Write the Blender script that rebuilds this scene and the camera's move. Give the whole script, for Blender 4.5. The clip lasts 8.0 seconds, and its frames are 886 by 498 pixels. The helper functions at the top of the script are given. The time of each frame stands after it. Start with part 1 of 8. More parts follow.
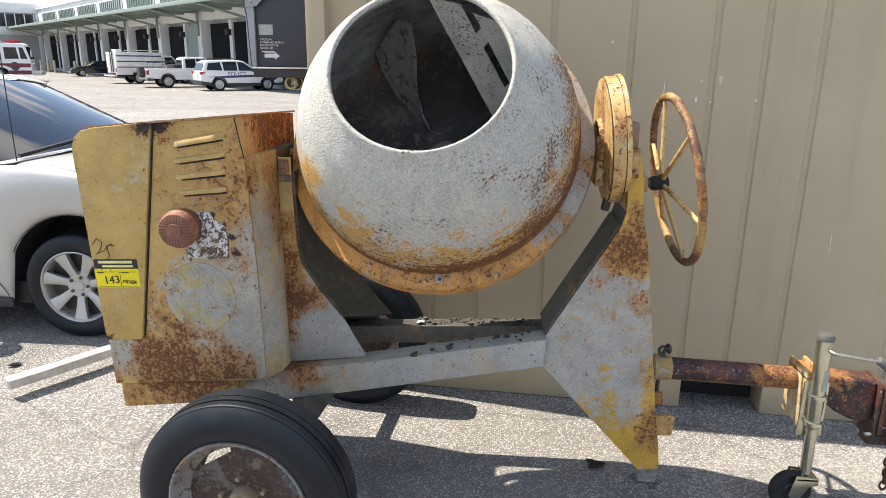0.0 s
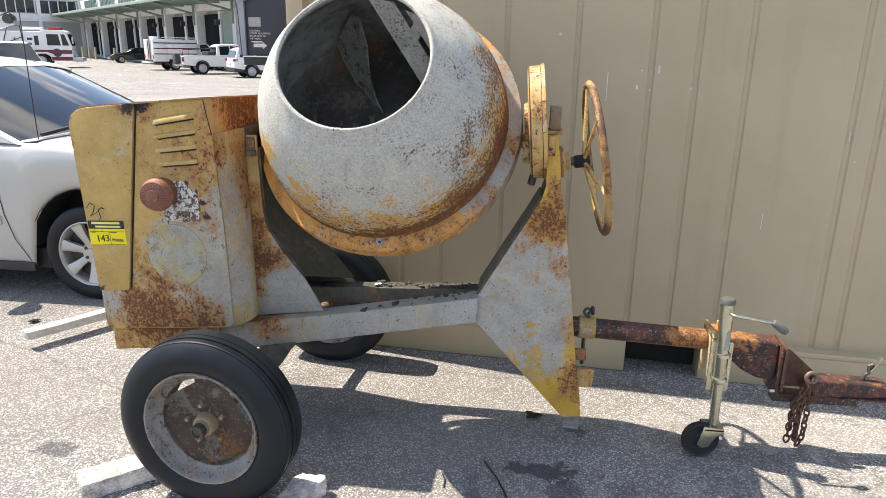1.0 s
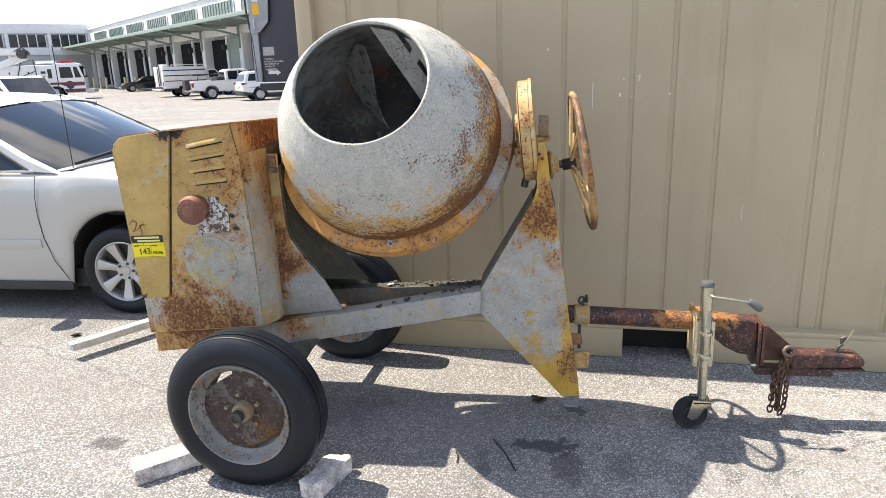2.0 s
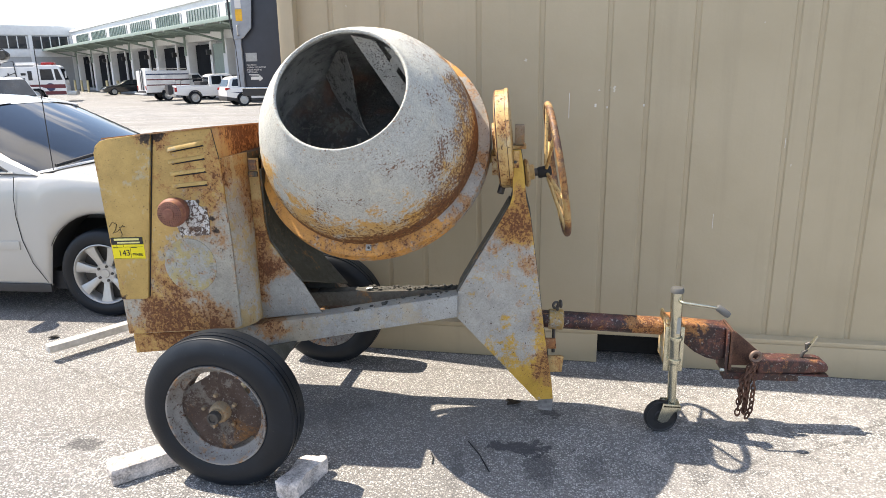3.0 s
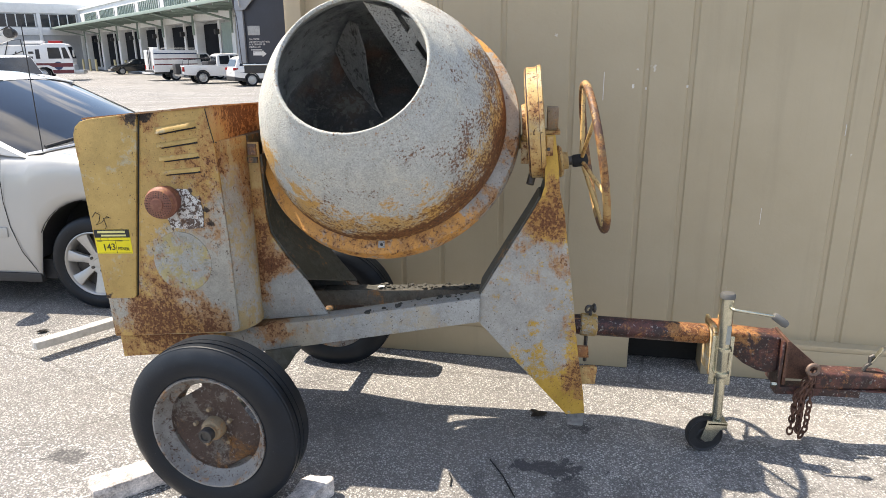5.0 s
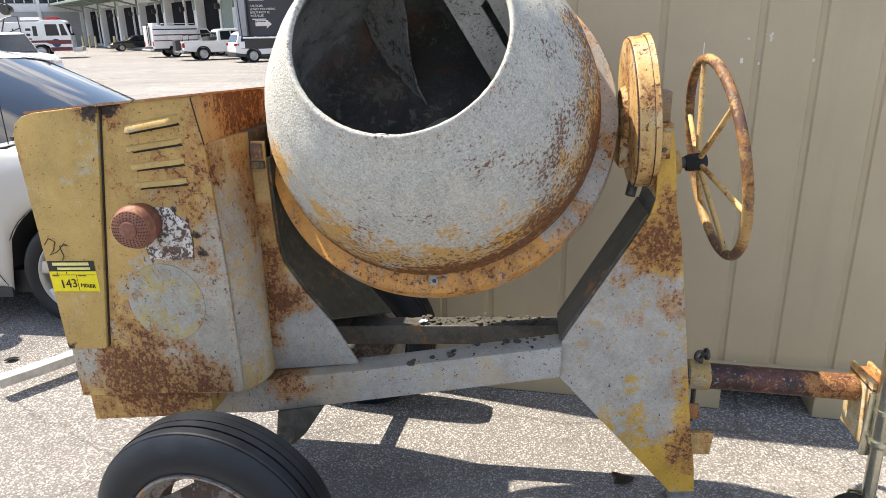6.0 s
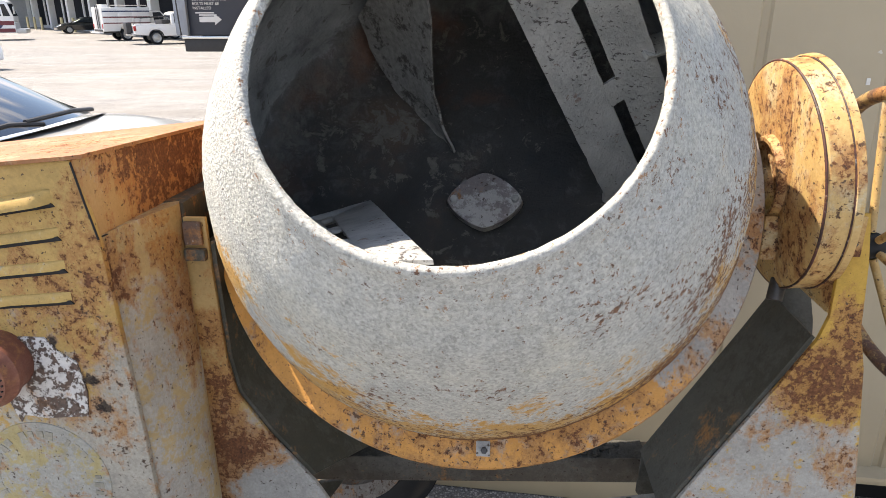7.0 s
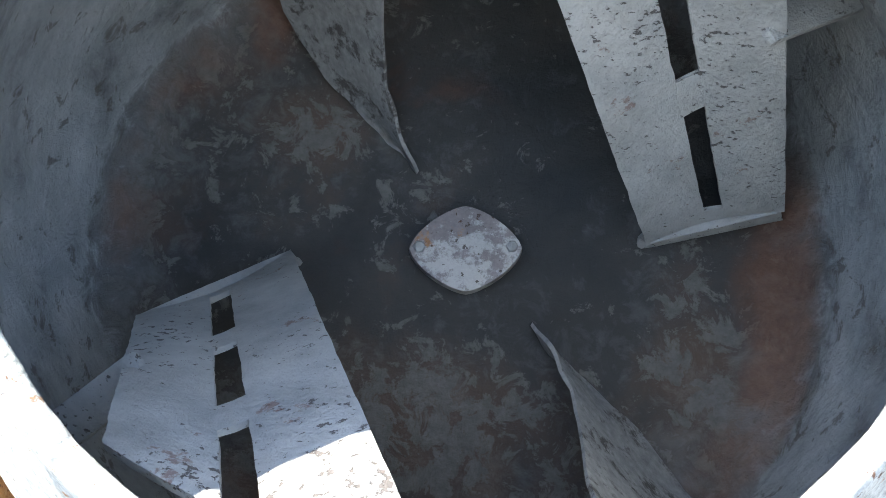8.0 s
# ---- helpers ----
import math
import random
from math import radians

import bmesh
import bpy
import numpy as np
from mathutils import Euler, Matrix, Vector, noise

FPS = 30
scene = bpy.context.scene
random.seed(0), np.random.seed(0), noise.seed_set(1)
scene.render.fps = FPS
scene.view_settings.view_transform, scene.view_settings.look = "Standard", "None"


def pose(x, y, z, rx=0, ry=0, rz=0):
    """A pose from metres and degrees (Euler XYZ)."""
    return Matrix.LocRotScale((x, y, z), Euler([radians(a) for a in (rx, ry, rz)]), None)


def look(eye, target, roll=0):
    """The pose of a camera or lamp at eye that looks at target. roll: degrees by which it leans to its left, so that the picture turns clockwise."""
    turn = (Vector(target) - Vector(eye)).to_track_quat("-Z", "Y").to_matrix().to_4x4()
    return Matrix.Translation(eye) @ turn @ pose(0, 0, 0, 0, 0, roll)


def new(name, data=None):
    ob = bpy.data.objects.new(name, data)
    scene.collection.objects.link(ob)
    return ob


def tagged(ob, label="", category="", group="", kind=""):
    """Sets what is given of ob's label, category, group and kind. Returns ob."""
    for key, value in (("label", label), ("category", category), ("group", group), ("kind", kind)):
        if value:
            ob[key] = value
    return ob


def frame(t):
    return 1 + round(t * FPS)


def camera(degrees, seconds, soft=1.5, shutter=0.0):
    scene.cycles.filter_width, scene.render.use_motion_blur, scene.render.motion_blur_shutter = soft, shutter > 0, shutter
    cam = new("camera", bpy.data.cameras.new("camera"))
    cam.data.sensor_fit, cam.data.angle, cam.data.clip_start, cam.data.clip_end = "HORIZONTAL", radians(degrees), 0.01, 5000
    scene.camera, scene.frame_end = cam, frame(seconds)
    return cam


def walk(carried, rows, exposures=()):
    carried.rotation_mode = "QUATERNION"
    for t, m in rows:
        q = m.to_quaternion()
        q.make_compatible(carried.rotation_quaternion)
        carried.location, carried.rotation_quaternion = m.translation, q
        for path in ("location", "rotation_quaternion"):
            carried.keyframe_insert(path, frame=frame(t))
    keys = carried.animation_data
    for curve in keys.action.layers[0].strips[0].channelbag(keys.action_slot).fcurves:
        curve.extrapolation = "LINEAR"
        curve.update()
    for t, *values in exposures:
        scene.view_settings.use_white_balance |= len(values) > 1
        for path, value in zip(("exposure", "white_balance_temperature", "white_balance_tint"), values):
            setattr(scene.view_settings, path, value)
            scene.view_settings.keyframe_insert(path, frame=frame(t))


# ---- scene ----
cam = camera(66.7, 8.0, soft=0.6)
EXPOSURES = [(0, 1.14, 7400, 12), (1.5, 1.2, 7350, 12), (3.5, 1.24, 7300, 12), (4.7, 1.16, 7350, 12), (6.0, 1.2, 7500, 13), (6.5, 1.28, 7550, 14), (7.0, 1.32, 7600, 14), (7.5, 1.5, 7400, 12), (7.8, 1.8, 6950, 9), (8, 2.6, 6700, 8)]
PATH = [
    (0, (0.231, 0.284, 1.569), (0.09, 2.204, 1.029), 0.7),
    (0.5, (0.39, 0.098, 1.591), (0.22, 2.015, 1.047), 1.0),
    (1, (0.59, -0.01, 1.584), (0.358, 1.891, 1.011), 0.9),
    (1.5, (0.658, -0.12, 1.6), (0.354, 1.777, 1.043), -1.5),
    (1.7, (0.659, -0.207, 1.606), (0.371, 1.695, 1.058), -1.6),
    (2.8, (0.685, -0.355, 1.615), (0.428, 1.559, 1.097), -2.0),
    (3, (0.693, -0.352, 1.612), (0.471, 1.568, 1.097), -0.9),
    (3.5, (0.692, -0.348, 1.612), (0.459, 1.575, 1.114), -1.5),
    (4, (0.688, -0.35, 1.611), (0.439, 1.558, 1.064), -1.6),
    (4.5, (0.67, -0.272, 1.606), (0.425, 1.637, 1.064), -0.5),
    (4.7, (0.647, -0.195, 1.599), (0.409, 1.713, 1.047), -0.6),
    (5.8, (0.400, 0.480, 1.551), (0.133, 2.370, 0.956), 0.1),
    (6, (0.328, 0.612, 1.562), (0.074, 2.492, 0.931), -1.0),
    (6.5, (0.195, 0.990, 1.549), (-0.116, 2.867, 0.932), -2.1),
    (7, (0.077, 1.344, 1.606), (-0.066, 3.223, 0.937), -0.2),
    (7.2, (0.039, 1.469, 1.617), (-0.017, 3.365, 0.981), -0.6),
    (7.5, (-0.001, 1.629, 1.625), (0.09, 3.512, 0.958), 0.8),
    (7.8, (-0.005, 1.764, 1.604), (0.089, 3.628, 0.885), 1.1),
    (8, (0.005, 1.832, 1.592), (0.062, 3.675, 0.817), 1.0),
]
walk(cam, [(t, look(eye, target, roll)) for t, eye, target, roll in PATH], exposures=EXPOSURES)

# ---- light: high sun from behind and the side, clear hazy sky ----
SUN_FROM = Vector((-0.597, 0.13, 1.0)).normalized()
sun_el = math.asin(SUN_FROM.z)
world = bpy.data.worlds.new("sky")
scene.world = world
world.use_nodes = True
wn = world.node_tree.nodes
wl = world.node_tree.links
sky = wn.new("ShaderNodeTexSky")
sky.sky_type = "NISHITA"
sky.sun_disc = False
sky.sun_elevation = sun_el
sky.sun_rotation = math.atan2(SUN_FROM.x, SUN_FROM.y)
sky.dust_density = 0.35
sky.air_density = 1.0
sky_cloud = wn.new("ShaderNodeTexNoise")
sky_cloud.inputs["Scale"].default_value = 3.1
sky_cloud.inputs["Detail"].default_value = 9.0
sky_cloud.inputs["Roughness"].default_value = 0.55
sky_ramp = wn.new("ShaderNodeValToRGB")
sky_ramp.color_ramp.elements[0].position = 0.53
sky_ramp.color_ramp.elements[1].position = 0.64
sky_coord = wn.new("ShaderNodeTexCoord")
sky_map = wn.new("ShaderNodeMapping")
sky_map.inputs["Scale"].default_value = (1.0, 1.0, 1.7)
sky_mix = wn.new("ShaderNodeMix")
sky_mix.data_type = "RGBA"
sky_mix.inputs["B"].default_value = (8.6, 8.7, 8.9, 1)
wl.new(sky_coord.outputs["Generated"], sky_map.inputs["Vector"])
wl.new(sky_map.outputs["Vector"], sky_cloud.inputs["Vector"])
wl.new(sky_cloud.outputs["Fac"], sky_ramp.inputs["Fac"])
wl.new(sky_ramp.outputs["Color"], sky_mix.inputs["Factor"])
sky_sep = wn.new("ShaderNodeSeparateXYZ")
wl.new(sky_coord.outputs["Generated"], sky_sep.inputs[0])
sky_low = wn.new("ShaderNodeValToRGB")
sky_low.color_ramp.elements[0].position = 0.02
sky_low.color_ramp.elements[0].color = (0.50, 0.52, 0.62, 1)
sky_low.color_ramp.elements[1].position = 0.45
wl.new(sky_sep.outputs["Z"], sky_low.inputs["Fac"])
sky_haze = wn.new("ShaderNodeMix")
sky_haze.data_type = "RGBA"
sky_haze.blend_type = "MULTIPLY"
sky_haze.inputs["Factor"].default_value = 1.0
wl.new(sky_mix.outputs["Result"], sky_haze.inputs["A"])
wl.new(sky_low.outputs["Color"], sky_haze.inputs["B"])
wl.new(sky.outputs["Color"], sky_mix.inputs["A"])
wl.new(sky_haze.outputs["Result"], wn["Background"].inputs["Color"])
wn["Background"].inputs["Strength"].default_value = 0.145
sun_data = bpy.data.lights.new("sun", "SUN")
sun_data.energy = 4.2
sun_data.angle = radians(0.5)
sun_data.color = (1.0, 0.955, 0.88)
sun_lamp = new("sun", sun_data)
sun_lamp.matrix_world = look((-6, 3, 12), Vector((-6, 3, 12)) - SUN_FROM)


# ---- material helpers ----
def material(name):
    m = bpy.data.materials.new(name)
    m.use_nodes = True
    return m, m.node_tree.nodes, m.node_tree.links, m.node_tree.nodes["Principled BSDF"]


def coords(n, l, scale=(1, 1, 1), random_shift=False):
    tc = n.new("ShaderNodeTexCoord")
    mp = n.new("ShaderNodeMapping")
    mp.inputs["Scale"].default_value = scale
    l.new(tc.outputs["Object"], mp.inputs["Vector"])
    if random_shift:
        oi = n.new("ShaderNodeObjectInfo")
        sc = n.new("ShaderNodeMath")
        sc.operation = "MULTIPLY"
        sc.inputs[1].default_value = 37.0
        l.new(oi.outputs["Random"], sc.inputs[0])
        l.new(sc.outputs[0], mp.inputs["Location"])
    return mp.outputs["Vector"]


def noise_tex(n, l, vec, scale, detail=6.0, rough=0.6, distortion=0.0):
    t = n.new("ShaderNodeTexNoise")
    t.inputs["Scale"].default_value = scale
    t.inputs["Detail"].default_value = detail
    t.inputs["Roughness"].default_value = rough
    t.inputs["Distortion"].default_value = distortion
    l.new(vec, t.inputs["Vector"])
    return t.outputs["Fac"]


def voronoi_tex(n, l, vec, scale, feature="F1", out="Distance"):
    t = n.new("ShaderNodeTexVoronoi")
    t.feature = feature
    t.inputs["Scale"].default_value = scale
    l.new(vec, t.inputs["Vector"])
    return t.outputs[out]


def ramp(n, l, fac, stops, smooth=False):
    r = n.new("ShaderNodeValToRGB")
    els = r.color_ramp.elements
    while len(els) < len(stops):
        els.new(0.5)
    for e, (p, c) in zip(els, stops):
        e.position = p
        e.color = (c, c, c, 1) if isinstance(c, (int, float)) else (*c, 1)
    if smooth:
        r.color_ramp.interpolation = "EASE"
    l.new(fac, r.inputs["Fac"])
    return r.outputs["Color"]


def mix(n, l, fac, a, b, mode="MIX"):
    m = n.new("ShaderNodeMix")
    m.data_type = "RGBA"
    m.blend_type = mode
    for key, v in (("Factor", fac), ("A", a), ("B", b)):
        if isinstance(v, tuple):
            m.inputs[key].default_value = (*v, 1)
        elif isinstance(v, (int, float)):
            m.inputs[key].default_value = v
        else:
            l.new(v, m.inputs[key])
    return m.outputs["Result"]


def calc(n, l, op, a, b=0.0, clamp=False):
    m = n.new("ShaderNodeMath")
    m.operation = op
    m.use_clamp = clamp
    for i, v in enumerate((a, b)):
        if isinstance(v, (int, float)):
            m.inputs[i].default_value = v
        else:
            l.new(v, m.inputs[i])
    return m.outputs[0]


def stretch(n, l, x, k=2.3):
    """Spreads a noise value round its middle."""
    return calc(n, l, "ADD", calc(n, l, "MULTIPLY", calc(n, l, "SUBTRACT", x, 0.5), k), 0.5)


def bump(n, l, height, strength, distance, bsdf, below=None):
    b = n.new("ShaderNodeBump")
    b.inputs["Strength"].default_value = strength
    b.inputs["Distance"].default_value = distance
    l.new(height, b.inputs["Height"])
    if below is not None:
        l.new(below, b.inputs["Normal"])
    l.new(b.outputs["Normal"], bsdf.inputs["Normal"])
    return b.outputs["Normal"]


def separate(n, l, vec):
    s = n.new("ShaderNodeSeparateXYZ")
    l.new(vec, s.inputs[0])
    return s.outputs


def plain(name, color, rough=0.6, metal=0.0, vary=0.12, scale=14.0, bump_strength=0.1, coat=0.0, island=False):
    """A paint or plain surface with slight cloudy variation and fine relief."""
    m, n, l, b = material(name)
    v = coords(n, l)
    big = noise_tex(n, l, v, scale * 0.25, 4)
    fine = noise_tex(n, l, v, scale * 3, 6)
    f = calc(n, l, "ADD", calc(n, l, "MULTIPLY", big, 0.6), calc(n, l, "MULTIPLY", fine, 0.4))
    dark = tuple(c * (1 - vary * 1.4) for c in color)
    light = tuple(min(1, c * (1 + vary)) for c in color)
    l.new(ramp(n, l, f, [(0.36, dark), (0.62, light)]), b.inputs["Base Color"])
    b.inputs["Roughness"].default_value = rough
    b.inputs["Metallic"].default_value = metal
    b.inputs["Coat Weight"].default_value = coat
    if bump_strength:
        bump(n, l, fine, bump_strength, 0.003, b)
    return m


def blobs(n, l, vec, spots):
    """Soft round patches: (x, y, z, radius, amount) in the place's coordinates of the mixer, added up."""
    total = None
    for x, y, z, r, amount in spots:
        d = n.new("ShaderNodeVectorMath")
        d.operation = "DISTANCE"
        d.inputs[1].default_value = (x + 0.44, y - 2.56, z)
        l.new(vec, d.inputs[0])
        f = calc(n, l, "MULTIPLY", calc(n, l, "SUBTRACT", 1.0, calc(n, l, "DIVIDE", d.outputs["Value"], r), True), amount)
        total = f if total is None else calc(n, l, "ADD", total, f)
    return total


def worn_steel(name, paint, film, rust=0.4, cover=0.5, chips=0.5, runs=0.25, size=1.0, seed=0.0, film_at=(), rust_at=(), bleach=0.0, red=0.0, soot_at=()):
    """Old paint with a grey cement film over parts of it, rust that breaks through in granular patches, chips and runs."""
    m, n, l, b = material(name)
    tc = n.new("ShaderNodeTexCoord")
    raw = tc.outputs["Object"]
    mp = n.new("ShaderNodeMapping")
    mp.inputs["Location"].default_value = (seed, seed * 1.7, seed * 0.6)
    l.new(raw, mp.inputs["Vector"])
    v = mp.outputs["Vector"]
    patch = noise_tex(n, l, v, 3.4 * size, 12, 0.66, 0.35)
    patch2 = noise_tex(n, l, coords(n, l, (1.3, 1.3, 1.0)), 4.6 * size, 12, 0.7, 0.5)
    grain = noise_tex(n, l, v, 34.0, 12, 0.78)
    fine = noise_tex(n, l, v, 170.0, 5, 0.7)
    streak = noise_tex(n, l, coords(n, l, (38, 38, 3.0)), 1.0, 8, 0.65)
    tone = noise_tex(n, l, v, 6.0, 6, 0.6)
    soil = stretch(n, l, calc(n, l, "ADD", calc(n, l, "MULTIPLY", tone, 0.5), calc(n, l, "ADD", calc(n, l, "MULTIPLY", grain, 0.25), calc(n, l, "MULTIPLY", fine, 0.25))), 1.9)
    paint_c = ramp(n, l, soil, [(0.22, tuple(c * 0.66 for c in paint)), (0.5, paint), (0.8, tuple(min(1, c * 1.2 + 0.015) for c in paint))])
    dust = stretch(n, l, calc(n, l, "ADD", calc(n, l, "MULTIPLY", tone, 0.32), calc(n, l, "ADD", calc(n, l, "MULTIPLY", grain, 0.36), calc(n, l, "MULTIPLY", fine, 0.32))), 2.3)
    film_c = ramp(n, l, dust, [(0.15, tuple(c * 0.58 for c in film)), (0.5, film), (0.85, tuple(min(1, c * 1.42) for c in film))])
    f = calc(n, l, "ADD", calc(n, l, "MULTIPLY", patch, 0.52), calc(n, l, "MULTIPLY", grain, 0.48))
    f = stretch(n, l, f, 2.3)
    if film_at:
        f = calc(n, l, "ADD", f, blobs(n, l, raw, film_at))
    e = 0.63 - 0.26 * cover
    col = mix(n, l, ramp(n, l, f, [(e - 0.05, 0), (e + 0.05, 0.94)]), paint_c, film_c)
    soft = calc(n, l, "ADD", calc(n, l, "MULTIPLY", patch2, 0.60), calc(n, l, "MULTIPLY", grain, 0.40))
    soft = stretch(n, l, soft, 2.3)
    hard = calc(n, l, "ADD", calc(n, l, "MULTIPLY", patch2, 0.27), calc(n, l, "MULTIPLY", grain, 0.30))
    hard = stretch(n, l, calc(n, l, "ADD", hard, calc(n, l, "MULTIPLY", noise_tex(n, l, v, 80.0, 8, 0.75), 0.43)), 2.7)
    extra = calc(n, l, "MULTIPLY", calc(n, l, "SUBTRACT", streak, 0.5), runs * 1.4)
    if rust_at:
        extra = calc(n, l, "ADD", extra, blobs(n, l, raw, rust_at))
    soft = calc(n, l, "ADD", soft, extra)
    hard = calc(n, l, "ADD", hard, calc(n, l, "MULTIPLY", extra, 0.74))
    k = 0.70 - 0.24 * rust
    orange = ramp(n, l, fine, [(0.3, (0.26 + red, 0.105, 0.032)), (0.7, (0.44, 0.23, 0.075))])
    col = mix(n, l, ramp(n, l, soft, [(k - 0.09, 0), (k + 0.05, 0.85)]), col, orange)
    brown = ramp(n, l, fine, [(0.3, (0.060, 0.022, 0.012)), (0.52, (0.14, 0.054, 0.025)), (0.72, (0.25, 0.11, 0.05))])
    deep = ramp(n, l, hard, [(k + 0.03, 0), (k + 0.11, 0.93)])
    col = mix(n, l, deep, col, brown)
    pit_n = calc(n, l, "ADD", calc(n, l, "MULTIPLY", noise_tex(n, l, v, 58.0, 9, 0.72), 0.7), calc(n, l, "MULTIPLY", patch, 0.3))
    pit_n = stretch(n, l, pit_n, 1.8)
    p = 0.76 - 0.09 * chips
    pits = ramp(n, l, pit_n, [(p, 0), (p + 0.018, 0.92)])
    col = mix(n, l, pits, col, ramp(n, l, fine, [(0.35, (0.035, 0.018, 0.012)), (0.7, (0.12, 0.055, 0.03))]))
    specks = ramp(n, l, noise_tex(n, l, v, 120.0, 3, 0.55), [(0.68 - 0.03 * chips, 0), (0.705 - 0.03 * chips, 0.85)])
    col = mix(n, l, specks, col, (0.055, 0.032, 0.022))
    if soot_at:
        soot = calc(n, l, "ADD", blobs(n, l, raw, soot_at), calc(n, l, "MULTIPLY", calc(n, l, "SUBTRACT", grain, 0.5), 1.6))
        col = mix(n, l, ramp(n, l, soot, [(0.30, 0), (0.42, 0.92)]), col, (0.018, 0.016, 0.015))
    if bleach:
        flecks = ramp(n, l, noise_tex(n, l, v, 75.0, 6, 0.7), [(0.60, 0), (0.64, bleach)])
        col = mix(n, l, flecks, col, (0.55, 0.53, 0.50))
    l.new(col, b.inputs["Base Color"])
    l.new(mix(n, l, deep, (0.55, 0.55, 0.55), (0.92, 0.92, 0.92)), b.inputs["Roughness"])
    b.inputs["Specular IOR Level"].default_value = 0.4
    h = calc(n, l, "ADD", calc(n, l, "MULTIPLY", grain, 0.6), calc(n, l, "MULTIPLY", fine, 0.35))
    h = calc(n, l, "SUBTRACT", h, calc(n, l, "MULTIPLY", pits, 0.5))
    h = calc(n, l, "ADD", h, calc(n, l, "MULTIPLY", deep, 0.25))
    bump(n, l, h, 0.85, 0.0022, b)
    return m


# ---- mesh helpers ----
BASE = {}


def thing(name, base, label, category, group="", kind="", yaw=0.0):
    """An Empty at the base of a thing; parts are built in the place's own coordinates unless local is set."""
    ob = new(name)
    ob.empty_display_size = 0.1
    ob.matrix_world = pose(*base, 0, 0, yaw)
    BASE[ob.name] = ob.matrix_world.inverted()
    return tagged(ob, label, category, group, kind)


def finish(bm, sharp=38.0):
    bmesh.ops.recalc_face_normals(bm, faces=bm.faces[:])
    lim = radians(sharp)
    for f in bm.faces:
        f.smooth = True
    for e in bm.edges:
        if len(e.link_faces) == 2 and e.calc_face_angle(0.0) > lim:
            e.smooth = False


def part(name, bm, mat, parent, label="", local=False, sharp=38.0):
    """Links bm as one mesh under a thing or a part. Free parts lie in the place's coordinates, local ones in the thing's."""
    top = parent
    while top.parent:
        top = top.parent
    if not local:
        bm.transform(BASE[top.name])
    finish(bm, sharp)
    me = bpy.data.meshes.new(name)
    bm.to_mesh(me)
    bm.free()
    for one in (mat if isinstance(mat, (list, tuple)) else [mat]):
        me.materials.append(one)
    ob = new(name, me)
    ob.parent = parent
    return tagged(ob, label)


def single(name, bm, mat, label, category, group="", kind="", at=None, sharp=38.0):
    """A thing of one mesh. at: its base, which becomes the origin."""
    if at is not None:
        bm.transform(Matrix.Translation(-Vector(at)))
    finish(bm, sharp)
    me = bpy.data.meshes.new(name)
    bm.to_mesh(me)
    bm.free()
    me.materials.append(mat)
    ob = new(name, me)
    if at is not None:
        ob.location = at
    return tagged(ob, label, category, group, kind)


def box(x0, x1, y0, y1, z0, z1, bevel=0.0, seg=2, m=None, bm=None):
    b = bmesh.new()
    bmesh.ops.create_cube(b, size=1.0)
    bmesh.ops.transform(b, matrix=Matrix.LocRotScale(((x0 + x1) / 2, (y0 + y1) / 2, (z0 + z1) / 2), None, (x1 - x0, y1 - y0, z1 - z0)), verts=b.verts)
    if bevel:
        bmesh.ops.bevel(b, geom=b.edges[:], offset=bevel, segments=seg, affect="EDGES", profile=0.6)
    if m is not None:
        b.transform(m)
    return join(bm, b)


def join(bm, b):
    if bm is None:
        return b
    me = bpy.data.meshes.new("tmp")
    b.to_mesh(me)
    b.free()
    bm.from_mesh(me)
    bpy.data.meshes.remove(me)
    return bm


def prism(points, y0, y1, bevel=0.0, seg=2, m=None, bm=None):
    """A polygon in x and z, drawn out from y0 to y1."""
    b = bmesh.new()
    lo = [b.verts.new((x, y0, z)) for x, z in points]
    hi = [b.verts.new((x, y1, z)) for x, z in points]
    b.faces.new(lo)
    b.faces.new(hi[::-1])
    for i in range(len(points)):
        j = (i + 1) % len(points)
        b.faces.new((lo[i], lo[j], hi[j], hi[i]))
    bmesh.ops.recalc_face_normals(b, faces=b.faces[:])
    if bevel:
        bmesh.ops.bevel(b, geom=b.edges[:], offset=bevel, segments=seg, affect="EDGES", profile=0.6)
    if m is not None:
        b.transform(m)
    return join(bm, b)


def frame_of(direction, origin=(0, 0, 0), up=(0, 0, 1)):
    """A matrix whose z points along direction."""
    w = Vector(direction).normalized()
    u = Vector(up).cross(w)
    if u.length < 1e-4:
        u = Vector((1, 0, 0)).cross(w)
        if u.length < 1e-4:
            u = Vector((0, 1, 0)).cross(w)
    u.normalize()
    v = w.cross(u)
    return Matrix.Translation(origin) @ Matrix((u, v, w)).transposed().to_4x4()


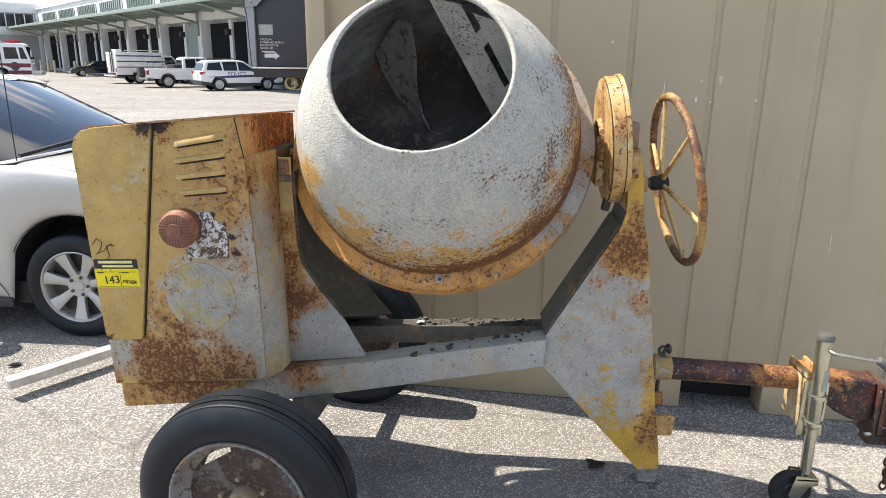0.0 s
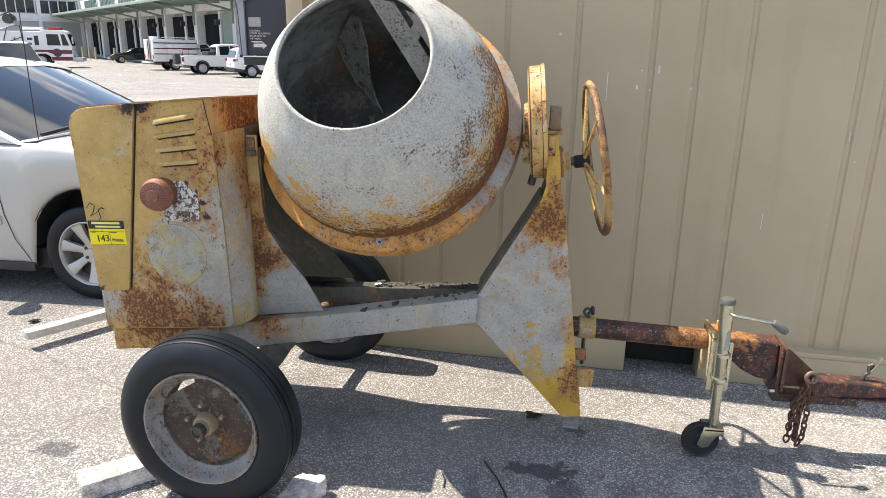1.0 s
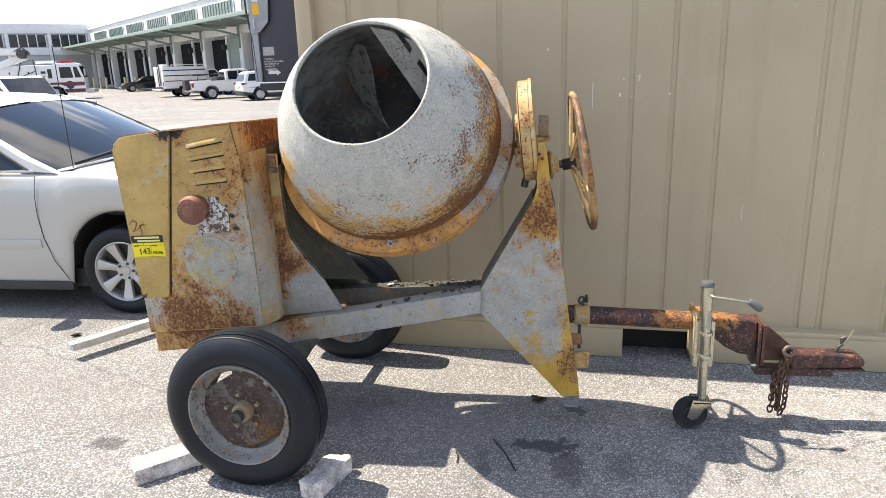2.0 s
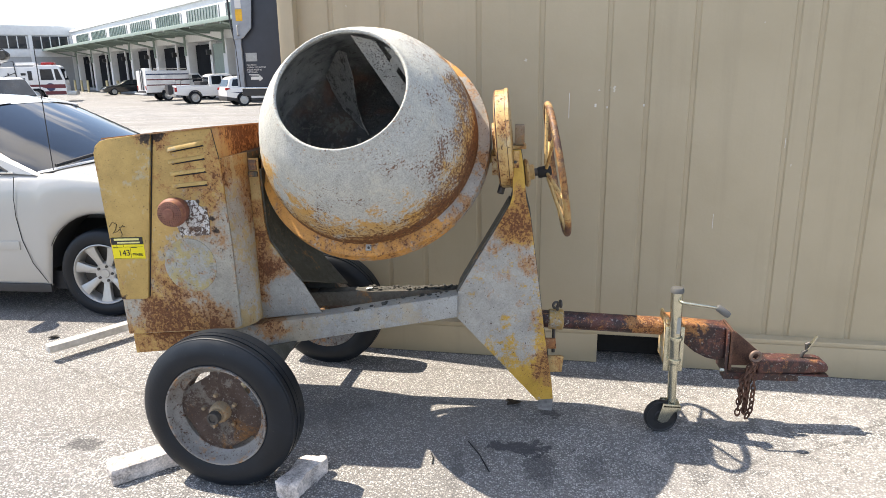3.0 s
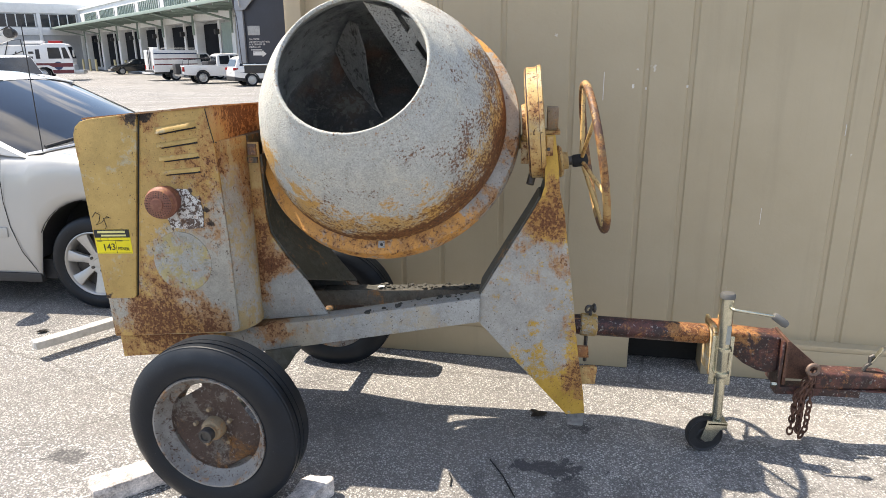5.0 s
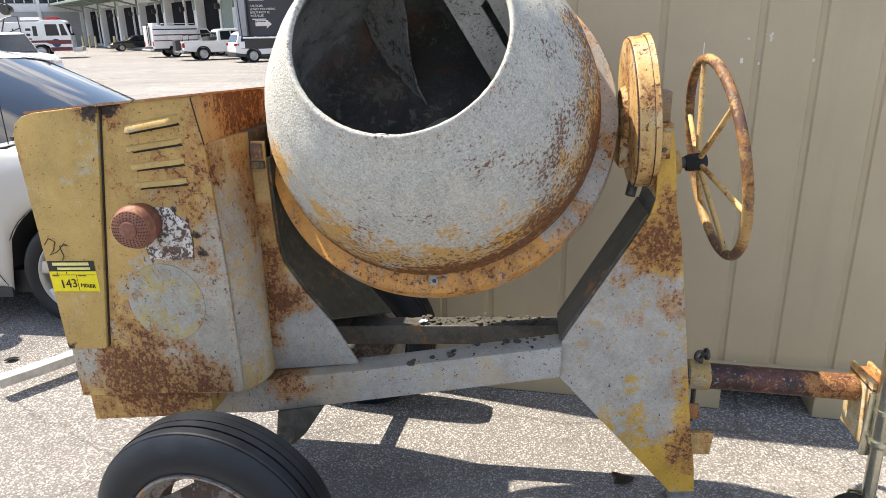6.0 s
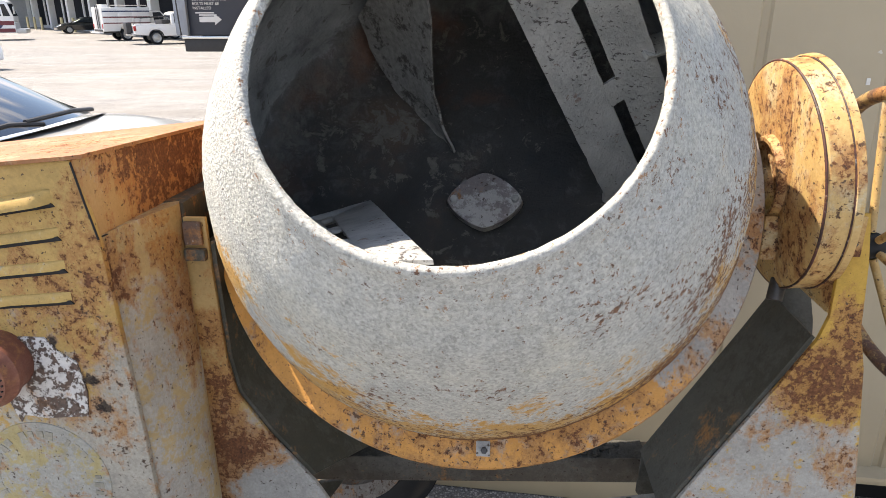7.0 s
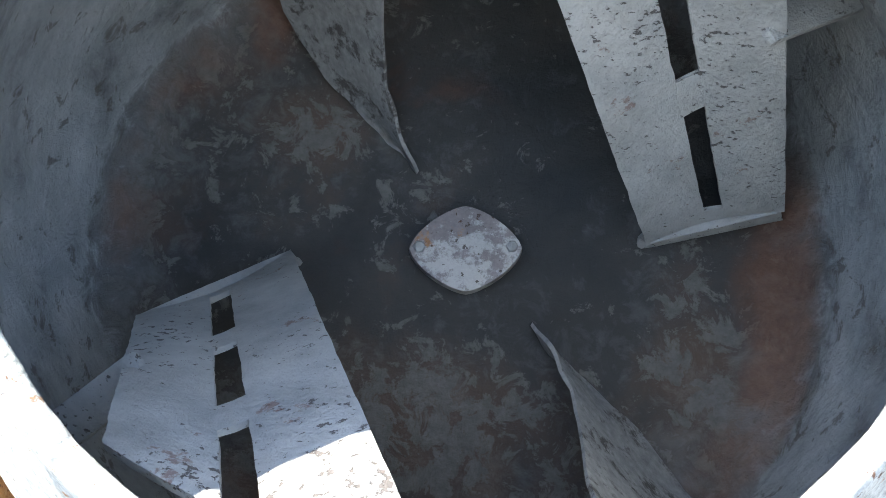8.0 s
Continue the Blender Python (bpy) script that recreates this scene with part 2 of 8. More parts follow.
def lathe(profile, m, seg=48, closed=False, wobble=0.0, bm=None, scale_noise=6.0):
    """Turns (radius, height) pairs round z, then places it by m."""
    b = bmesh.new()
    rings = []
    for r, h in profile:
        if r < 1e-6:
            rings.append([b.verts.new((0, 0, h))])
        else:
            ring = []
            for i in range(seg):
                a = 2 * math.pi * i / seg
                rr = r
                if wobble:
                    rr = r + wobble * noise.noise(Vector((r * math.cos(a), r * math.sin(a), h)) * scale_noise)
                ring.append(b.verts.new((rr * math.cos(a), rr * math.sin(a), h)))
            rings.append(ring)
    pairs = list(zip(rings, rings[1:]))
    if closed:
        pairs.append((rings[-1], rings[0]))
    for p, q in pairs:
        if len(p) == 1 and len(q) == 1:
            continue
        for i in range(seg):
            j = (i + 1) % seg
            if len(p) == 1:
                b.faces.new((p[0], q[j], q[i]))
            elif len(q) == 1:
                b.faces.new((p[i], p[j], q[0]))
            else:
                b.faces.new((p[i], p[j], q[j], q[i]))
    b.transform(m)
    return join(bm, b)


def rod(p, q, r, r2=None, seg=16, bm=None):
    p, q = Vector(p), Vector(q)
    h = (q - p).length
    r2 = r if r2 is None else r2
    c = min(r, r2) * 0.12
    return lathe([(0, 0), (r - c, 0), (r, c), (r2, h - c), (r2 - c, h), (0, h)], frame_of(q - p, p), seg, bm=bm)


def pipe(points, r, seg=12, bm=None, closed=False):
    """A round bar along a line of points."""
    b = bmesh.new()
    pts = [Vector(p) for p in points]
    rings = []
    up = Vector((0, 0, 1))
    for i, p in enumerate(pts):
        a = pts[i - 1] if (i or closed) else pts[0]
        c = pts[(i + 1) % len(pts)] if (i < len(pts) - 1 or closed) else pts[-1]
        t = (c - a).normalized()
        u = t.cross(up)
        if u.length < 0.1:
            u = t.cross(Vector((0, 1, 0)))
        u.normalize()
        v = t.cross(u)
        if rings:
            # keep the section from twisting
            prev = rings[-1][1]
            u = (prev - t * prev.dot(t)).normalized()
            v = t.cross(u)
        rings.append(([b.verts.new(p + r * (math.cos(2 * math.pi * k / seg) * u + math.sin(2 * math.pi * k / seg) * v)) for k in range(seg)], u))
    n = len(rings)
    for i in range(n if closed else n - 1):
        p, q = rings[i][0], rings[(i + 1) % n][0]
        for k in range(seg):
            b.faces.new((p[k], p[(k + 1) % seg], q[(k + 1) % seg], q[k]))
    if not closed:
        b.faces.new(rings[0][0][::-1])
        b.faces.new(rings[-1][0])
    return join(bm, b)


def torus(m, big, small, seg=64, ring=14, squash=1.0, bm=None):
    prof = [(big + small * math.cos(2 * math.pi * k / ring), squash * small * math.sin(2 * math.pi * k / ring)) for k in range(ring)]
    return lathe(prof, m, seg, closed=True, bm=bm)


# ---- materials ----
YELLOW = worn_steel("worn_yellow_paint", (0.47, 0.30, 0.095), (0.36, 0.345, 0.30), 0.26, -0.10, 0.8, seed=1.3, soot_at=[(-0.79, 2.29, 1.375, 0.055, 0.75), (-0.655, 2.29, 1.075, 0.05, 0.62), (-0.60, 2.29, 1.02, 0.045, 0.55), (-0.575, 2.29, 0.97, 0.03, 0.5)],
                    film_at=[(-0.47, 2.3, 0.70, 0.30, 0.75), (-0.46, 2.3, 0.98, 0.16, 0.55), (-0.66, 2.3, 0.78, 0.22, 0.40), (-0.98, 2.3, 0.6, 0.12, 0.35)],
                    rust_at=[(-0.87, 2.3, 0.62, 0.24, 0.30), (-0.74, 2.3, 0.55, 0.24, 0.22), (-0.58, 2.3, 0.53, 0.16, 0.2), (-0.55, 2.3, 1.05, 0.22, 0.20), (-0.56, 2.3, 1.22, 0.16, 0.14), (-0.68, 2.3, 0.93, 0.16, 0.16), (-0.92, 2.3, 0.42, 0.3, 0.22), (-0.80, 2.3, 1.38, 0.09, 0.55)])
YELLOW_DOOR = worn_steel("yellow_door_paint", (0.47, 0.31, 0.10), (0.40, 0.34, 0.22), -0.10, -0.15, 0.35, seed=3.1, soot_at=[(-0.835, 2.28, 1.365, 0.06, 0.75), (-1.04, 2.28, 0.665, 0.07, 0.4)],
                         rust_at=[(-0.83, 2.28, 1.37, 0.09, 0.5), (-1.03, 2.28, 0.66, 0.13, 0.26)])
YELLOW_TRIM = worn_steel("chipped_yellow_paint", (0.54, 0.36, 0.145), (0.50, 0.41, 0.25), 0.34, 0.12, 1.1, seed=5.2, rust_at=[(0.58, 2.52, 1.32, 0.24, 0.22), (0.69, 2.46, 1.16, 0.08, 0.2)])
POST_STEEL = worn_steel("cement_grey_and_yellow_steel", (0.50, 0.30, 0.05), (0.330, 0.332, 0.316), 0.20, 0.62, 0.55, seed=7.7,
                        film_at=[(0.62, 2.46, 0.70, 0.35, 0.20), (0.86, 2.46, 0.25, 0.26, -0.20), (0.72, 2.46, 1.12, 0.26, -0.75), (0.82, 2.46, 0.5, 0.12, -0.20), (0.66, 2.46, 0.52, 0.08, -0.2)],
                        rust_at=[(0.69, 2.46, 1.00, 0.16, 0.42), (0.66, 2.46, 0.92, 0.12, 0.2), (0.77, 2.46, 0.80, 0.09, 0.3), (0.80, 2.46, 0.55, 0.10, 0.26), (0.83, 2.46, 0.36, 0.15, 0.30), (0.77, 2.46, 0.28, 0.12, 0.16), (0.55, 2.46, 0.62, 0.25, -0.12)])
GREY_STEEL = worn_steel("cement_filmed_grey_steel", (0.36, 0.32, 0.25), (0.305, 0.308, 0.294), -0.08, 0.8, 0.8, seed=9.1, rust_at=[(-0.43, 2.43, 0.49, 0.13, 0.42)])
# dark steel: shade painted on post webs and rear plates; also greasy bearing parts
DARK_STEEL = worn_steel("dark_shade_grease_steel", (0.060, 0.060, 0.047), (0.080, 0.082, 0.072), 0.0, 0.5, 0.2, seed=11.0)
RUST_TOP = worn_steel("rusted_orange_steel", (0.34, 0.15, 0.062), (0.38, 0.26, 0.15), 0.58, 0.10, 0.4, seed=13.0, red=0.10)
RUST = worn_steel("dark_red_rust", (0.036, 0.019, 0.018), (0.095, 0.036, 0.030), -0.05, 0.45, 1.4, seed=15.0, bleach=0.35, runs=0.1, size=2.2, red=0.03, rust_at=[(1.30, 2.6, 0.49, 0.15, 0.50), (1.47, 2.6, 0.49, 0.12, 0.36)])
RUST_WHEEL = worn_steel("rusted_wheel_disc", (0.12, 0.082, 0.068), (0.25, 0.225, 0.20), 0.02, 0.30, 1.0, seed=17.0, runs=0.0, bleach=0.5)
RIM_PAINT = worn_steel("flaking_grey_rim_paint", (0.235, 0.226, 0.212), (0.17, 0.155, 0.14), 0.10, 0.42, 1.7, seed=19.0, runs=0.0, size=1.5)
ZINC = plain("zinc_plated_steel", (0.50, 0.485, 0.385), 0.26, 0.92, 0.14, 20, 0.06)
CHROME_DARK = plain("dull_dark_steel", (0.09, 0.085, 0.08), 0.5, 0.6, 0.25, 30, 0.2)
BLACK_RUBBER = plain("black_rubber", (0.018, 0.019, 0.021), 0.62, 0, 0.3, 22, 0.12)
CHAIN_RUST = plain("rusted_chain_steel", (0.12, 0.06, 0.04), 0.75, 0.3, 0.45, 60, 0.5)
CONCRETE_WHITE = plain("pinkish_white_concrete", (0.60, 0.55, 0.515), 0.92, 0, 0.5, 38, 1.6)
WOOD_GREY = plain("weathered_board", (0.52, 0.50, 0.46), 0.85, 0, 0.2, 16, 0.5)
DIRT = plain("dried_mortar_crumbs", (0.075, 0.072, 0.062), 0.95, 0, 0.4, 60, 1.0)
BLACK = plain("black_gap", (0.012, 0.012, 0.012), 0.8, 0, 0.2, 20, 0.0)
WHITE_PAINT = plain("white_vehicle_paint", (0.78, 0.78, 0.77), 0.3, 0, 0.04, 6, 0.0, coat=0.6)
DARK_TRIM = plain("dark_plastic_trim", (0.03, 0.03, 0.032), 0.55, 0, 0.2, 20, 0.1)


HOUSING_CORNER = worn_steel("housing_corner_paint", (0.43, 0.32, 0.16), (0.36, 0.345, 0.31), 0.16, 0.62, 0.5, seed=23.0, rust_at=[(-0.52, 2.42, 1.12, 0.24, 0.16), (-0.545, 2.30, 1.2, 0.09, 0.25)])
MUFFLER_RUST = worn_steel("even_red_rust", (0.20, 0.078, 0.052), (0.23, 0.10, 0.065), 0.25, 0.4, 0.0, runs=0.0, seed=25.0)
FLAKED = worn_steel("flaking_white_paint", (0.62, 0.61, 0.59), (0.57, 0.57, 0.55), 0.10, 0.35, 3.0, runs=0.0, size=3.0, seed=27.0)
BADGE = worn_steel("faded_badge_paint", (0.39, 0.32, 0.15), (0.325, 0.325, 0.30), 0.16, 0.62, 0.6, runs=0.0, size=3.0, seed=29.0, rust_at=[(-0.70, 2.29, 0.70, 0.14, 0.12)])
POST_STEEL_L = worn_steel("rust_streaked_grey_steel", (0.42, 0.29, 0.12), (0.330, 0.332, 0.316), 0.02, 0.66, 0.8, seed=31.0,
                          film_at=[(-0.46, 2.49, 1.15, 0.3, -0.75), (-0.3, 2.49, 0.6, 0.25, 0.2)],
                          rust_at=[(-0.44, 2.49, 0.76, 0.11, 0.6), (-0.455, 2.49, 0.90, 0.09, 0.5), (-0.48, 2.49, 0.62, 0.08, 0.4), (-0.465, 2.49, 1.02, 0.06, 0.4)])
WHEEL_RIM_RUST = worn_steel("worn_hand_wheel_paint", (0.42, 0.27, 0.11), (0.10, 0.048, 0.038), 0.42, 0.66, 0.9, runs=0.0, size=2.0, seed=33.0)
HUB_RUST = worn_steel("rusty_hub_steel", (0.28, 0.21, 0.13), (0.28, 0.21, 0.15), 0.35, 0.4, 0.2, runs=0.0, seed=35.0)
# rear beam steel, its brown darkened to carry the drum's shadow
REAR_STEEL = worn_steel("shaded_dusty_steel", (0.115, 0.10, 0.08), (0.135, 0.125, 0.105), 0.0, 0.5, 0.4, seed=37.0)

HOOD_END = worn_steel("rust_washed_ochre_paint", (0.44, 0.25, 0.095), (0.40, 0.31, 0.20), 0.36, 0.0, 0.5, seed=41.0, red=0.10, runs=0.5, rust_at=[(-0.52, 2.62, 1.37, 0.24, 0.45), (-0.53, 2.46, 1.39, 0.12, 0.35), (-0.54, 2.36, 1.39, 0.08, 0.2)])
MARK = plain("faint_grey_lettering", (0.325, 0.305, 0.245), 0.8, 0, 0.25, 60, 0.1)
BRACKET = worn_steel("rust_edged_ochre_paint", (0.50, 0.35, 0.15), (0.52, 0.47, 0.36), 0.50, 0.3, 0.7, runs=0.0, size=2.0, seed=43.0)
HUB_CRUST = worn_steel("spotted_hub_crust", (0.45, 0.44, 0.42), (0.20, 0.175, 0.17), -0.3, 0.55, 0.8, runs=0.0, size=3.5, seed=45.0)


def tyre_rubber():
    m, n, l, b = material("aged_tyre_rubber")
    v = coords(n, l)
    dust = noise_tex(n, l, v, 6, 8, 0.65)
    fine = noise_tex(n, l, v, 90, 4)
    col = ramp(n, l, dust, [(0.35, (0.003, 0.0055, 0.0095)), (0.60, (0.006, 0.0100, 0.016)), (0.78, (0.013, 0.019, 0.027))])
    l.new(col, b.inputs["Base Color"])
    scuff = ramp(n, l, stretch(n, l, noise_tex(n, l, v, 45, 8, 0.75), 2.2), [(0.84, 0.0), (0.90, 0.5)])
    col = mix(n, l, scuff, col, (0.075, 0.076, 0.078))
    l.new(col, b.inputs["Base Color"])
    l.new(ramp(n, l, dust, [(0.35, 0.40), (0.7, 0.54)]), b.inputs["Roughness"])
    b.inputs["Specular IOR Level"].default_value = 0.33
    bump(n, l, calc(n, l, "ADD", fine, dust), 0.2, 0.003, b)
    return m


TYRE = tyre_rubber()


def asphalt():
    """Pale worn asphalt: exposed light stones in grey binder, oil stains, soft drifts of dust."""
    m, n, l, b = material("pale_worn_asphalt")
    v = coords(n, l)
    cell = voronoi_tex(n, l, v, 116.0, out="Color")
    cell_d = voronoi_tex(n, l, v, 116.0)
    grit = noise_tex(n, l, v, 190.0, 5, 0.75)
    mid = noise_tex(n, l, v, 1.6, 10, 0.66)
    big = noise_tex(n, l, v, 0.16, 5, 0.6, 0.6)
    s = separate(n, l, cell)
    stone = ramp(n, l, s[0], [(0.0, (0.035, 0.036, 0.04)), (0.25, (0.17, 0.17, 0.17)), (0.5, (0.44, 0.435, 0.42)), (0.76, (0.69, 0.68, 0.655)), (1.0, (0.88, 0.87, 0.84))])
    gap = ramp(n, l, cell_d, [(0.34, 0.0), (0.56, 1.0)])
    col = mix(n, l, calc(n, l, "MULTIPLY", gap, 0.92), stone, (0.055, 0.057, 0.062))
    col = mix(n, l, 0.36, col, ramp(n, l, stretch(n, l, grit, 2.6), [(0.25, (0.06, 0.06, 0.065)), (0.75, (0.60, 0.59, 0.57))]))
    col = mix(n, l, 1.0, col, ramp(n, l, mid, [(0.3, (0.66, 0.665, 0.68)), (0.62, (1.06, 1.05, 1.03))]), "MULTIPLY")
    col = mix(n, l, ramp(n, l, big, [(0.4, 0.0), (0.65, 0.3)]), col, (0.38, 0.362, 0.338))
    # long drifts of tyre dust, and hairline cracks
    drift = noise_tex(n, l, coords(n, l, (0.09, 0.55, 1)), 1.0, 8, 0.65, 0.5)
    col = mix(n, l, ramp(n, l, drift, [(0.48, 0.0), (0.62, 0.6)]), col, (0.20, 0.187, 0.17))
    wob = n.new("ShaderNodeVectorMath")
    wob.operation = "ADD"
    l.new(v, wob.inputs[0])
    wn_ = n.new("ShaderNodeTexNoise")
    wn_.inputs["Scale"].default_value = 3.0
    wn_.inputs["Detail"].default_value = 6.0
    l.new(v, wn_.inputs["Vector"])
    l.new(mix(n, l, 0.3, (0.0, 0.0, 0.0), wn_.outputs["Color"]), wob.inputs[1])
    crack = voronoi_tex(n, l, wob.outputs["Vector"], 0.55, "DISTANCE_TO_EDGE")
    col = mix(n, l, ramp(n, l, crack, [(0.002, 0.6), (0.005, 0.0)]), col, (0.09, 0.085, 0.08))
    # old oil and water stains
    oil = noise_tex(n, l, v, 0.9, 8, 0.68, 0.9)
    col = mix(n, l, ramp(n, l, oil, [(0.66, 0.0), (0.73, 0.72)]), col, (0.085, 0.083, 0.082))
    # PALE spots whiten the ground colour, STAINS darken it
    for cx, cy, rx, ry, k in PALE + STAINS:
        mp = n.new("ShaderNodeMapping")
        mp.vector_type = "TEXTURE"
        mp.inputs["Location"].default_value = (cx, cy, 0)
        mp.inputs["Scale"].default_value = (rx, ry, 1)
        tc = n.new("ShaderNodeTexCoord")
        l.new(tc.outputs["Object"], mp.inputs["Vector"])
        ln = n.new("ShaderNodeVectorMath")
        ln.operation = "LENGTH"
        l.new(mp.outputs["Vector"], ln.inputs[0])
        d = calc(n, l, "ADD", ln.outputs["Value"], calc(n, l, "MULTIPLY", calc(n, l, "SUBTRACT", noise_tex(n, l, v, 9.0, 8, 0.72, 0.8), 0.5), 4.0))
        col = mix(n, l, ramp(n, l, d, [(0.68, k), (0.82 if k > 0.3 else 1.4, 0.0)]), col, (0.055, 0.055, 0.058) if k > 0.29 else (0.66, 0.63, 0.60))
    l.new(col, b.inputs["Base Color"])
    b.inputs["Roughness"].default_value = 0.9
    b.inputs["Specular IOR Level"].default_value = 0.3
    h = calc(n, l, "SUBTRACT", calc(n, l, "MULTIPLY", grit, 0.5), calc(n, l, "MULTIPLY", cell_d, 0.8))
    bump(n, l, h, 0.9, 0.0055, b)
    return m


PALE = [(2.2, 1.75, 1.3, 0.8, 0.15), (1.9, 2.75, 0.9, 0.2, 0.12)]
STAINS = [(0.72, 2.30, 0.20, 0.075, 0.85), (0.80, 2.16, 0.08, 0.16, 0.6), (1.02, 2.18, 0.08, 0.12, 0.35), (-1.25, 2.16, 0.10, 0.06, 0.7), (0.45, 2.08, 0.03, 0.22, 0.3), (0.85, 2.62, 0.07, 0.05, 0.7), (-0.3, 2.55, 0.3, 0.2, 0.3)]
ASPHALT = asphalt()


def container_paint():
    m, n, l, b = material("beige_container_paint")
    v = coords(n, l)
    big = noise_tex(n, l, v, 1.3, 6, 0.6)
    runs = noise_tex(n, l, coords(n, l, (9, 9, 0.5)), 1.0, 6, 0.62)
    fine = noise_tex(n, l, v, 55, 5, 0.6)
    col = ramp(n, l, big, [(0.3, (0.40, 0.33, 0.215)), (0.7, (0.465, 0.39, 0.265))])
    col = mix(n, l, ramp(n, l, runs, [(0.55, 0.0), (0.8, 0.35)]), col, (0.30, 0.25, 0.17))
    chips = ramp(n, l, noise_tex(n, l, v, 13, 4, 0.5), [(0.745, 0), (0.755, 0.8)])
    col = mix(n, l, chips, col, (0.62, 0.60, 0.52))
    l.new(col, b.inputs["Base Color"])
    b.inputs["Roughness"].default_value = 0.5
    bump(n, l, calc(n, l, "ADD", calc(n, l, "MULTIPLY", big, 3.0), fine), 0.1, 0.01, b)
    return m


TAN = container_paint()

# ---- ground: one sheet to the horizon ----
bm = bmesh.new()
lines = [6, 10, 14, 18, 22, 26, 30, 35, 40, 60, 120, 300, 1600]
lines = [-q for q in lines[::-1]] + lines


def ground_z(x, y):
    """The yard is level round the mixer and falls a little towards the docks."""
    k = min(max((math.hypot(x, y) - 10) / 28.0, 0.0), 1.0)
    return YARD_FALL * k * k * (3 - 2 * k)


YARD_FALL = -0.32
grid = [[bm.verts.new((x, y, ground_z(x, y))) for x in lines] for y in lines]
for i in range(len(lines) - 1):
    for j in range(len(lines) - 1):
        bm.faces.new((grid[i][j], grid[i][j + 1], grid[i + 1][j + 1], grid[i + 1][j]))
single("ground", bm, ASPHALT, "pale worn asphalt yard with exposed stones and oil stains", "ground", kind="structure")

# ---- beige storage container behind the mixer ----
CON = Vector((-0.60, 3.365, 0.0))
CON_YAW = -4.6
CON_LEN, CON_DEEP, CON_HIGH = 6.06, 2.44, 2.62
container = thing("storage_container", CON, "beige steel storage container with shallow ribs and a fork pocket", "container", yaw=CON_YAW)
# wall: one folded sheet whose section runs along x, with shallow ribs
ribs = [0.26, 0.55, 0.76, 1.07, 1.40, 1.74, 1.94, 2.16, 2.62, 2.73, 3.03, 3.5, 3.8, 4.3, 4.6, 5.1, 5.4]
sec = [(0.0, 0.0)]
for x in ribs:
    sec += [(x - 0.016, 0.0), (x - 0.009, 0.008), (x + 0.009, 0.008), (x + 0.016, 0.0)]
sec.append((CON_LEN, 0.0))
bm = bmesh.new()
row0 = [bm.verts.new((x, 0.06 + d, 0.20)) for x, d in sec]
row1 = [bm.verts.new((x, 0.06 + d, CON_HIGH - 0.08)) for x, d in sec]
back0 = [bm.verts.new((x, 0.10, 0.20)) for x, d in sec]
back1 = [bm.verts.new((x, 0.10, CON_HIGH - 0.08)) for x, d in sec]
for p, q in ((row0, row1), (back1, back0), (back0, row0), (row1, back1)):
    for i in range(len(sec) - 1):
        bm.faces.new((p[i], p[i + 1], q[i + 1], q[i]))
part("side_wall", bm, TAN, container, local=True, sharp=20)
# bottom rail with the fork pockets cut through
pocket = [(1.745, 2.105), (3.9, 4.27)]
part("bottom_rail", box(0.0, CON_LEN, 0.0, 0.16, 0.172, 0.2, 0.006), TAN, container, local=True)
x = 0.0
for p0, p1 in pocket + [(CON_LEN, CON_LEN)]:
    part("rail_foot", box(x, p0, 0.002, 0.16, 0.003, 0.172, 0.004), TAN, container, local=True)
    x = p1
# a black sheet close behind each opening paints the pocket's inner shade
for p0, p1 in pocket:
    bm = box(p0, p1, 0.161, 0.18, 0.005, 0.172)
    part("pocket_shade_panel", bm, BLACK, container, "black panel standing in for the shade inside the fork pocket", local=True)
part("top_rail", box(0, CON_LEN, 0.0, 0.12, CON_HIGH - 0.08, CON_HIGH, 0.006), TAN, container, local=True)
part("corner_post", box(-0.02, 0.07, 0.0, 0.12, 0.005, CON_HIGH, 0.008), TAN, container, local=True)
part("end_wall", box(-0.015, 0.02, 0.12, CON_DEEP, 0.005, CON_HIGH), TAN, container, local=True)
part("far_end_wall", box(CON_LEN - 0.03, CON_LEN, 0.17, CON_DEEP, 0.005, CON_HIGH), TAN, container, local=True)
part("back_wall", box(0.03, CON_LEN - 0.04, CON_DEEP - 0.04, CON_DEEP, 0.005, CON_HIGH), TAN, container, local=True)
part("roof_sheet", box(0.03, CON_LEN - 0.04, 0.13, CON_DEEP - 0.05, CON_HIGH - 0.05, CON_HIGH - 0.01), TAN, container, local=True)

SCRATCH = plain("bare_scratch", (0.66, 0.65, 0.60), 0.5, 0, 0.1, 40, 0)
for x, z, h, w in ((1.548, 1.42, 0.13, 0.0035), (1.683, 1.42, 0.018, 0.010), (1.925, 1.42, 0.012, 0.008), (1.742, 1.41, 0.010, 0.006), (2.31, 0.82, 0.08, 0.002), (2.62, 1.23, 0.05, 0.002)):
    part("scratch", box(x - w / 2, x + w / 2, 0.0575, 0.0605, z - h / 2, z + h / 2), SCRATCH, container, "pale scratch in the paint", local=True)

# ---- the cement mixer ----
mixer = thing("cement_mixer", (-0.44, 2.56, 0.0), "old rusted yellow towable cement mixer with a cement-crusted drum", "cement mixer")

M0 = Vector((0.0207, 2.1832, 1.5639))
AX = Vector((-0.0541, -0.8376, 0.5435)).normalized()
DU = (Vector((1, 0, 0)) - AX * AX.x).normalized()
DV = AX.cross(DU)
DRUM = Matrix.Translation(M0) @ Matrix((DU, DV, AX)).transposed().to_4x4()


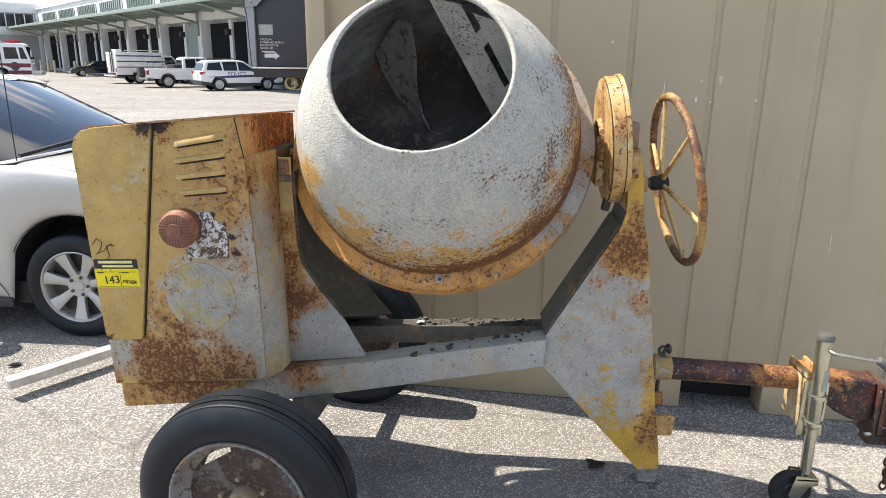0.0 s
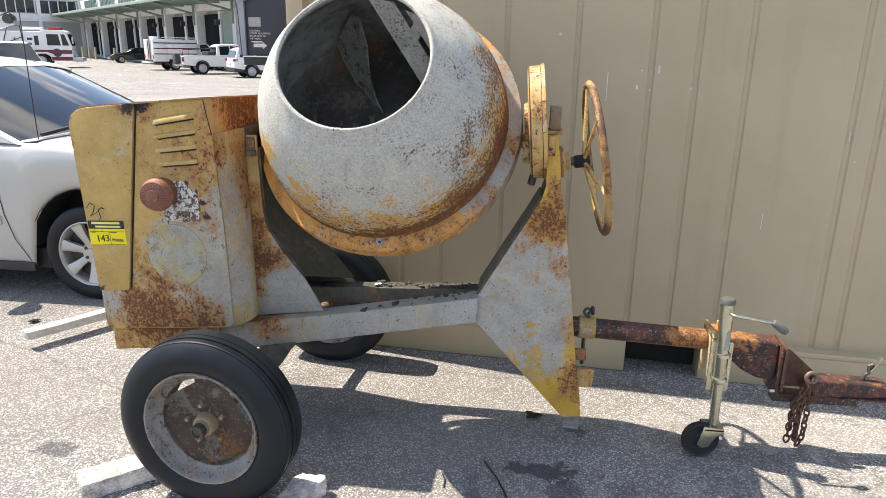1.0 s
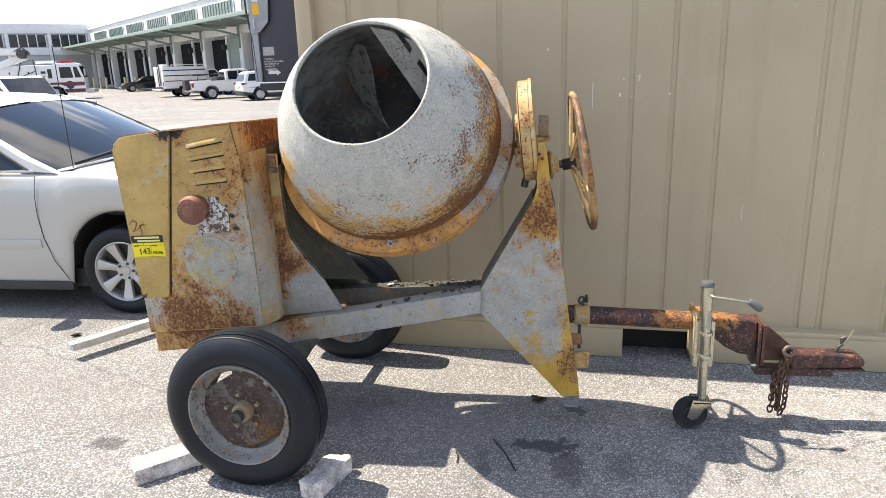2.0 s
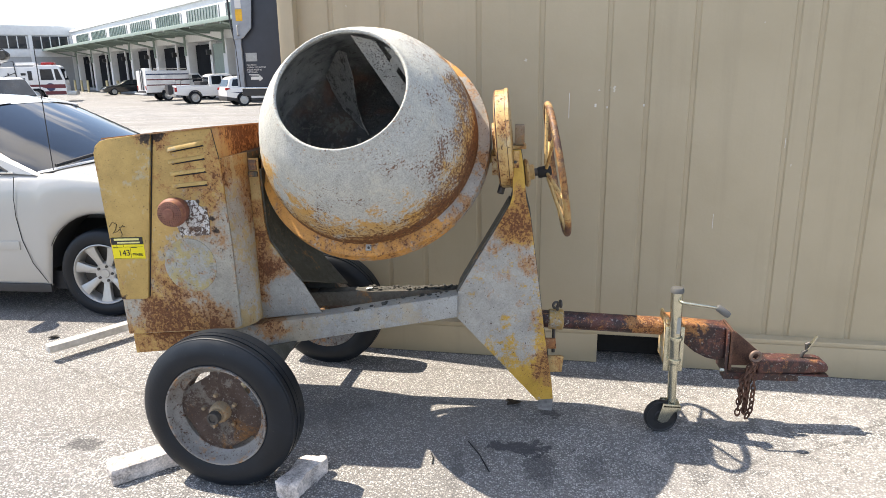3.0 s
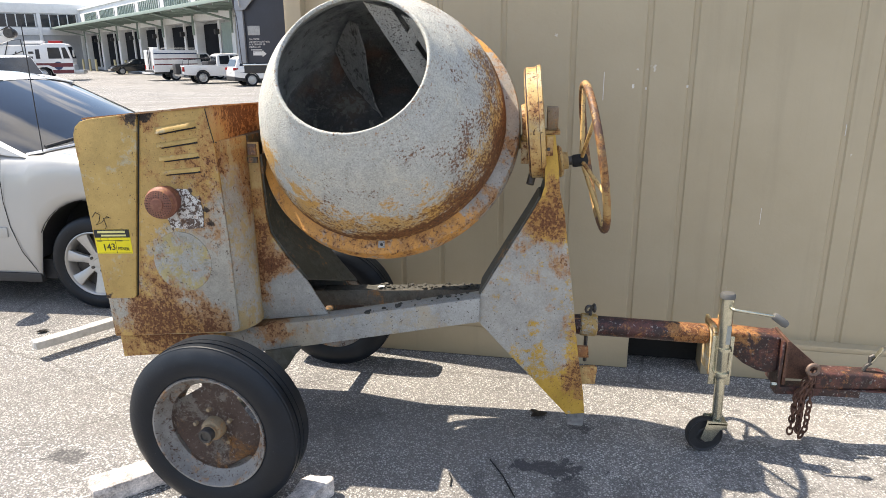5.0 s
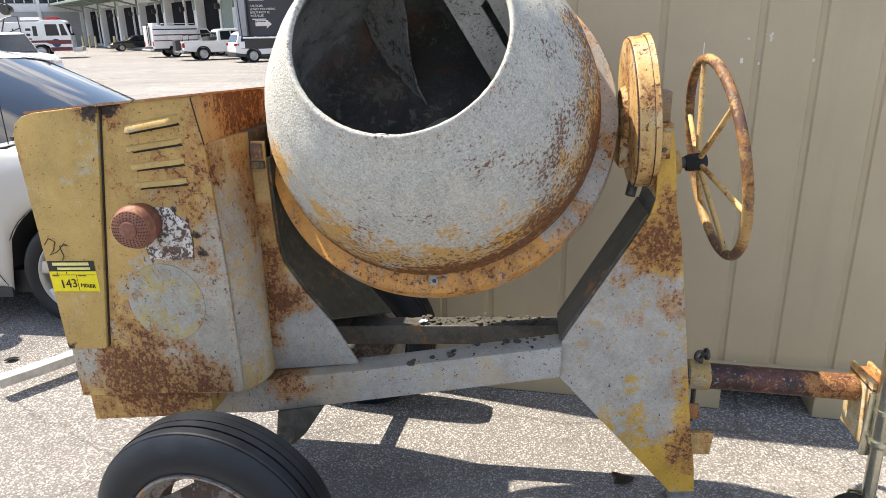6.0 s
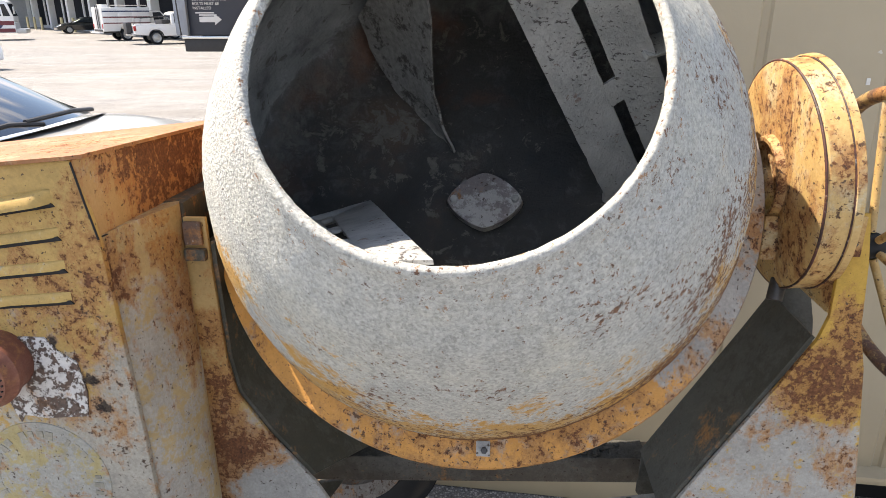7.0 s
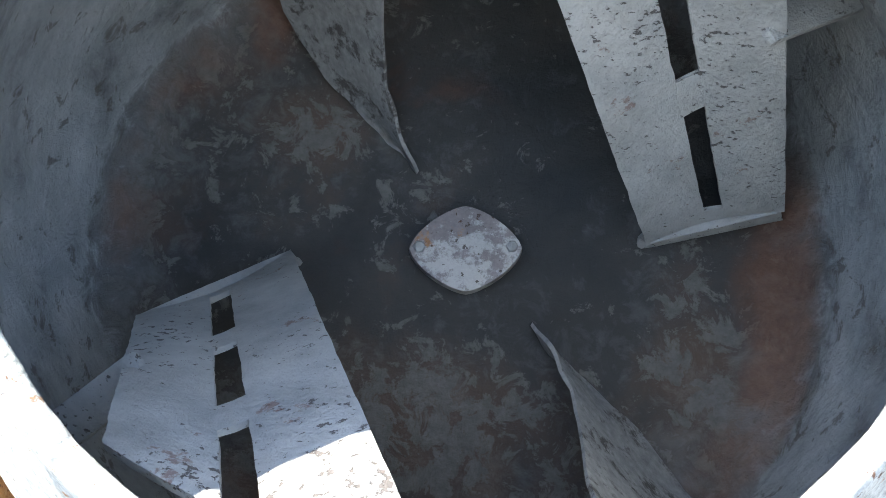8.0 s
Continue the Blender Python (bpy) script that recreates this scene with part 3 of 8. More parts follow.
def drum_frame(n, l, v):
    """Depth behind the mouth and angle round the drum's axis."""
    sub = n.new("ShaderNodeVectorMath")
    sub.operation = "SUBTRACT"
    sub.inputs[1].default_value = BASE["cement_mixer"] @ M0
    l.new(v, sub.inputs[0])
    out = []
    for axis in (-AX, DU, DV):
        dot = n.new("ShaderNodeVectorMath")
        dot.operation = "DOT_PRODUCT"
        dot.inputs[1].default_value = axis
        l.new(sub.outputs["Vector"], dot.inputs[0])
        out.append(dot.outputs["Value"])
    return out[0], calc(n, l, "ARCTAN2", out[2], out[1])


def drum_cement():
    """Grey cement crust with fine stone pimples; rust flakes, yellow paint and a scraped brown band towards the ring."""
    m, n, l, b = material("cement_crust_over_rust")
    v = coords(n, l)
    depth, angle = drum_frame(n, l, v)
    wrap = n.new("ShaderNodeCombineXYZ")
    l.new(calc(n, l, "MULTIPLY", angle, 2.2), wrap.inputs[0])
    l.new(calc(n, l, "MULTIPLY", depth, 85.0), wrap.inputs[1])
    rings = noise_tex(n, l, wrap.outputs[0], 1.0, 8, 0.7, 0.4)
    down = n.new("ShaderNodeCombineXYZ")
    l.new(calc(n, l, "MULTIPLY", angle, 26.0), down.inputs[0])
    l.new(calc(n, l, "MULTIPLY", depth, 7.0), down.inputs[1])
    drips = noise_tex(n, l, down.outputs[0], 1.0, 8, 0.65, 0.3)
    mid = noise_tex(n, l, v, 9, 12, 0.72, 0.4)
    big = noise_tex(n, l, v, 2.8, 8, 0.62, 0.7)
    fine = noise_tex(n, l, v, 95, 8, 0.78)
    tiny = noise_tex(n, l, v, 250, 4, 0.7)
    cell = separate(n, l, voronoi_tex(n, l, v, 240.0, out="Color"))[0]
    g = calc(n, l, "ADD", calc(n, l, "MULTIPLY", mid, 0.34), calc(n, l, "MULTIPLY", noise_tex(n, l, v, 210, 5, 0.75), 0.40))
    g = calc(n, l, "ADD", g, calc(n, l, "MULTIPLY", drips, 0.14))
    g = calc(n, l, "ADD", stretch(n, l, g, 1.7), calc(n, l, "MULTIPLY", calc(n, l, "SUBTRACT", cell, 0.5), 0.22))
    g = calc(n, l, "ADD", g, calc(n, l, "MULTIPLY", calc(n, l, "SUBTRACT", stretch(n, l, tiny, 2.2), 0.5), 0.30))
    grey = ramp(n, l, g, [(0.04, (0.22, 0.226, 0.212)), (0.47, (0.485, 0.492, 0.462)), (0.96, (0.74, 0.74, 0.70))])
    grey = mix(n, l, ramp(n, l, stretch(n, l, calc(n, l, "ADD", calc(n, l, "MULTIPLY", big, 0.5), calc(n, l, "MULTIPLY", mid, 0.5)), 2.2), [(0.42, 0.0), (0.66, 0.5)]), grey, mix(n, l, 1.0, grey, (1.0, 0.965, 0.86), "MULTIPLY"))
    # pale ochre paint shows through further back
    k = calc(n, l, "MULTIPLY", calc(n, l, "SUBTRACT", depth, 0.145), 1.6)
    k = calc(n, l, "MINIMUM", calc(n, l, "MAXIMUM", k, -0.22), 0.33)
    f = calc(n, l, "ADD", calc(n, l, "MULTIPLY", mid, 0.40), calc(n, l, "MULTIPLY", big, 0.34))
    f = calc(n, l, "ADD", f, calc(n, l, "MULTIPLY", fine, 0.26))
    f = calc(n, l, "ADD", stretch(n, l, f, 2.6), k)
    ochre = ramp(n, l, stretch(n, l, mid, 2.0), [(0.3, (0.48, 0.33, 0.15)), (0.7, (0.52, 0.28, 0.06))])
    col = mix(n, l, ramp(n, l, f, [(0.665, 0.0), (0.76, 0.92)]), grey, ochre)
    brown = ramp(n, l, stretch(n, l, fine, 1.6), [(0.25, (0.038, 0.017, 0.010)), (0.52, (0.14, 0.055, 0.022)), (0.82, (0.34, 0.155, 0.055))])
    col = mix(n, l, ramp(n, l, f, [(1.02, 0.0), (1.10, 0.92)]), col, brown)
    # orange rust on the upper shoulder
    up = calc(n, l, "ADD", calc(n, l, "MULTIPLY", calc(n, l, "COSINE", calc(n, l, "SUBTRACT", angle, 0.95)), 0.5), calc(n, l, "MULTIPLY", depth, 1.5))
    up = calc(n, l, "ADD", up, calc(n, l, "SUBTRACT", stretch(n, l, calc(n, l, "ADD", calc(n, l, "MULTIPLY", mid, 0.5), calc(n, l, "MULTIPLY", fine, 0.5)), 2.2), 0.5))
    col = mix(n, l, ramp(n, l, up, [(0.98, 0.0), (1.12, 0.9)]), col, ramp(n, l, fine, [(0.35, (0.26, 0.075, 0.025)), (0.65, (0.44, 0.19, 0.06))]))
    # clustered flakes of rust
    fl = calc(n, l, "ADD", calc(n, l, "MULTIPLY", noise_tex(n, l, v, 105, 8, 0.75, 0.2), 0.66), calc(n, l, "MULTIPLY", noise_tex(n, l, v, 6.5, 6, 0.6), 0.34))
    fl = calc(n, l, "ADD", stretch(n, l, fl, 2.4), calc(n, l, "MULTIPLY", k, 0.32))
    fl = calc(n, l, "ADD", fl, calc(n, l, "MULTIPLY", calc(n, l, "COSINE", calc(n, l, "SUBTRACT", angle, 0.10)), 0.085))
    col = mix(n, l, ramp(n, l, fl, [(0.652, 0.0), (0.70, 0.9)]), col, brown)
    # rust where the lip has been knocked
    lip = calc(n, l, "ADD", stretch(n, l, noise_tex(n, l, v, 70, 8, 0.75), 2.4), ramp(n, l, depth, [(0.0, 0.10), (0.05, -0.06)]))
    lip = calc(n, l, "SUBTRACT", lip, ramp(n, l, depth, [(0.05, 0.0), (0.09, 1.0)]))
    col = mix(n, l, ramp(n, l, lip, [(0.80, 0.0), (0.88, 0.85)]), col, ramp(n, l, fine, [(0.35, (0.17, 0.075, 0.035)), (0.65, (0.42, 0.22, 0.09))]))
    # the scraped band just above the ring, with ring-wise scratches
    side = calc(n, l, "MULTIPLY", calc(n, l, "COSINE", calc(n, l, "SUBTRACT", angle, 0.25)), 0.035)
    zone = ramp(n, l, calc(n, l, "ADD", calc(n, l, "ADD", depth, side), calc(n, l, "MULTIPLY", calc(n, l, "SUBTRACT", big, 0.5), 0.20)), [(0.22, 0.0), (0.32, 0.20), (0.40, 0.40), (0.445, 0.66), (0.47, 0.52)])
    scr = calc(n, l, "ADD", calc(n, l, "MULTIPLY", rings, 0.30), calc(n, l, "MULTIPLY", noise_tex(n, l, v, 60, 9, 0.78), 0.70))
    scr = calc(n, l, "ADD", stretch(n, l, scr, 2.6), zone)
    col = mix(n, l, ramp(n, l, scr, [(0.84, 0.0), (0.95, 0.95)]), col, brown)
    spots = calc(n, l, "ADD", stretch(n, l, noise_tex(n, l, v, 95, 5, 0.65), 2.2), calc(n, l, "MULTIPLY", calc(n, l, "SUBTRACT", noise_tex(n, l, v, 5.0, 4, 0.6), 0.5), 0.7))
    spots = calc(n, l, "ADD", spots, calc(n, l, "MULTIPLY", calc(n, l, "SUBTRACT", depth, 0.25), 0.35))
    pits = ramp(n, l, spots, [(0.83, 0.0), (0.88, 0.85)])
    col = mix(n, l, pits, col, (0.105, 0.052, 0.030))
    l.new(col, b.inputs["Base Color"])
    b.inputs["Roughness"].default_value = 0.86
    b.inputs["Specular IOR Level"].default_value = 0.35
    h = calc(n, l, "ADD", calc(n, l, "MULTIPLY", fine, 0.5), calc(n, l, "MULTIPLY", mid, 0.6))
    h = calc(n, l, "ADD", h, calc(n, l, "MULTIPLY", tiny, 0.25))
    h = calc(n, l, "SUBTRACT", h, calc(n, l, "MULTIPLY", voronoi_tex(n, l, v, 170.0), 0.22))
    # the crust is coarser on the side that was splashed most
    splash = ramp(n, l, calc(n, l, "COSINE", calc(n, l, "SUBTRACT", angle, 2.85)), [(0.35, 0.25), (0.85, 1.0)])
    h = calc(n, l, "ADD", h, calc(n, l, "MULTIPLY", stretch(n, l, noise_tex(n, l, v, 170, 2, 0.6), 1.6), calc(n, l, "MULTIPLY", splash, 0.75)))
    bump(n, l, h, 1.0, 0.0042, b)
    return m


def drum_inside():
    """Grey cement skins on the tapering wall, darker with depth; brown rust and old mortar patches on the floor of the
    drum.
    """
    m, n, l, b = material("stained_drum_inside")
    v = coords(n, l)
    depth, angle = drum_frame(n, l, v)
    mid = noise_tex(n, l, v, 7, 12, 0.70, 0.2)
    big = noise_tex(n, l, v, 2.6, 8, 0.62, 0.3)
    fine = noise_tex(n, l, v, 70, 8, 0.7)
    blot = noise_tex(n, l, v, 24, 12, 0.72, 0.5)
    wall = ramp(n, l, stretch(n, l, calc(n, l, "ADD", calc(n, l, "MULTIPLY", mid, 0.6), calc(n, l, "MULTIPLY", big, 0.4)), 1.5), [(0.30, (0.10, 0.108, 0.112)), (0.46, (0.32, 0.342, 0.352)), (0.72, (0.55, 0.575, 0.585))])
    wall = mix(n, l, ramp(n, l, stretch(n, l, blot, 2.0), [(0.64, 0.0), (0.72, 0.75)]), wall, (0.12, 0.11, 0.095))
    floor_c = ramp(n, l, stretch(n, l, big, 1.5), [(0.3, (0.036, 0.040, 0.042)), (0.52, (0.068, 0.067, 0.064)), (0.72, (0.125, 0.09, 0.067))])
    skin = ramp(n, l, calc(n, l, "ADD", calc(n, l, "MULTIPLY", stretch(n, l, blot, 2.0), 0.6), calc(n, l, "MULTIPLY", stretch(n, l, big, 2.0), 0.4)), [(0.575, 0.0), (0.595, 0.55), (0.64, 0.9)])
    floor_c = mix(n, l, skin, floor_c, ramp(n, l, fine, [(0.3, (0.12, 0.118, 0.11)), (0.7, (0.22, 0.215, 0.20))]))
    # blends from the grey wall to the darker floor colour by depth
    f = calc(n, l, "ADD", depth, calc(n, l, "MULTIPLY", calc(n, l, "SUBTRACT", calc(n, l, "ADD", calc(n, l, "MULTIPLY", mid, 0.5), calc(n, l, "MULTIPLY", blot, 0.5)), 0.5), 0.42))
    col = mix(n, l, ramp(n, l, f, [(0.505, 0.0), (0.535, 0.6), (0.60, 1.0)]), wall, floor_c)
    rub = ramp(n, l, calc(n, l, "ADD", depth, calc(n, l, "MULTIPLY", calc(n, l, "SUBTRACT", big, 0.5), 0.10)), [(0.53, 0.0), (0.555, 0.6), (0.592, 0.6), (0.606, 0.0)])
    rub = calc(n, l, "MULTIPLY", rub, ramp(n, l, stretch(n, l, noise_tex(n, l, v, 2.3, 5, 0.6), 2.0), [(0.50, 0.0), (0.68, 1.0)]))
    col = mix(n, l, rub, col, ramp(n, l, fine, [(0.3, (0.17, 0.075, 0.045)), (0.7, (0.27, 0.135, 0.08))]))
    l.new(col, b.inputs["Base Color"])
    b.inputs["Roughness"].default_value = 0.68
    bump(n, l, calc(n, l, "ADD", calc(n, l, "ADD", mid, calc(n, l, "MULTIPLY", blot, 0.8)), calc(n, l, "MULTIPLY", fine, 0.5)), 0.9, 0.010, b)
    return m


DRUM_CEMENT = drum_cement()
DRUM_INSIDE = drum_inside()


def paddle_crust():
    m, n, l, b = material("cement_crusted_paddle")
    v = coords(n, l)
    mid = noise_tex(n, l, v, 8, 10, 0.68)
    fine = noise_tex(n, l, v, 110, 7, 0.72)
    col = ramp(n, l, stretch(n, l, mid, 1.8), [(0.25, (0.34, 0.345, 0.335)), (0.5, (0.46, 0.465, 0.45)), (0.8, (0.58, 0.58, 0.56))])
    hole = calc(n, l, "ADD", calc(n, l, "MULTIPLY", noise_tex(n, l, coords(n, l, (120, 120, 190)), 1.0, 5, 0.65), 0.7), calc(n, l, "MULTIPLY", noise_tex(n, l, v, 6, 4), 0.3))
    pits = ramp(n, l, stretch(n, l, hole, 2.0), [(0.66, 0.0), (0.71, 0.9)])
    col = mix(n, l, pits, col, (0.10, 0.085, 0.08))
    rusty = ramp(n, l, stretch(n, l, noise_tex(n, l, v, 14, 8, 0.7), 2.0), [(0.74, 0.0), (0.80, 0.7)])
    col = mix(n, l, rusty, col, (0.22, 0.12, 0.09))
    l.new(col, b.inputs["Base Color"])
    b.inputs["Roughness"].default_value = 0.8
    h = calc(n, l, "SUBTRACT", calc(n, l, "ADD", fine, mid), calc(n, l, "MULTIPLY", pits, 0.8))
    bump(n, l, h, 0.9, 0.008, b)
    return m


PADDLE = paddle_crust()


def resample(profile, step):
    out = []
    for (r0, h0), (r1, h1) in zip(profile, profile[1:]):
        k = max(1, int(math.hypot(r1 - r0, h1 - h0) / step))
        out += [(r0 + (r1 - r0) * i / k, h0 + (h1 - h0) * i / k) for i in range(k)]
    return out + [profile[-1]]


# outer shell and lip
def settle_mouth(b):
    """The worn mouth sits a little lower and further forward than the axis of the rest of the drum."""
    inv = DRUM.inverted()
    for v in b.verts:
        p = inv @ v.co
        k = min(1.0, max(0.0, 1 + p.z / 0.33))
        k = k * k * (3 - 2 * k)
        v.co = DRUM @ (p + k * Vector((0.004, -0.020, 0.007 - 0.024 * p.x - 0.009 * p.y)))
    return b


outer = [(0.2660, -0.036), (0.2560, -0.016), (0.2490, -0.0075), (0.2492, -0.0045), (0.2525, 0.0002), (0.2560, 0.0025), (0.2600, 0.0012), (0.2640, -0.0045), (0.273, -0.02), (0.341, -0.10), (0.404, -0.20), (0.446, -0.30), (0.466, -0.39), (0.471, -0.45), (0.471, -0.478)]
bm = settle_mouth(lathe(resample(outer, 0.008), DRUM, 260, wobble=0.0011, scale_noise=70.0))
drum = part("drum_cone", bm, DRUM_CEMENT, mixer, "cement-crusted tapered drum mouth", sharp=60)
inner = [(0.2560, -0.012), (0.2665, -0.036), (0.276, -0.055), (0.326, -0.11), (0.385, -0.20), (0.428, -0.30), (0.450, -0.39), (0.457, -0.47), (0.462, -0.53), (0.44, -0.575), (0.40, -0.598), (0.36, -0.606), (0.2, -0.614), (0.0, -0.618)]
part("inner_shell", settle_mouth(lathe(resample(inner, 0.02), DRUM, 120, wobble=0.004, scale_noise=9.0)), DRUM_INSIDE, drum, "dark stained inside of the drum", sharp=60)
ring = [(0.4655, -0.476), (0.475, -0.477), (0.486, -0.480), (0.497, -0.484), (0.503, -0.487), (0.519, -0.491), (0.522, -0.498), (0.522, -0.548), (0.519, -0.553), (0.49, -0.556), (0.47, -0.562)]
RING_PAINT = worn_steel("orange_ring_paint", (0.54, 0.255, 0.060), (0.30, 0.295, 0.27), 0.44, 0.28, 1.2, runs=0.0, size=1.5, seed=21.0, film_at=[(0.47, 2.50, 1.30, 0.42, 0.55), (0.30, 2.40, 1.55, 0.35, 0.3), (-0.25, 2.2, 1.0, 0.3, -0.15)], rust_at=[(0.10, 2.30, 1.02, 0.30, 0.16)])
part("drum_ring", lathe(ring, DRUM, 160), RING_PAINT, mixer, "orange painted rusty ring round the drum", sharp=30)
LUG = DRUM @ Matrix.Translation((0.024, -0.482, -0.484))
lug = part("ring_lug", box(-0.012, 0.012, -0.016, 0.010, -0.006, 0.009, 0.002, m=LUG), GREY_STEEL, mixer, "grey clamp lug on the drum ring")
part("bolt", lathe([(0, 0.006), (0.005, 0.006), (0.006, 0.004), (0.006, -0.002)], LUG @ Matrix.Translation((0.002, -0.006, 0.009)), 6), CHROME_DARK, lug)
bowl = [(0.47, -0.56), (0.455, -0.60), (0.40, -0.645), (0.28, -0.675), (0.12, -0.69), (0.0, -0.69)]
part("drum_bowl", lathe(resample(bowl, 0.05), DRUM, 96), GREY_STEEL, mixer)


def drum_at(u, v, w):
    return DRUM @ Vector((u, v, w))


def strip_plate(a0, a1, b0, b1, s0, s1, r0, r1, thick, bm=None, skew=0.0):
    """A crusted patch of the plate between edge a0-a1 and edge b0-b1; s along, r across."""
    b = bmesh.new()
    a0, a1, b0, b1 = (Vector(p) for p in (a0, a1, b0, b1))
    nrm = (a1 - a0).cross(b0 - a0).normalized()
    ns, nr = max(2, int((s1 - s0) * 40)), max(2, int((r1 - r0) * 12))
    top, bot = [], []
    for i in range(ns + 1):
        s = s0 + (s1 - s0) * i / ns
        ra, rb = [], []
        for j in range(nr + 1):
            r = r0 + (r1 - r0) * j / nr
            t = s + skew * (r - r0)
            p = (a0.lerp(a1, t)).lerp(b0.lerp(b1, t), r)
            rim = 1.0 if i in (0, ns) or j in (0, nr) else 0.0
            w = noise.noise(p * 31) * 0.0012 + noise.noise(p * 120) * 0.0012
            p = p + (a1 - a0).normalized() * (rim * w) + (b0 - a0).normalized() * (rim * w)
            bow = nrm * (0.012 * math.sin(math.pi * r))
            ra.append(b.verts.new(p + bow + nrm * (thick * (0.5 - 0.25 * rim) + noise.noise(p * 24) * 0.002)))
            rb.append(b.verts.new(p + bow - nrm * thick * (0.5 - 0.25 * rim)))
        top.append(ra)
        bot.append(rb)
    for i in range(ns):
        for j in range(nr):
            b.faces.new((top[i][j], top[i + 1][j], top[i + 1][j + 1], top[i][j + 1]))
            b.faces.new((bot[i][j], bot[i][j + 1], bot[i + 1][j + 1], bot[i + 1][j]))
    for i in range(ns):
        b.faces.new((top[i][0], bot[i][0], bot[i + 1][0], top[i + 1][0]))
        b.faces.new((top[i][nr], top[i + 1][nr], bot[i + 1][nr], bot[i][nr]))
    for j in range(nr):
        b.faces.new((top[0][j], top[0][j + 1], bot[0][j + 1], bot[0][j]))
        b.faces.new((top[ns][j], bot[ns][j], bot[ns][j + 1], top[ns][j + 1]))
    return join(bm, b)


def slotted_paddle(sign):
    """A flat mixing paddle of two rails with bridges between, on struts from the drum wall."""
    q = lambda u, v, w: drum_at(sign * u, sign * v, w)
    if sign > 0:
        e = (q(0.247, -0.002, -0.571), q(-0.003, 0.266, -0.066), q(0.408, 0.030, -0.522), q(0.215, 0.185, -0.077))
    else:
        e = (q(0.225, 0.011, -0.575), q(0.027, 0.241, -0.058), q(0.349, 0.112, -0.412), q(0.220, 0.203, -0.120))
    last = 1.0 if sign > 0 else 1.09
    pad = part("slotted_paddle", strip_plate(*e, 0, last, 0, 0.465, 0.012), PADDLE, mixer, "cement-crusted slotted steel paddle inside the drum", sharp=50)
    part("outer_rail", strip_plate(*e, 0, last - 0.03 if sign > 0 else 1.10, 0.595, 1.0, 0.012), PADDLE, pad, sharp=50)
    for s, skew in ((0.0, 0.0), (0.355, 0.24), (0.72, 0.40)):
        part("bridge", strip_plate(*e, s, s + (0.09 if s else 0.045), 0.44, 0.62, 0.0112, skew=skew), PADDLE, pad, sharp=50)
    low = (Vector(e[0]), Vector(e[2]), DRUM @ (DRUM.inverted() @ e[0] + Vector((0, 0, -0.045))), DRUM @ (DRUM.inverted() @ e[2] + Vector((sign * 0.02, 0, -0.05))))
    part("foot_flange", strip_plate(*low, 0, 1, 0, 1, 0.010), PADDLE, pad, sharp=50)
    mid = lambda s, r: (Vector(e[0]).lerp(e[1], s)).lerp(Vector(e[2]).lerp(e[3], s), r)
    for s in (0.62,):
        p = mid(s, 0.9)
        loc = DRUM.inverted() @ p
        out = Vector((loc.x, loc.y, 0)).normalized()
        reach = 0.11
        tip = DRUM @ (loc + out * reach + Vector((0, 0, -0.03)))
        part("strut", box(-0.018, 0.018, -0.005, 0.005, 0, (tip - p).length, 0.002, m=frame_of(tip - p, p, AX)), PADDLE, pad)
    return pad


def curved_blade(sign):
    """A plough-like curved blade that ends in a narrow tip near the drum's floor."""
    inner_e = [(-0.057, 0.107, -0.605), (-0.078, 0.140, -0.555), (-0.092, 0.190, -0.510), (-0.091, 0.235, -0.450), (-0.083, 0.275, -0.375), (-0.090, 0.322, -0.275)]
    outer_e = [(-0.066, 0.125, -0.615), (-0.130, 0.185, -0.610), (-0.190, 0.245, -0.590), (-0.235, 0.315, -0.565), (-0.255, 0.365, -0.490), (-0.160, 0.375, -0.340)]
    b = bmesh.new()
    n_r = 6
    sheets = []
    for side in (1, -1):
        rows = []
        for i in range(len(inner_e) * 4 - 3):
            k, f = divmod(i, 4)
            f /= 4
            pi = Vector(inner_e[k]).lerp(Vector(inner_e[min(k + 1, len(inner_e) - 1)]), f)
            po = Vector(outer_e[k]).lerp(Vector(outer_e[min(k + 1, len(outer_e) - 1)]), f)
            row = []
            for j in range(n_r + 1):
                r = j / n_r
                p = pi.lerp(po, r)
                p = p + Vector((0.35, -0.6, 0.2)) * (-0.03 * math.sin(math.pi * r)) + Vector((0.3, 0.5, 0.1)) * (0.005 * side)
                p = p + Vector((1, 1, 1)) * noise.noise(p * 30) * 0.003
                row.append(b.verts.new(drum_at(sign * p.x + (0.040 if sign < 0 else 0.0), sign * p.y, p.z)))
            rows.append(row)
        sheets.append(rows)
    A, B = sheets
    n_s = len(A) - 1
    for i in range(n_s):
        for j in range(n_r):
            b.faces.new((A[i][j], A[i + 1][j], A[i + 1][j + 1], A[i][j + 1]))
            b.faces.new((B[i][j], B[i][j + 1], B[i + 1][j + 1], B[i + 1][j]))
        b.faces.new((A[i][0], B[i][0], B[i + 1][0], A[i + 1][0]))
        b.faces.new((A[i][n_r], A[i + 1][n_r], B[i + 1][n_r], B[i][n_r]))
    for j in range(n_r):
        b.faces.new((A[0][j], A[0][j + 1], B[0][j + 1], B[0][j]))
        b.faces.new((A[n_s][j], B[n_s][j], B[n_s][j + 1], A[n_s][j + 1]))
    blade = part("curved_blade", b, PADDLE_DARK, mixer, "cement-crusted curved blade inside the drum", sharp=50)
    return blade


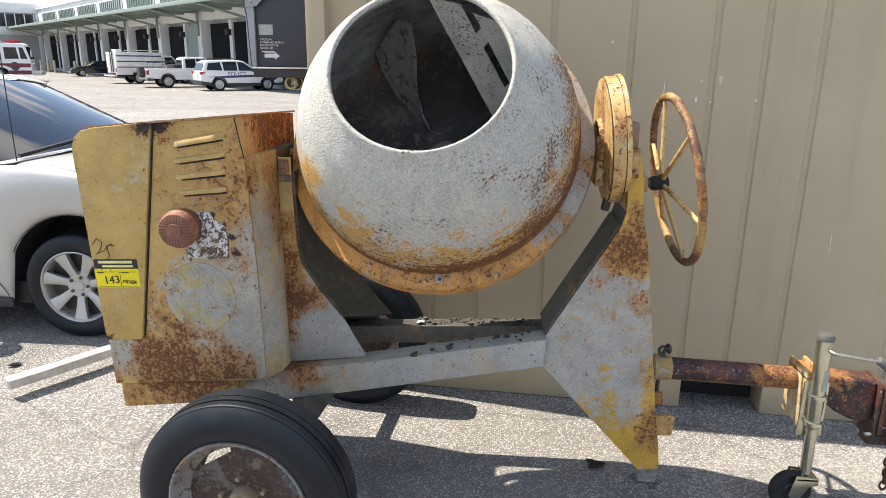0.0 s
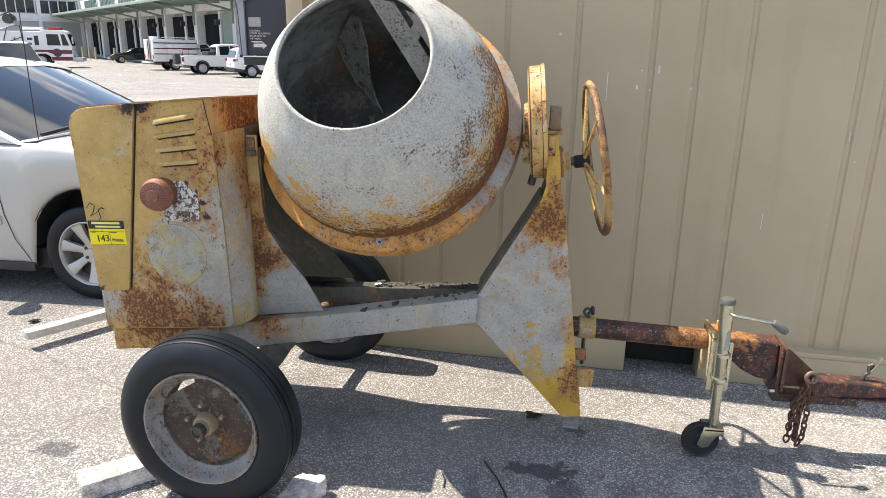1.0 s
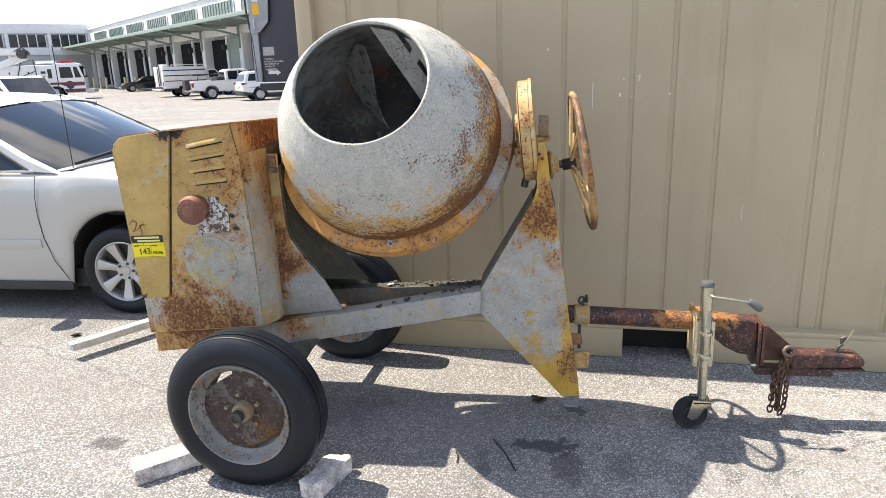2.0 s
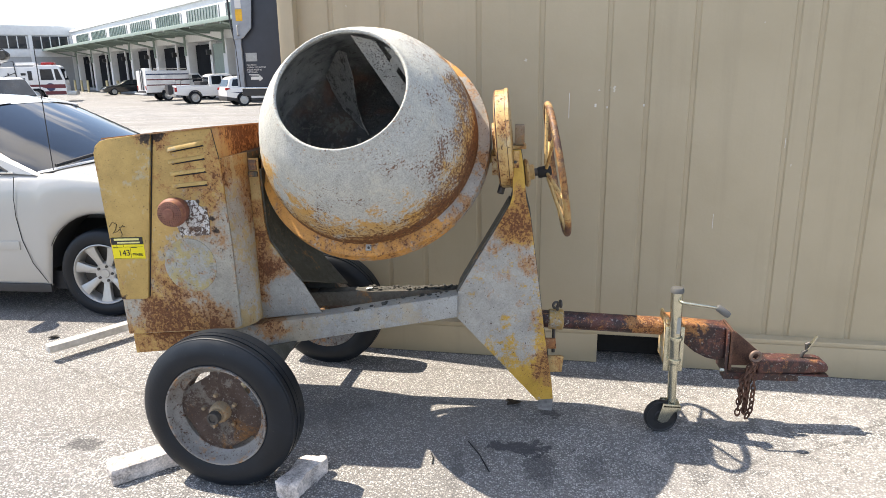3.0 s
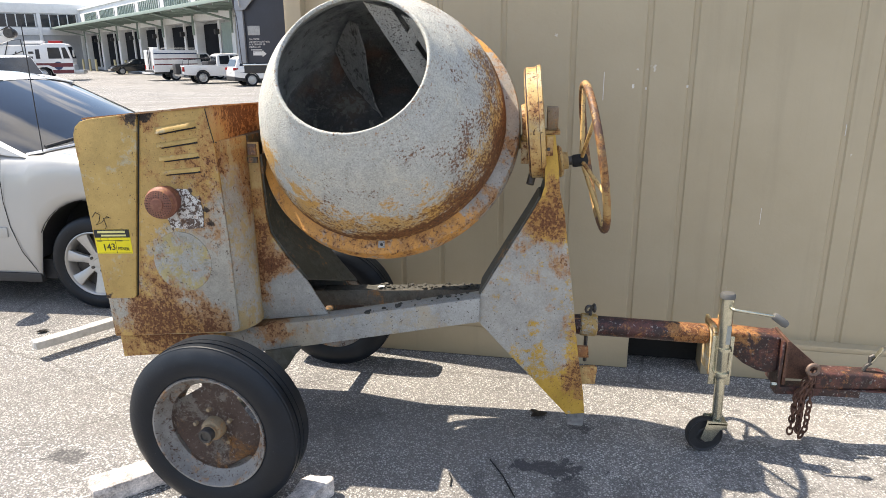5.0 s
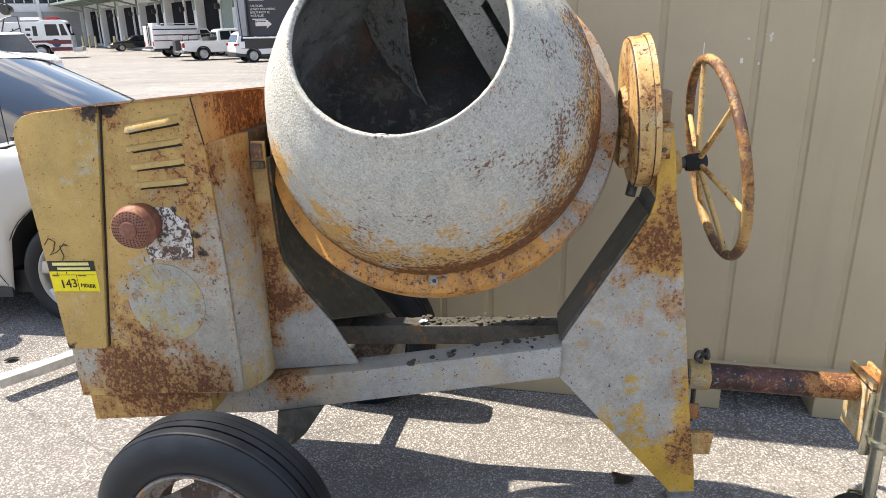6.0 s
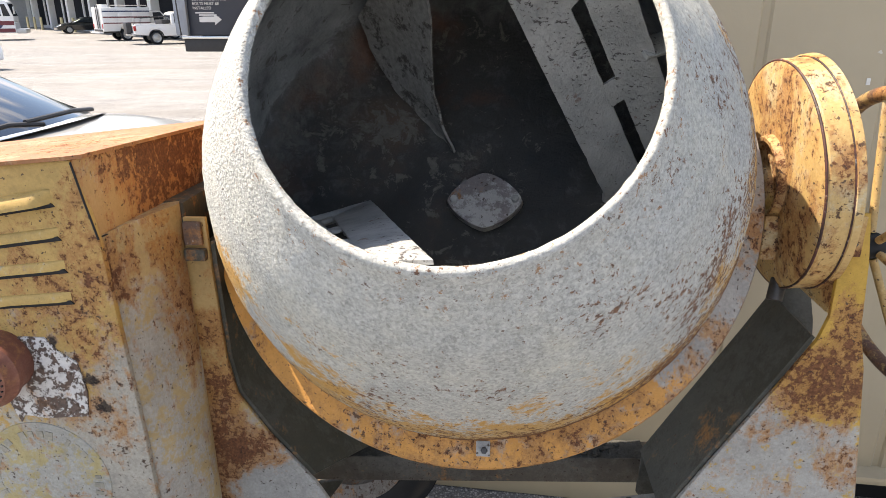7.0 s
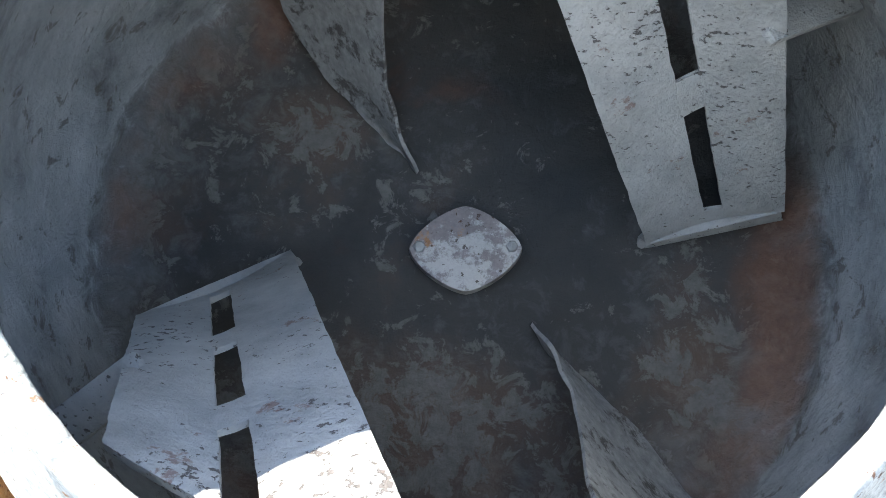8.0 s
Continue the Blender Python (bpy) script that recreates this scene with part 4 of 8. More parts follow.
def crusted_dark():
    m, n, l, b = material("patchy_cement_on_dark_steel")
    v = coords(n, l)
    mid = noise_tex(n, l, v, 18, 10, 0.7, 0.5)
    fine = noise_tex(n, l, v, 80, 6, 0.65)
    patch = calc(n, l, "ADD", calc(n, l, "MULTIPLY", mid, 0.6), calc(n, l, "MULTIPLY", noise_tex(n, l, v, 60, 8, 0.75), 0.4))
    col = mix(n, l, ramp(n, l, patch, [(0.43, 0.0), (0.49, 1.0)]), (0.095, 0.088, 0.082), ramp(n, l, fine, [(0.3, (0.21, 0.215, 0.21)), (0.7, (0.38, 0.38, 0.37))]))
    l.new(col, b.inputs["Base Color"])
    b.inputs["Roughness"].default_value = 0.85
    bump(n, l, calc(n, l, "ADD", mid, calc(n, l, "MULTIPLY", fine, 0.5)), 0.7, 0.006, b)
    return m


PADDLE_DARK = crusted_dark()
slotted_paddle(1)
slotted_paddle(-1)
curved_blade(1)
curved_blade(-1)
# hub plate: a rounded lozenge with two bolts
bm = bmesh.new()
lo, hi = [], []
for i in range(48):
    a = 2 * math.pi * i / 48
    r = 1 / ((abs(math.cos(a)) / 0.078) ** 1.45 + (abs(math.sin(a)) / 0.060) ** 1.45) ** (1 / 1.45)
    lo.append(bm.verts.new(drum_at(0.009 + r * math.cos(a), r * math.sin(a) - 0.007, -0.605)))
    hi.append(bm.verts.new(drum_at(0.009 + 0.97 * r * math.cos(a), 0.97 * r * math.sin(a) - 0.007, -0.580)))
bm.faces.new(hi)
bm.faces.new(lo[::-1])
for i in range(48):
    j = (i + 1) % 48
    bm.faces.new((lo[i], lo[j], hi[j], hi[i]))
hub_plate = part("hub_plate", bm, HUB_CRUST, mixer, "grey cement-spotted hub plate on the drum floor")
for s in (-1, 1):
    part("bolt", lathe([(0, 0.006), (0.007, 0.006), (0.0085, 0.004), (0.0085, -0.001)], DRUM @ Matrix.Translation((0.009 + s * 0.062, -0.005, -0.580)), 6), PADDLE, hub_plate)


# ---- engine housing ----
def text_bm(words, size, m, thick=0.0006):
    cu = bpy.data.curves.new("letters", "FONT")
    cu.body, cu.size, cu.extrude = words, size, thick
    ob = new("letters", cu)
    me = bpy.data.meshes.new_from_object(ob.evaluated_get(bpy.context.evaluated_depsgraph_get()))
    b = bmesh.new()
    b.from_mesh(me)
    b.transform(m)
    bpy.data.objects.remove(ob)
    bpy.data.curves.remove(cu)
    bpy.data.meshes.remove(me)
    return b


TILT5 = 0.085  # the whole machine rises to its tow bar


def facing(x, y, z, roll=0.0):
    """Places letters drawn in x and y upright on a face that looks along -y."""
    return pose(x, y, z, 90, 0, 0) @ pose(0, 0, 0, 0, 0, roll)


# inner body with a rounded front corner
bm = bmesh.new()
low_plan = [(-1.035, 2.305), (-0.545, 2.2925), (-0.515, 2.298), (-0.492, 2.325), (-0.472, 2.36), (-0.466, 2.40), (-0.468, 2.44), (-0.53, 2.60), (-0.53, 2.90), (-1.035, 2.90)]
high_plan = [(-1.035, 2.312), (-0.553, 2.302), (-0.545, 2.304), (-0.541, 2.310), (-0.528, 2.37), (-0.508, 2.44), (-0.492, 2.482), (-0.53, 2.60), (-0.53, 2.90), (-1.035, 2.90)]
levels = []
for z0, k, shrink in ((0.525, 0.0, 0.012), (0.545, 0.0, 0.0), (0.7, 0.08, 0.0), (0.9, 0.35, 0.0), (1.1, 0.72, 0.0), (1.275, 1.0, 0.0)):
    plan = [Vector(p).lerp(Vector(q), k) for p, q in zip(low_plan, high_plan)]
    levels.append([bm.verts.new((p.x, p.y + (shrink if p.y < 2.5 else -shrink), z0 + TILT5 * (p.x + 0.5))) for p in plan])
bm.faces.new(levels[0][::-1])
bm.faces.new(levels[-1])
for p, q in zip(levels, levels[1:]):
    for i in range(len(low_plan)):
        j = (i + 1) % len(low_plan)
        bm.faces.new((p[i], p[j], q[j], q[i]))
housing = part("engine_housing", bm, HOUSING_CORNER, mixer, "dented cement-grey engine housing with a yellow front", sharp=50)
panel = [(-0.806, 1.377), (-0.554, 1.397), (-0.530, 1.262), (-0.512, 0.90), (-0.505, 0.545), (-0.52, 0.533), (-1.034, 0.489), (-1.040, 0.66), (-0.909, 0.668)]
part("front_panel", prism(panel, 2.290, 2.303, 0.003), YELLOW, housing, "yellow front panel with orange rust")
door_poly = [(-1.072, 1.27), (-1.071, 1.30), (-1.060, 1.328), (-1.038, 1.347), (-1.0, 1.357), (-0.811, 1.378), (-0.914, 0.668), (-0.925, 0.661), (-1.040, 0.655)]
part("side_door", prism(door_poly, 2.279, 2.322, 0.004), YELLOW_DOOR, housing, "scratched yellow sheet-metal door with a rounded corner")
# hood side: a plate that runs back beside the drum, under a thin lid
bm = bmesh.new()
edge = [(-0.551, 2.291, 1.273, 1.396), (-0.541, 2.300, 1.272, 1.399), (-0.533, 2.44, 1.266, 1.393), (-0.525, 2.57, 1.254, 1.387), (-0.512, 2.76, 1.24, 1.376)]
face = [[bm.verts.new((x, y, z0)), bm.verts.new((x, y, z1))] for x, y, z0, z1 in edge]
back = [[bm.verts.new((x - 0.012, y + 0.006, z0)), bm.verts.new((x - 0.012, y + 0.006, z1))] for x, y, z0, z1 in edge]
for i in range(len(edge) - 1):
    for p, q in (((face[i][0], face[i][1]), (face[i + 1][1], face[i + 1][0])), ((back[i][1], back[i][0]), (back[i + 1][0], back[i + 1][1])), ((face[i][1], back[i][1]), (back[i + 1][1], face[i + 1][1])), ((back[i][0], face[i][0]), (face[i + 1][0], back[i + 1][0]))):
        bm.faces.new((*p, *q))
bm.faces.new((face[0][0], back[0][0], back[0][1], face[0][1]))
bm.faces.new((face[-1][1], back[-1][1], back[-1][0], face[-1][0]))
part("hood_side", bm, HOOD_END, housing, "ochre hood side washed with red rust", sharp=60)
part("split_seam", pipe([(-0.552, 2.288, 1.394), (-0.541, 2.288, 1.33), (-0.530, 2.289, 1.272)], 0.0017, 6), BLACK, housing)
part("door_seam", pipe([(-0.8065, 2.2885, 1.374), (-0.858, 2.2885, 1.02), (-0.9095, 2.2885, 0.672)], 0.0024, 6), BLACK, housing)
part("lid_seam", pipe([(-0.806, 2.2885, 1.3795), (-0.68, 2.2885, 1.3885), (-0.556, 2.2885, 1.3985)], 0.0022, 6), BLACK, housing)
part("hood_seam", pipe([(-0.540, 2.297, 1.270), (-0.531, 2.44, 1.264), (-0.523, 2.57, 1.252), (-0.511, 2.74, 1.239)], 0.0014, 6), BLACK, housing)
bm = bmesh.new()
lid = [(-1.03, 2.284), (-0.553, 2.284), (-0.536, 2.294), (-0.528, 2.44), (-0.520, 2.57), (-0.507, 2.77), (-0.56, 2.78), (-1.03, 2.66)]
lo = [bm.verts.new((x, y, 1.3985 + TILT5 * (x + 0.5) + (0.004 if x > -0.6 else 0) - 0.048 * (y - 2.284))) for x, y in lid]
hi = [bm.verts.new(w.co + Vector((0, 0, 0.006))) for w in lo]
bm.faces.new(lo[::-1])
bm.faces.new(hi)
for i in range(len(lid)):
    j = (i + 1) % len(lid)
    bm.faces.new((lo[i], lo[j], hi[j], hi[i]))
part("hood_sheet", bm, RUST_TOP, housing, "rusted sheet-metal lid")
part("left_wall", prism([(-1.062, 1.295), (-1.036, 1.30), (-1.036, 0.50), (-1.040, 0.50)], 2.322, 2.88, 0.002), YELLOW_DOOR, housing)
part("lower_tray", prism([(-1.037, 0.478), (-1.034, 0.382), (-0.832, 0.404), (-0.632, 0.431), (-0.632, 0.512)], 2.325, 2.43, 0.004), YELLOW, housing, "rusty yellow tray under the housing")
# pressed louvres with a dark slit below each
for k in range(4):
    zc = 1.307 - 0.050 * k
    bm = bmesh.new()
    x0, x1 = -0.757 + 0.003 * k, -0.594
    rows = []
    for i in range(17):
        f = i / 16
        x = x0 + (x1 - x0) * f
        z = zc + 0.2 * (x - x0) * (0.85 - 0.12 * k)
        s = min(1.0, math.sin(math.pi * min(max(f, 0.0), 1.0)) * 3.0) if 0 < i < 16 else 0.0
        deep = 1.0 if k == 0 else max(0.35, 1.0 - 2.2 * f)
        rows.append([bm.verts.new((x, 2.290 - 0.019 * deep * s * math.sin(a), z + (0.022 if k == 0 else 0.015) * math.cos(a) - 0.004)) for a in (0.0, 0.35, 0.7, 1.05, 1.4, 1.62)])
    for p, q in zip(rows, rows[1:]):
        for j in range(5):
            bm.faces.new((p[j], p[j + 1], q[j + 1], q[j]))
    louvre = part("louvre", bm, YELLOW_DOOR, housing, sharp=60)
    slope = 0.2 * (0.85 - 0.12 * k)
    z1 = zc + slope * (x1 - x0)
    part("slit", prism([(x0 + 0.020, zc - 0.0085), (x1 + 0.004, z1 - 0.0105), (x1 - 0.002, z1 - 0.004), (x0 + 0.020, zc - 0.005)], 2.2872, 2.2895), BLACK, louvre)
# perforated exhaust cap
MUF = frame_of((0.05, -1, 0), (-0.737, 2.30, 1.056)) @ Matrix.Diagonal((0.92, 0.92, 0.92, 1))
muffler = part("exhaust_cap", lathe([(0.056, 0.0), (0.060, 0.008), (0.060, 0.055), (0.066, 0.06), (0.066, 0.07), (0.061, 0.076), (0.056, 0.094), (0.040, 0.101), (0.026, 0.102), (0.025, 0.108), (0.018, 0.110), (0.0, 0.110)], MUF, 40), MUFFLER_RUST, mixer, "rust-red perforated exhaust cap", sharp=30)
bm = None
for r, cnt in ((0.052, 30), (0.045, 26), (0.038, 22), (0.031, 18)):
    for i in range(cnt):
        a = 2 * math.pi * (i + 0.5 * (cnt % 4 == 2)) / cnt
        hz = 0.1015 if r < 0.041 else 0.1015 - (r - 0.040) * 0.45
        bm = lathe([(0, 0.0012), (0.0019, 0.0012), (0.0019, -0.002)], MUF @ Matrix.Translation((r * math.cos(a), r * math.sin(a), hz)), 6, bm=bm)
tagged(part("vent_holes", bm, BLACK, muffler), kind="stuff")
# flaking white label under the cap, and a faded round badge
part("flaked_label", prism([(-0.728, 0.935), (-0.72, 0.95), (-0.68, 0.945), (-0.605, 0.952), (-0.598, 1.0), (-0.606, 1.055), (-0.635, 1.075), (-0.655, 1.10), (-0.70, 1.10), (-0.75, 1.0)], 2.2865, 2.2895), FLAKED, housing, "flaking white label with rust beneath")
part("faded_badge", lathe([(0, 0.0), (0.118, 0.0), (0.12, -0.003)], Matrix.Translation((-0.706, 2.2884, 0.815)) @ Matrix.Rotation(radians(90), 4, "X") @ Matrix.Diagonal((0.98, 1.0, 1, 1)), 48), BADGE, housing, "faded round painted badge")
badge = [o for o in housing.children if o.name.startswith("faded_badge")][0]
random.seed(9)
for i in range(22):
    # worn remains of lettering round the badge
    a = radians(200 - 10.2 * i)
    if random.random() < 0.15:
        continue
    tall, wide = 0.008 + 0.004 * random.random(), 0.0035 + 0.0035 * random.random()
    m_ = Matrix.Translation((-0.706, 2.2882, 0.815)) @ Matrix.Rotation(a - radians(90), 4, "Y").inverted()
    part("letter_bar", box(-wide, wide, -0.0009, 0, 0.098 - tall, 0.098 + tall * 0.4, m=m_), MARK, badge)
# auction sticker
STK = pose(-0.974, 2.2775, 0.891, 0, -2.0, 0)
part("sticker", box(-0.073, 0.073, 0, 0.0015, -0.048, 0.048, m=STK), plain("yellow_sticker", (0.80, 0.66, 0.01), 0.45, 0, 0.05, 30, 0), housing, "bright yellow lot sticker with a black heading")
sticker = [o for o in housing.children if o.name.startswith("sticker")][0]
INK = plain("black_ink", (0.012, 0.012, 0.014), 0.5, 0, 0.1, 30, 0)
PALE_INK = plain("pale_yellow_print", (0.72, 0.66, 0.25), 0.5, 0, 0.1, 30, 0)
part("heading", box(-0.073, 0.073, -0.0008, 0, 0.016, 0.048, m=STK), INK, sticker)
part("name_bar", box(-0.058, 0.056, -0.0014, -0.0008, 0.034, 0.043, m=STK), PALE_INK, sticker)
part("number_bar", box(-0.045, 0.058, -0.0014, -0.0008, 0.021, 0.028, m=STK), PALE_INK, sticker)
for x0, x1, z0, z1 in ((-0.068, 0.068, 0.0045, 0.0055), (0.009, 0.010, -0.045, 0.005), (-0.068, 0.069, -0.0460, -0.045), (-0.066, -0.045, 0.001, 0.0035), (0.014, 0.040, 0.001, 0.0035), (-0.05, -0.049, 0.006, 0.015), (-0.02, -0.019, 0.006, 0.015)):
    part("print_line", box(x0, x1, -0.0009, 0, z0, z1, m=STK), INK, sticker)
part("lot_number", text_bm("143", 0.037, STK @ facing(-0.047, -0.0012, -0.036, 4)), INK, sticker)
part("lot_word", text_bm("MIXER", 0.0165, STK @ facing(0.016, -0.0012, -0.032, -5)), INK, sticker)
# marker scrawl above the sticker
part("scrawl", pipe([(-1.046, 2.2775, 0.985), (-1.03, 2.2775, 1.005), (-1.012, 2.2775, 0.995), (-1.02, 2.2775, 0.97), (-1.035, 2.2775, 0.955), (-1.01, 2.2775, 0.965), (-0.985, 2.2775, 0.99), (-0.975, 2.2775, 0.985), (-1.0, 2.2775, 0.983), (-0.992, 2.2775, 0.95), (-1.0, 2.2775, 0.94)], 0.0012, 5), INK, housing)

# ---- frame: front and rear triangular plates joined by folded webs, two main beams ----
def folded_post(outline, web, web_rear, y_front, y_rear, mat, label, side):
    """Two plates cut to one outline, joined by a web along the inner edge."""
    post = part("post_plate", prism(outline, y_front, y_front + 0.010, 0.002), mat, mixer, label)
    # rear plate and web have the post's inner shade in their dark colour
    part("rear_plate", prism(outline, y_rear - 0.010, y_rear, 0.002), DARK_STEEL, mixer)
    b = bmesh.new()
    fr = [b.verts.new((x, y_front + 0.011, z)) for x, z in web]
    re = [b.verts.new((x, y_rear - 0.011, z)) for x, z in web_rear]
    for i in range(len(fr) - 1):
        b.faces.new((fr[i], fr[i + 1], re[i + 1], re[i]))
    bmesh.ops.recalc_face_normals(b, faces=b.faces[:])
    bmesh.ops.solidify(b, geom=b.faces[:], thickness=0.008)
    part("web_plate", b, DARK_STEEL, post, "folded web plate, coloured dark for shade")
    return post


folded_post([(-0.488, 1.25), (-0.446, 1.25), (-0.445, 1.15), (-0.438, 0.96), (-0.425, 0.88), (-0.368, 0.79), (-0.278, 0.675), (-0.202, 0.54), (-0.526, 0.50)],
            [(-0.446, 1.20), (-0.445, 1.15), (-0.438, 0.96), (-0.425, 0.88), (-0.368, 0.79), (-0.285, 0.685)], [(-0.446, 1.20), (-0.445, 1.15), (-0.432, 0.96), (-0.41, 0.88), (-0.342, 0.79), (-0.165, 0.572)], 2.485, 2.83, POST_STEEL_L, "rust-patched cement-grey triangular steel post", -1)
folded_post([(0.430, 0.660), (0.500, 0.783), (0.611, 0.975), (0.655, 1.055), (0.667, 1.10), (0.664, 1.286), (0.699, 1.288), (0.713, 1.20), (0.724, 1.08), (0.744, 1.0), (0.780, 0.738), (0.821, 0.424), (0.850, 0.25), (0.858, 0.165), (0.785, 0.155), (0.735, 0.21), (0.425, 0.546)],
            [(0.430, 0.660), (0.500, 0.783), (0.611, 0.975), (0.655, 1.055)], [(0.430, 0.660), (0.500, 0.783), (0.611, 0.975), (0.655, 1.055)], 2.455, 2.67, POST_STEEL, "cement-grey and yellow triangular steel post", 1)
part("front_beam", prism([(-0.70, 0.462), (-0.484, 0.495), (-0.187, 0.542), (0.432, 0.655), (0.428, 0.552), (-0.26, 0.420), (-0.528, 0.370), (-0.70, 0.357)], 2.435, 2.53, 0.006), GREY_STEEL, mixer, "cement-filmed grey main beam")
# the drum's shade on this beam is put into its colour
part("rear_beam", prism([(-0.50, 0.541), (0.480, 0.583), (0.480, 0.512), (-0.50, 0.468)], 2.74, 2.812, 0.005), REAR_STEEL, mixer, "cement-filmed rear beam, coloured dark for the drum's shade")
random.seed(4)
bm = None
for i in range(110):
    x = -0.05 + 0.45 * random.random()
    rear = i % 5
    y = (2.745 + 0.062 * random.random()) if rear else (2.44 + 0.08 * random.random())
    z = (0.5665 + x * 0.043) if rear else (0.542 + (x + 0.187) * 0.1826)
    r = 0.003 + 0.011 * random.random() ** 3
    b = bmesh.new()
    bmesh.ops.create_icosphere(b, subdivisions=1, radius=r)
    for w in b.verts:
        w.co *= 0.7 + 0.6 * random.random()
        w.co.z *= 0.6
    b.transform(Matrix.Translation((x, y, z + r * 0.25)))
    bm = join(bm, b)
tagged(part("mortar_crumbs", bm, DIRT, mixer, "crumbs of dried mortar on the beam"), kind="stuff")
# a dirt crust along the rear beam's top; its dark colour also paints shade
bm = bmesh.new()
cols = []
for i in range(61):
    x = -0.30 + 0.76 * i / 60
    y0 = 2.7405 + 0.010 * abs(noise.noise((x * 21, 0, 0)))
    y1 = 2.8105 - 0.014 * abs(noise.noise((x * 17, 3, 0)))
    zt = 0.5625 + x * 0.043
    hh = 0.003 + 0.006 * abs(noise.noise((x * 33, 7, 0)))
    cols.append([bm.verts.new((x, y0, zt - 0.002)), bm.verts.new((x, y0 + 0.006, zt + hh * 0.6)), bm.verts.new((x, (y0 + y1) / 2, zt + hh)), bm.verts.new((x, y1, zt + hh * 0.7)), bm.verts.new((x, y1, zt - 0.002))])
for p, q in zip(cols, cols[1:]):
    for k in range(4):
        bm.faces.new((p[k], q[k], q[k + 1], p[k + 1]))
    bm.faces.new((p[4], q[4], q[0], p[0]))
part("dirt_shade_crust", bm, DIRT, mixer, "crust of dirt, dark also for the shade on the rear beam")
bm = bmesh.new()
outline = [(-0.052, 2.749), (-0.040, 2.744), (-0.034, 2.752), (-0.022, 2.747), (-0.018, 2.758), (-0.030, 2.762), (-0.028, 2.770), (-0.046, 2.768)]
lo = [bm.verts.new((x, y, 0.570 + 0.12 * (x + 0.05))) for x, y in outline]
hi = [bm.verts.new((x, y, 0.5725 + 0.12 * (x + 0.05))) for x, y in outline]
bm.faces.new(lo[::-1])
bm.faces.new(hi)
for i in range(len(outline)):
    k = (i + 1) % len(outline)
    bm.faces.new((lo[i], lo[k], hi[k], hi[i]))
part("paper_scrap", bm, plain("white_scrap", (0.8, 0.8, 0.78), 0.8), mixer, "torn white scrap on the rear beam")
# foot stub, tabs and pin on the tow-bar side
part("foot_stub", box(-0.032, 0.032, -0.03, 0.03, -0.065, 0.0, 0.003, m=pose(0.828, 2.50, 0.162, 0, 4, 0)), plain("pale_worn_steel", (0.27, 0.265, 0.26), 0.75, 0.1, 0.4), mixer)
part("tab", prism([(0.833, 0.285), (0.895, 0.288), (0.902, 0.36), (0.885, 0.366), (0.829, 0.36)], 2.475, 2.49, 0.002), YELLOW_TRIM, mixer)
part("tab", prism([(0.81, 0.37), (0.872, 0.372), (0.868, 0.42), (0.815, 0.42)], 2.54, 2.555, 0.002), RUST_TOP, mixer)
# left pivot bearing
pivot = part("pivot_bearing", box(-0.535, -0.490, 2.50, 2.72, 1.17, 1.275, 0.008), DARK_STEEL, mixer, "greasy dark pivot bearing")
part("clamp", box(-0.486, -0.452, 2.474, 2.484, 1.200, 1.244, 0.003), RUST_WHEEL, pivot)
part("clamp_foot", box(-0.487, -0.447, 2.468, 2.484, 1.170, 1.193, 0.004), DARK_STEEL, pivot)
# yoke that carries the drum, bent round behind its bowl
yoke_pts = []
for i in range(15):
    a = math.pi * i / 14
    yoke_pts.append(drum_at(-0.556 * math.cos(a), -0.02, -0.52 - 0.225 * math.sin(a)))
part("yoke", pipe(yoke_pts, 0.024, 10), YELLOW, mixer, "yellow steel yoke behind the drum")
part("yoke_arm", rod((0.583, 2.63, 1.278), (0.66, 2.622, 1.285), 0.05, seg=20), YELLOW_TRIM, mixer)
part("yoke_plate", box(0.575, 0.605, 2.56, 2.70, 1.165, 1.25, 0.004, m=None), YELLOW_TRIM, mixer)
# tilt gear housing: a flat round drum beside the post
TAX = Vector((0.43, 0.0, 0.037)).normalized()
DISC = frame_of(TAX, (0.590, 2.615, 1.312))
disc = part("tilt_gear_housing", lathe([(0.0, 0.0), (0.062, 0.0), (0.068, -0.012), (0.075, -0.012), (0.080, 0.002), (0.200, 0.004), (0.212, 0.008), (0.216, 0.016), (0.216, 0.052), (0.221, 0.054), (0.222, 0.066), (0.217, 0.069), (0.12, 0.072), (0.0, 0.072)], DISC @ Matrix.Diagonal((0.975, 0.975, 1, 1)), 72), YELLOW_TRIM, mixer, "round chipped-yellow tilt gear housing", sharp=25)
for rr, zz in ((0.2085, 0.010), (0.2110, 0.053)):
    part("rusty_edge", torus(DISC @ Matrix.Translation((0, 0, zz)), rr, 0.0022, 72, 6), RUST, disc)
part("drain_plug", rod((0.612, 2.555, 1.086), (0.622, 2.57, 1.125), 0.015, seg=10), CHROME_DARK, disc)
part("latch_box", box(0.672, 0.714, 2.59, 2.68, 1.292, 1.376, 0.005), HUB_RUST, mixer, "small yellow latch box")
part("latch_plate", box(0.662, 0.722, 2.575, 2.69, 1.276, 1.290, 0.003), YELLOW_TRIM, mixer)
part("bearing_plate", prism([(0.668, 1.10), (0.722, 1.10), (0.712, 1.20), (0.697, 1.275), (0.666, 1.275)], 2.47, 2.70, 0.004), YELLOW_TRIM, mixer)
part("strap", box(0.668, 0.6925, 2.449, 2.4545, 1.214, 1.284, 0.001), YELLOW_TRIM, mixer)
part("bolt", rod((0.676, 2.443, 1.238), (0.676, 2.450, 1.238), 0.007, seg=6), CHROME_DARK, mixer)
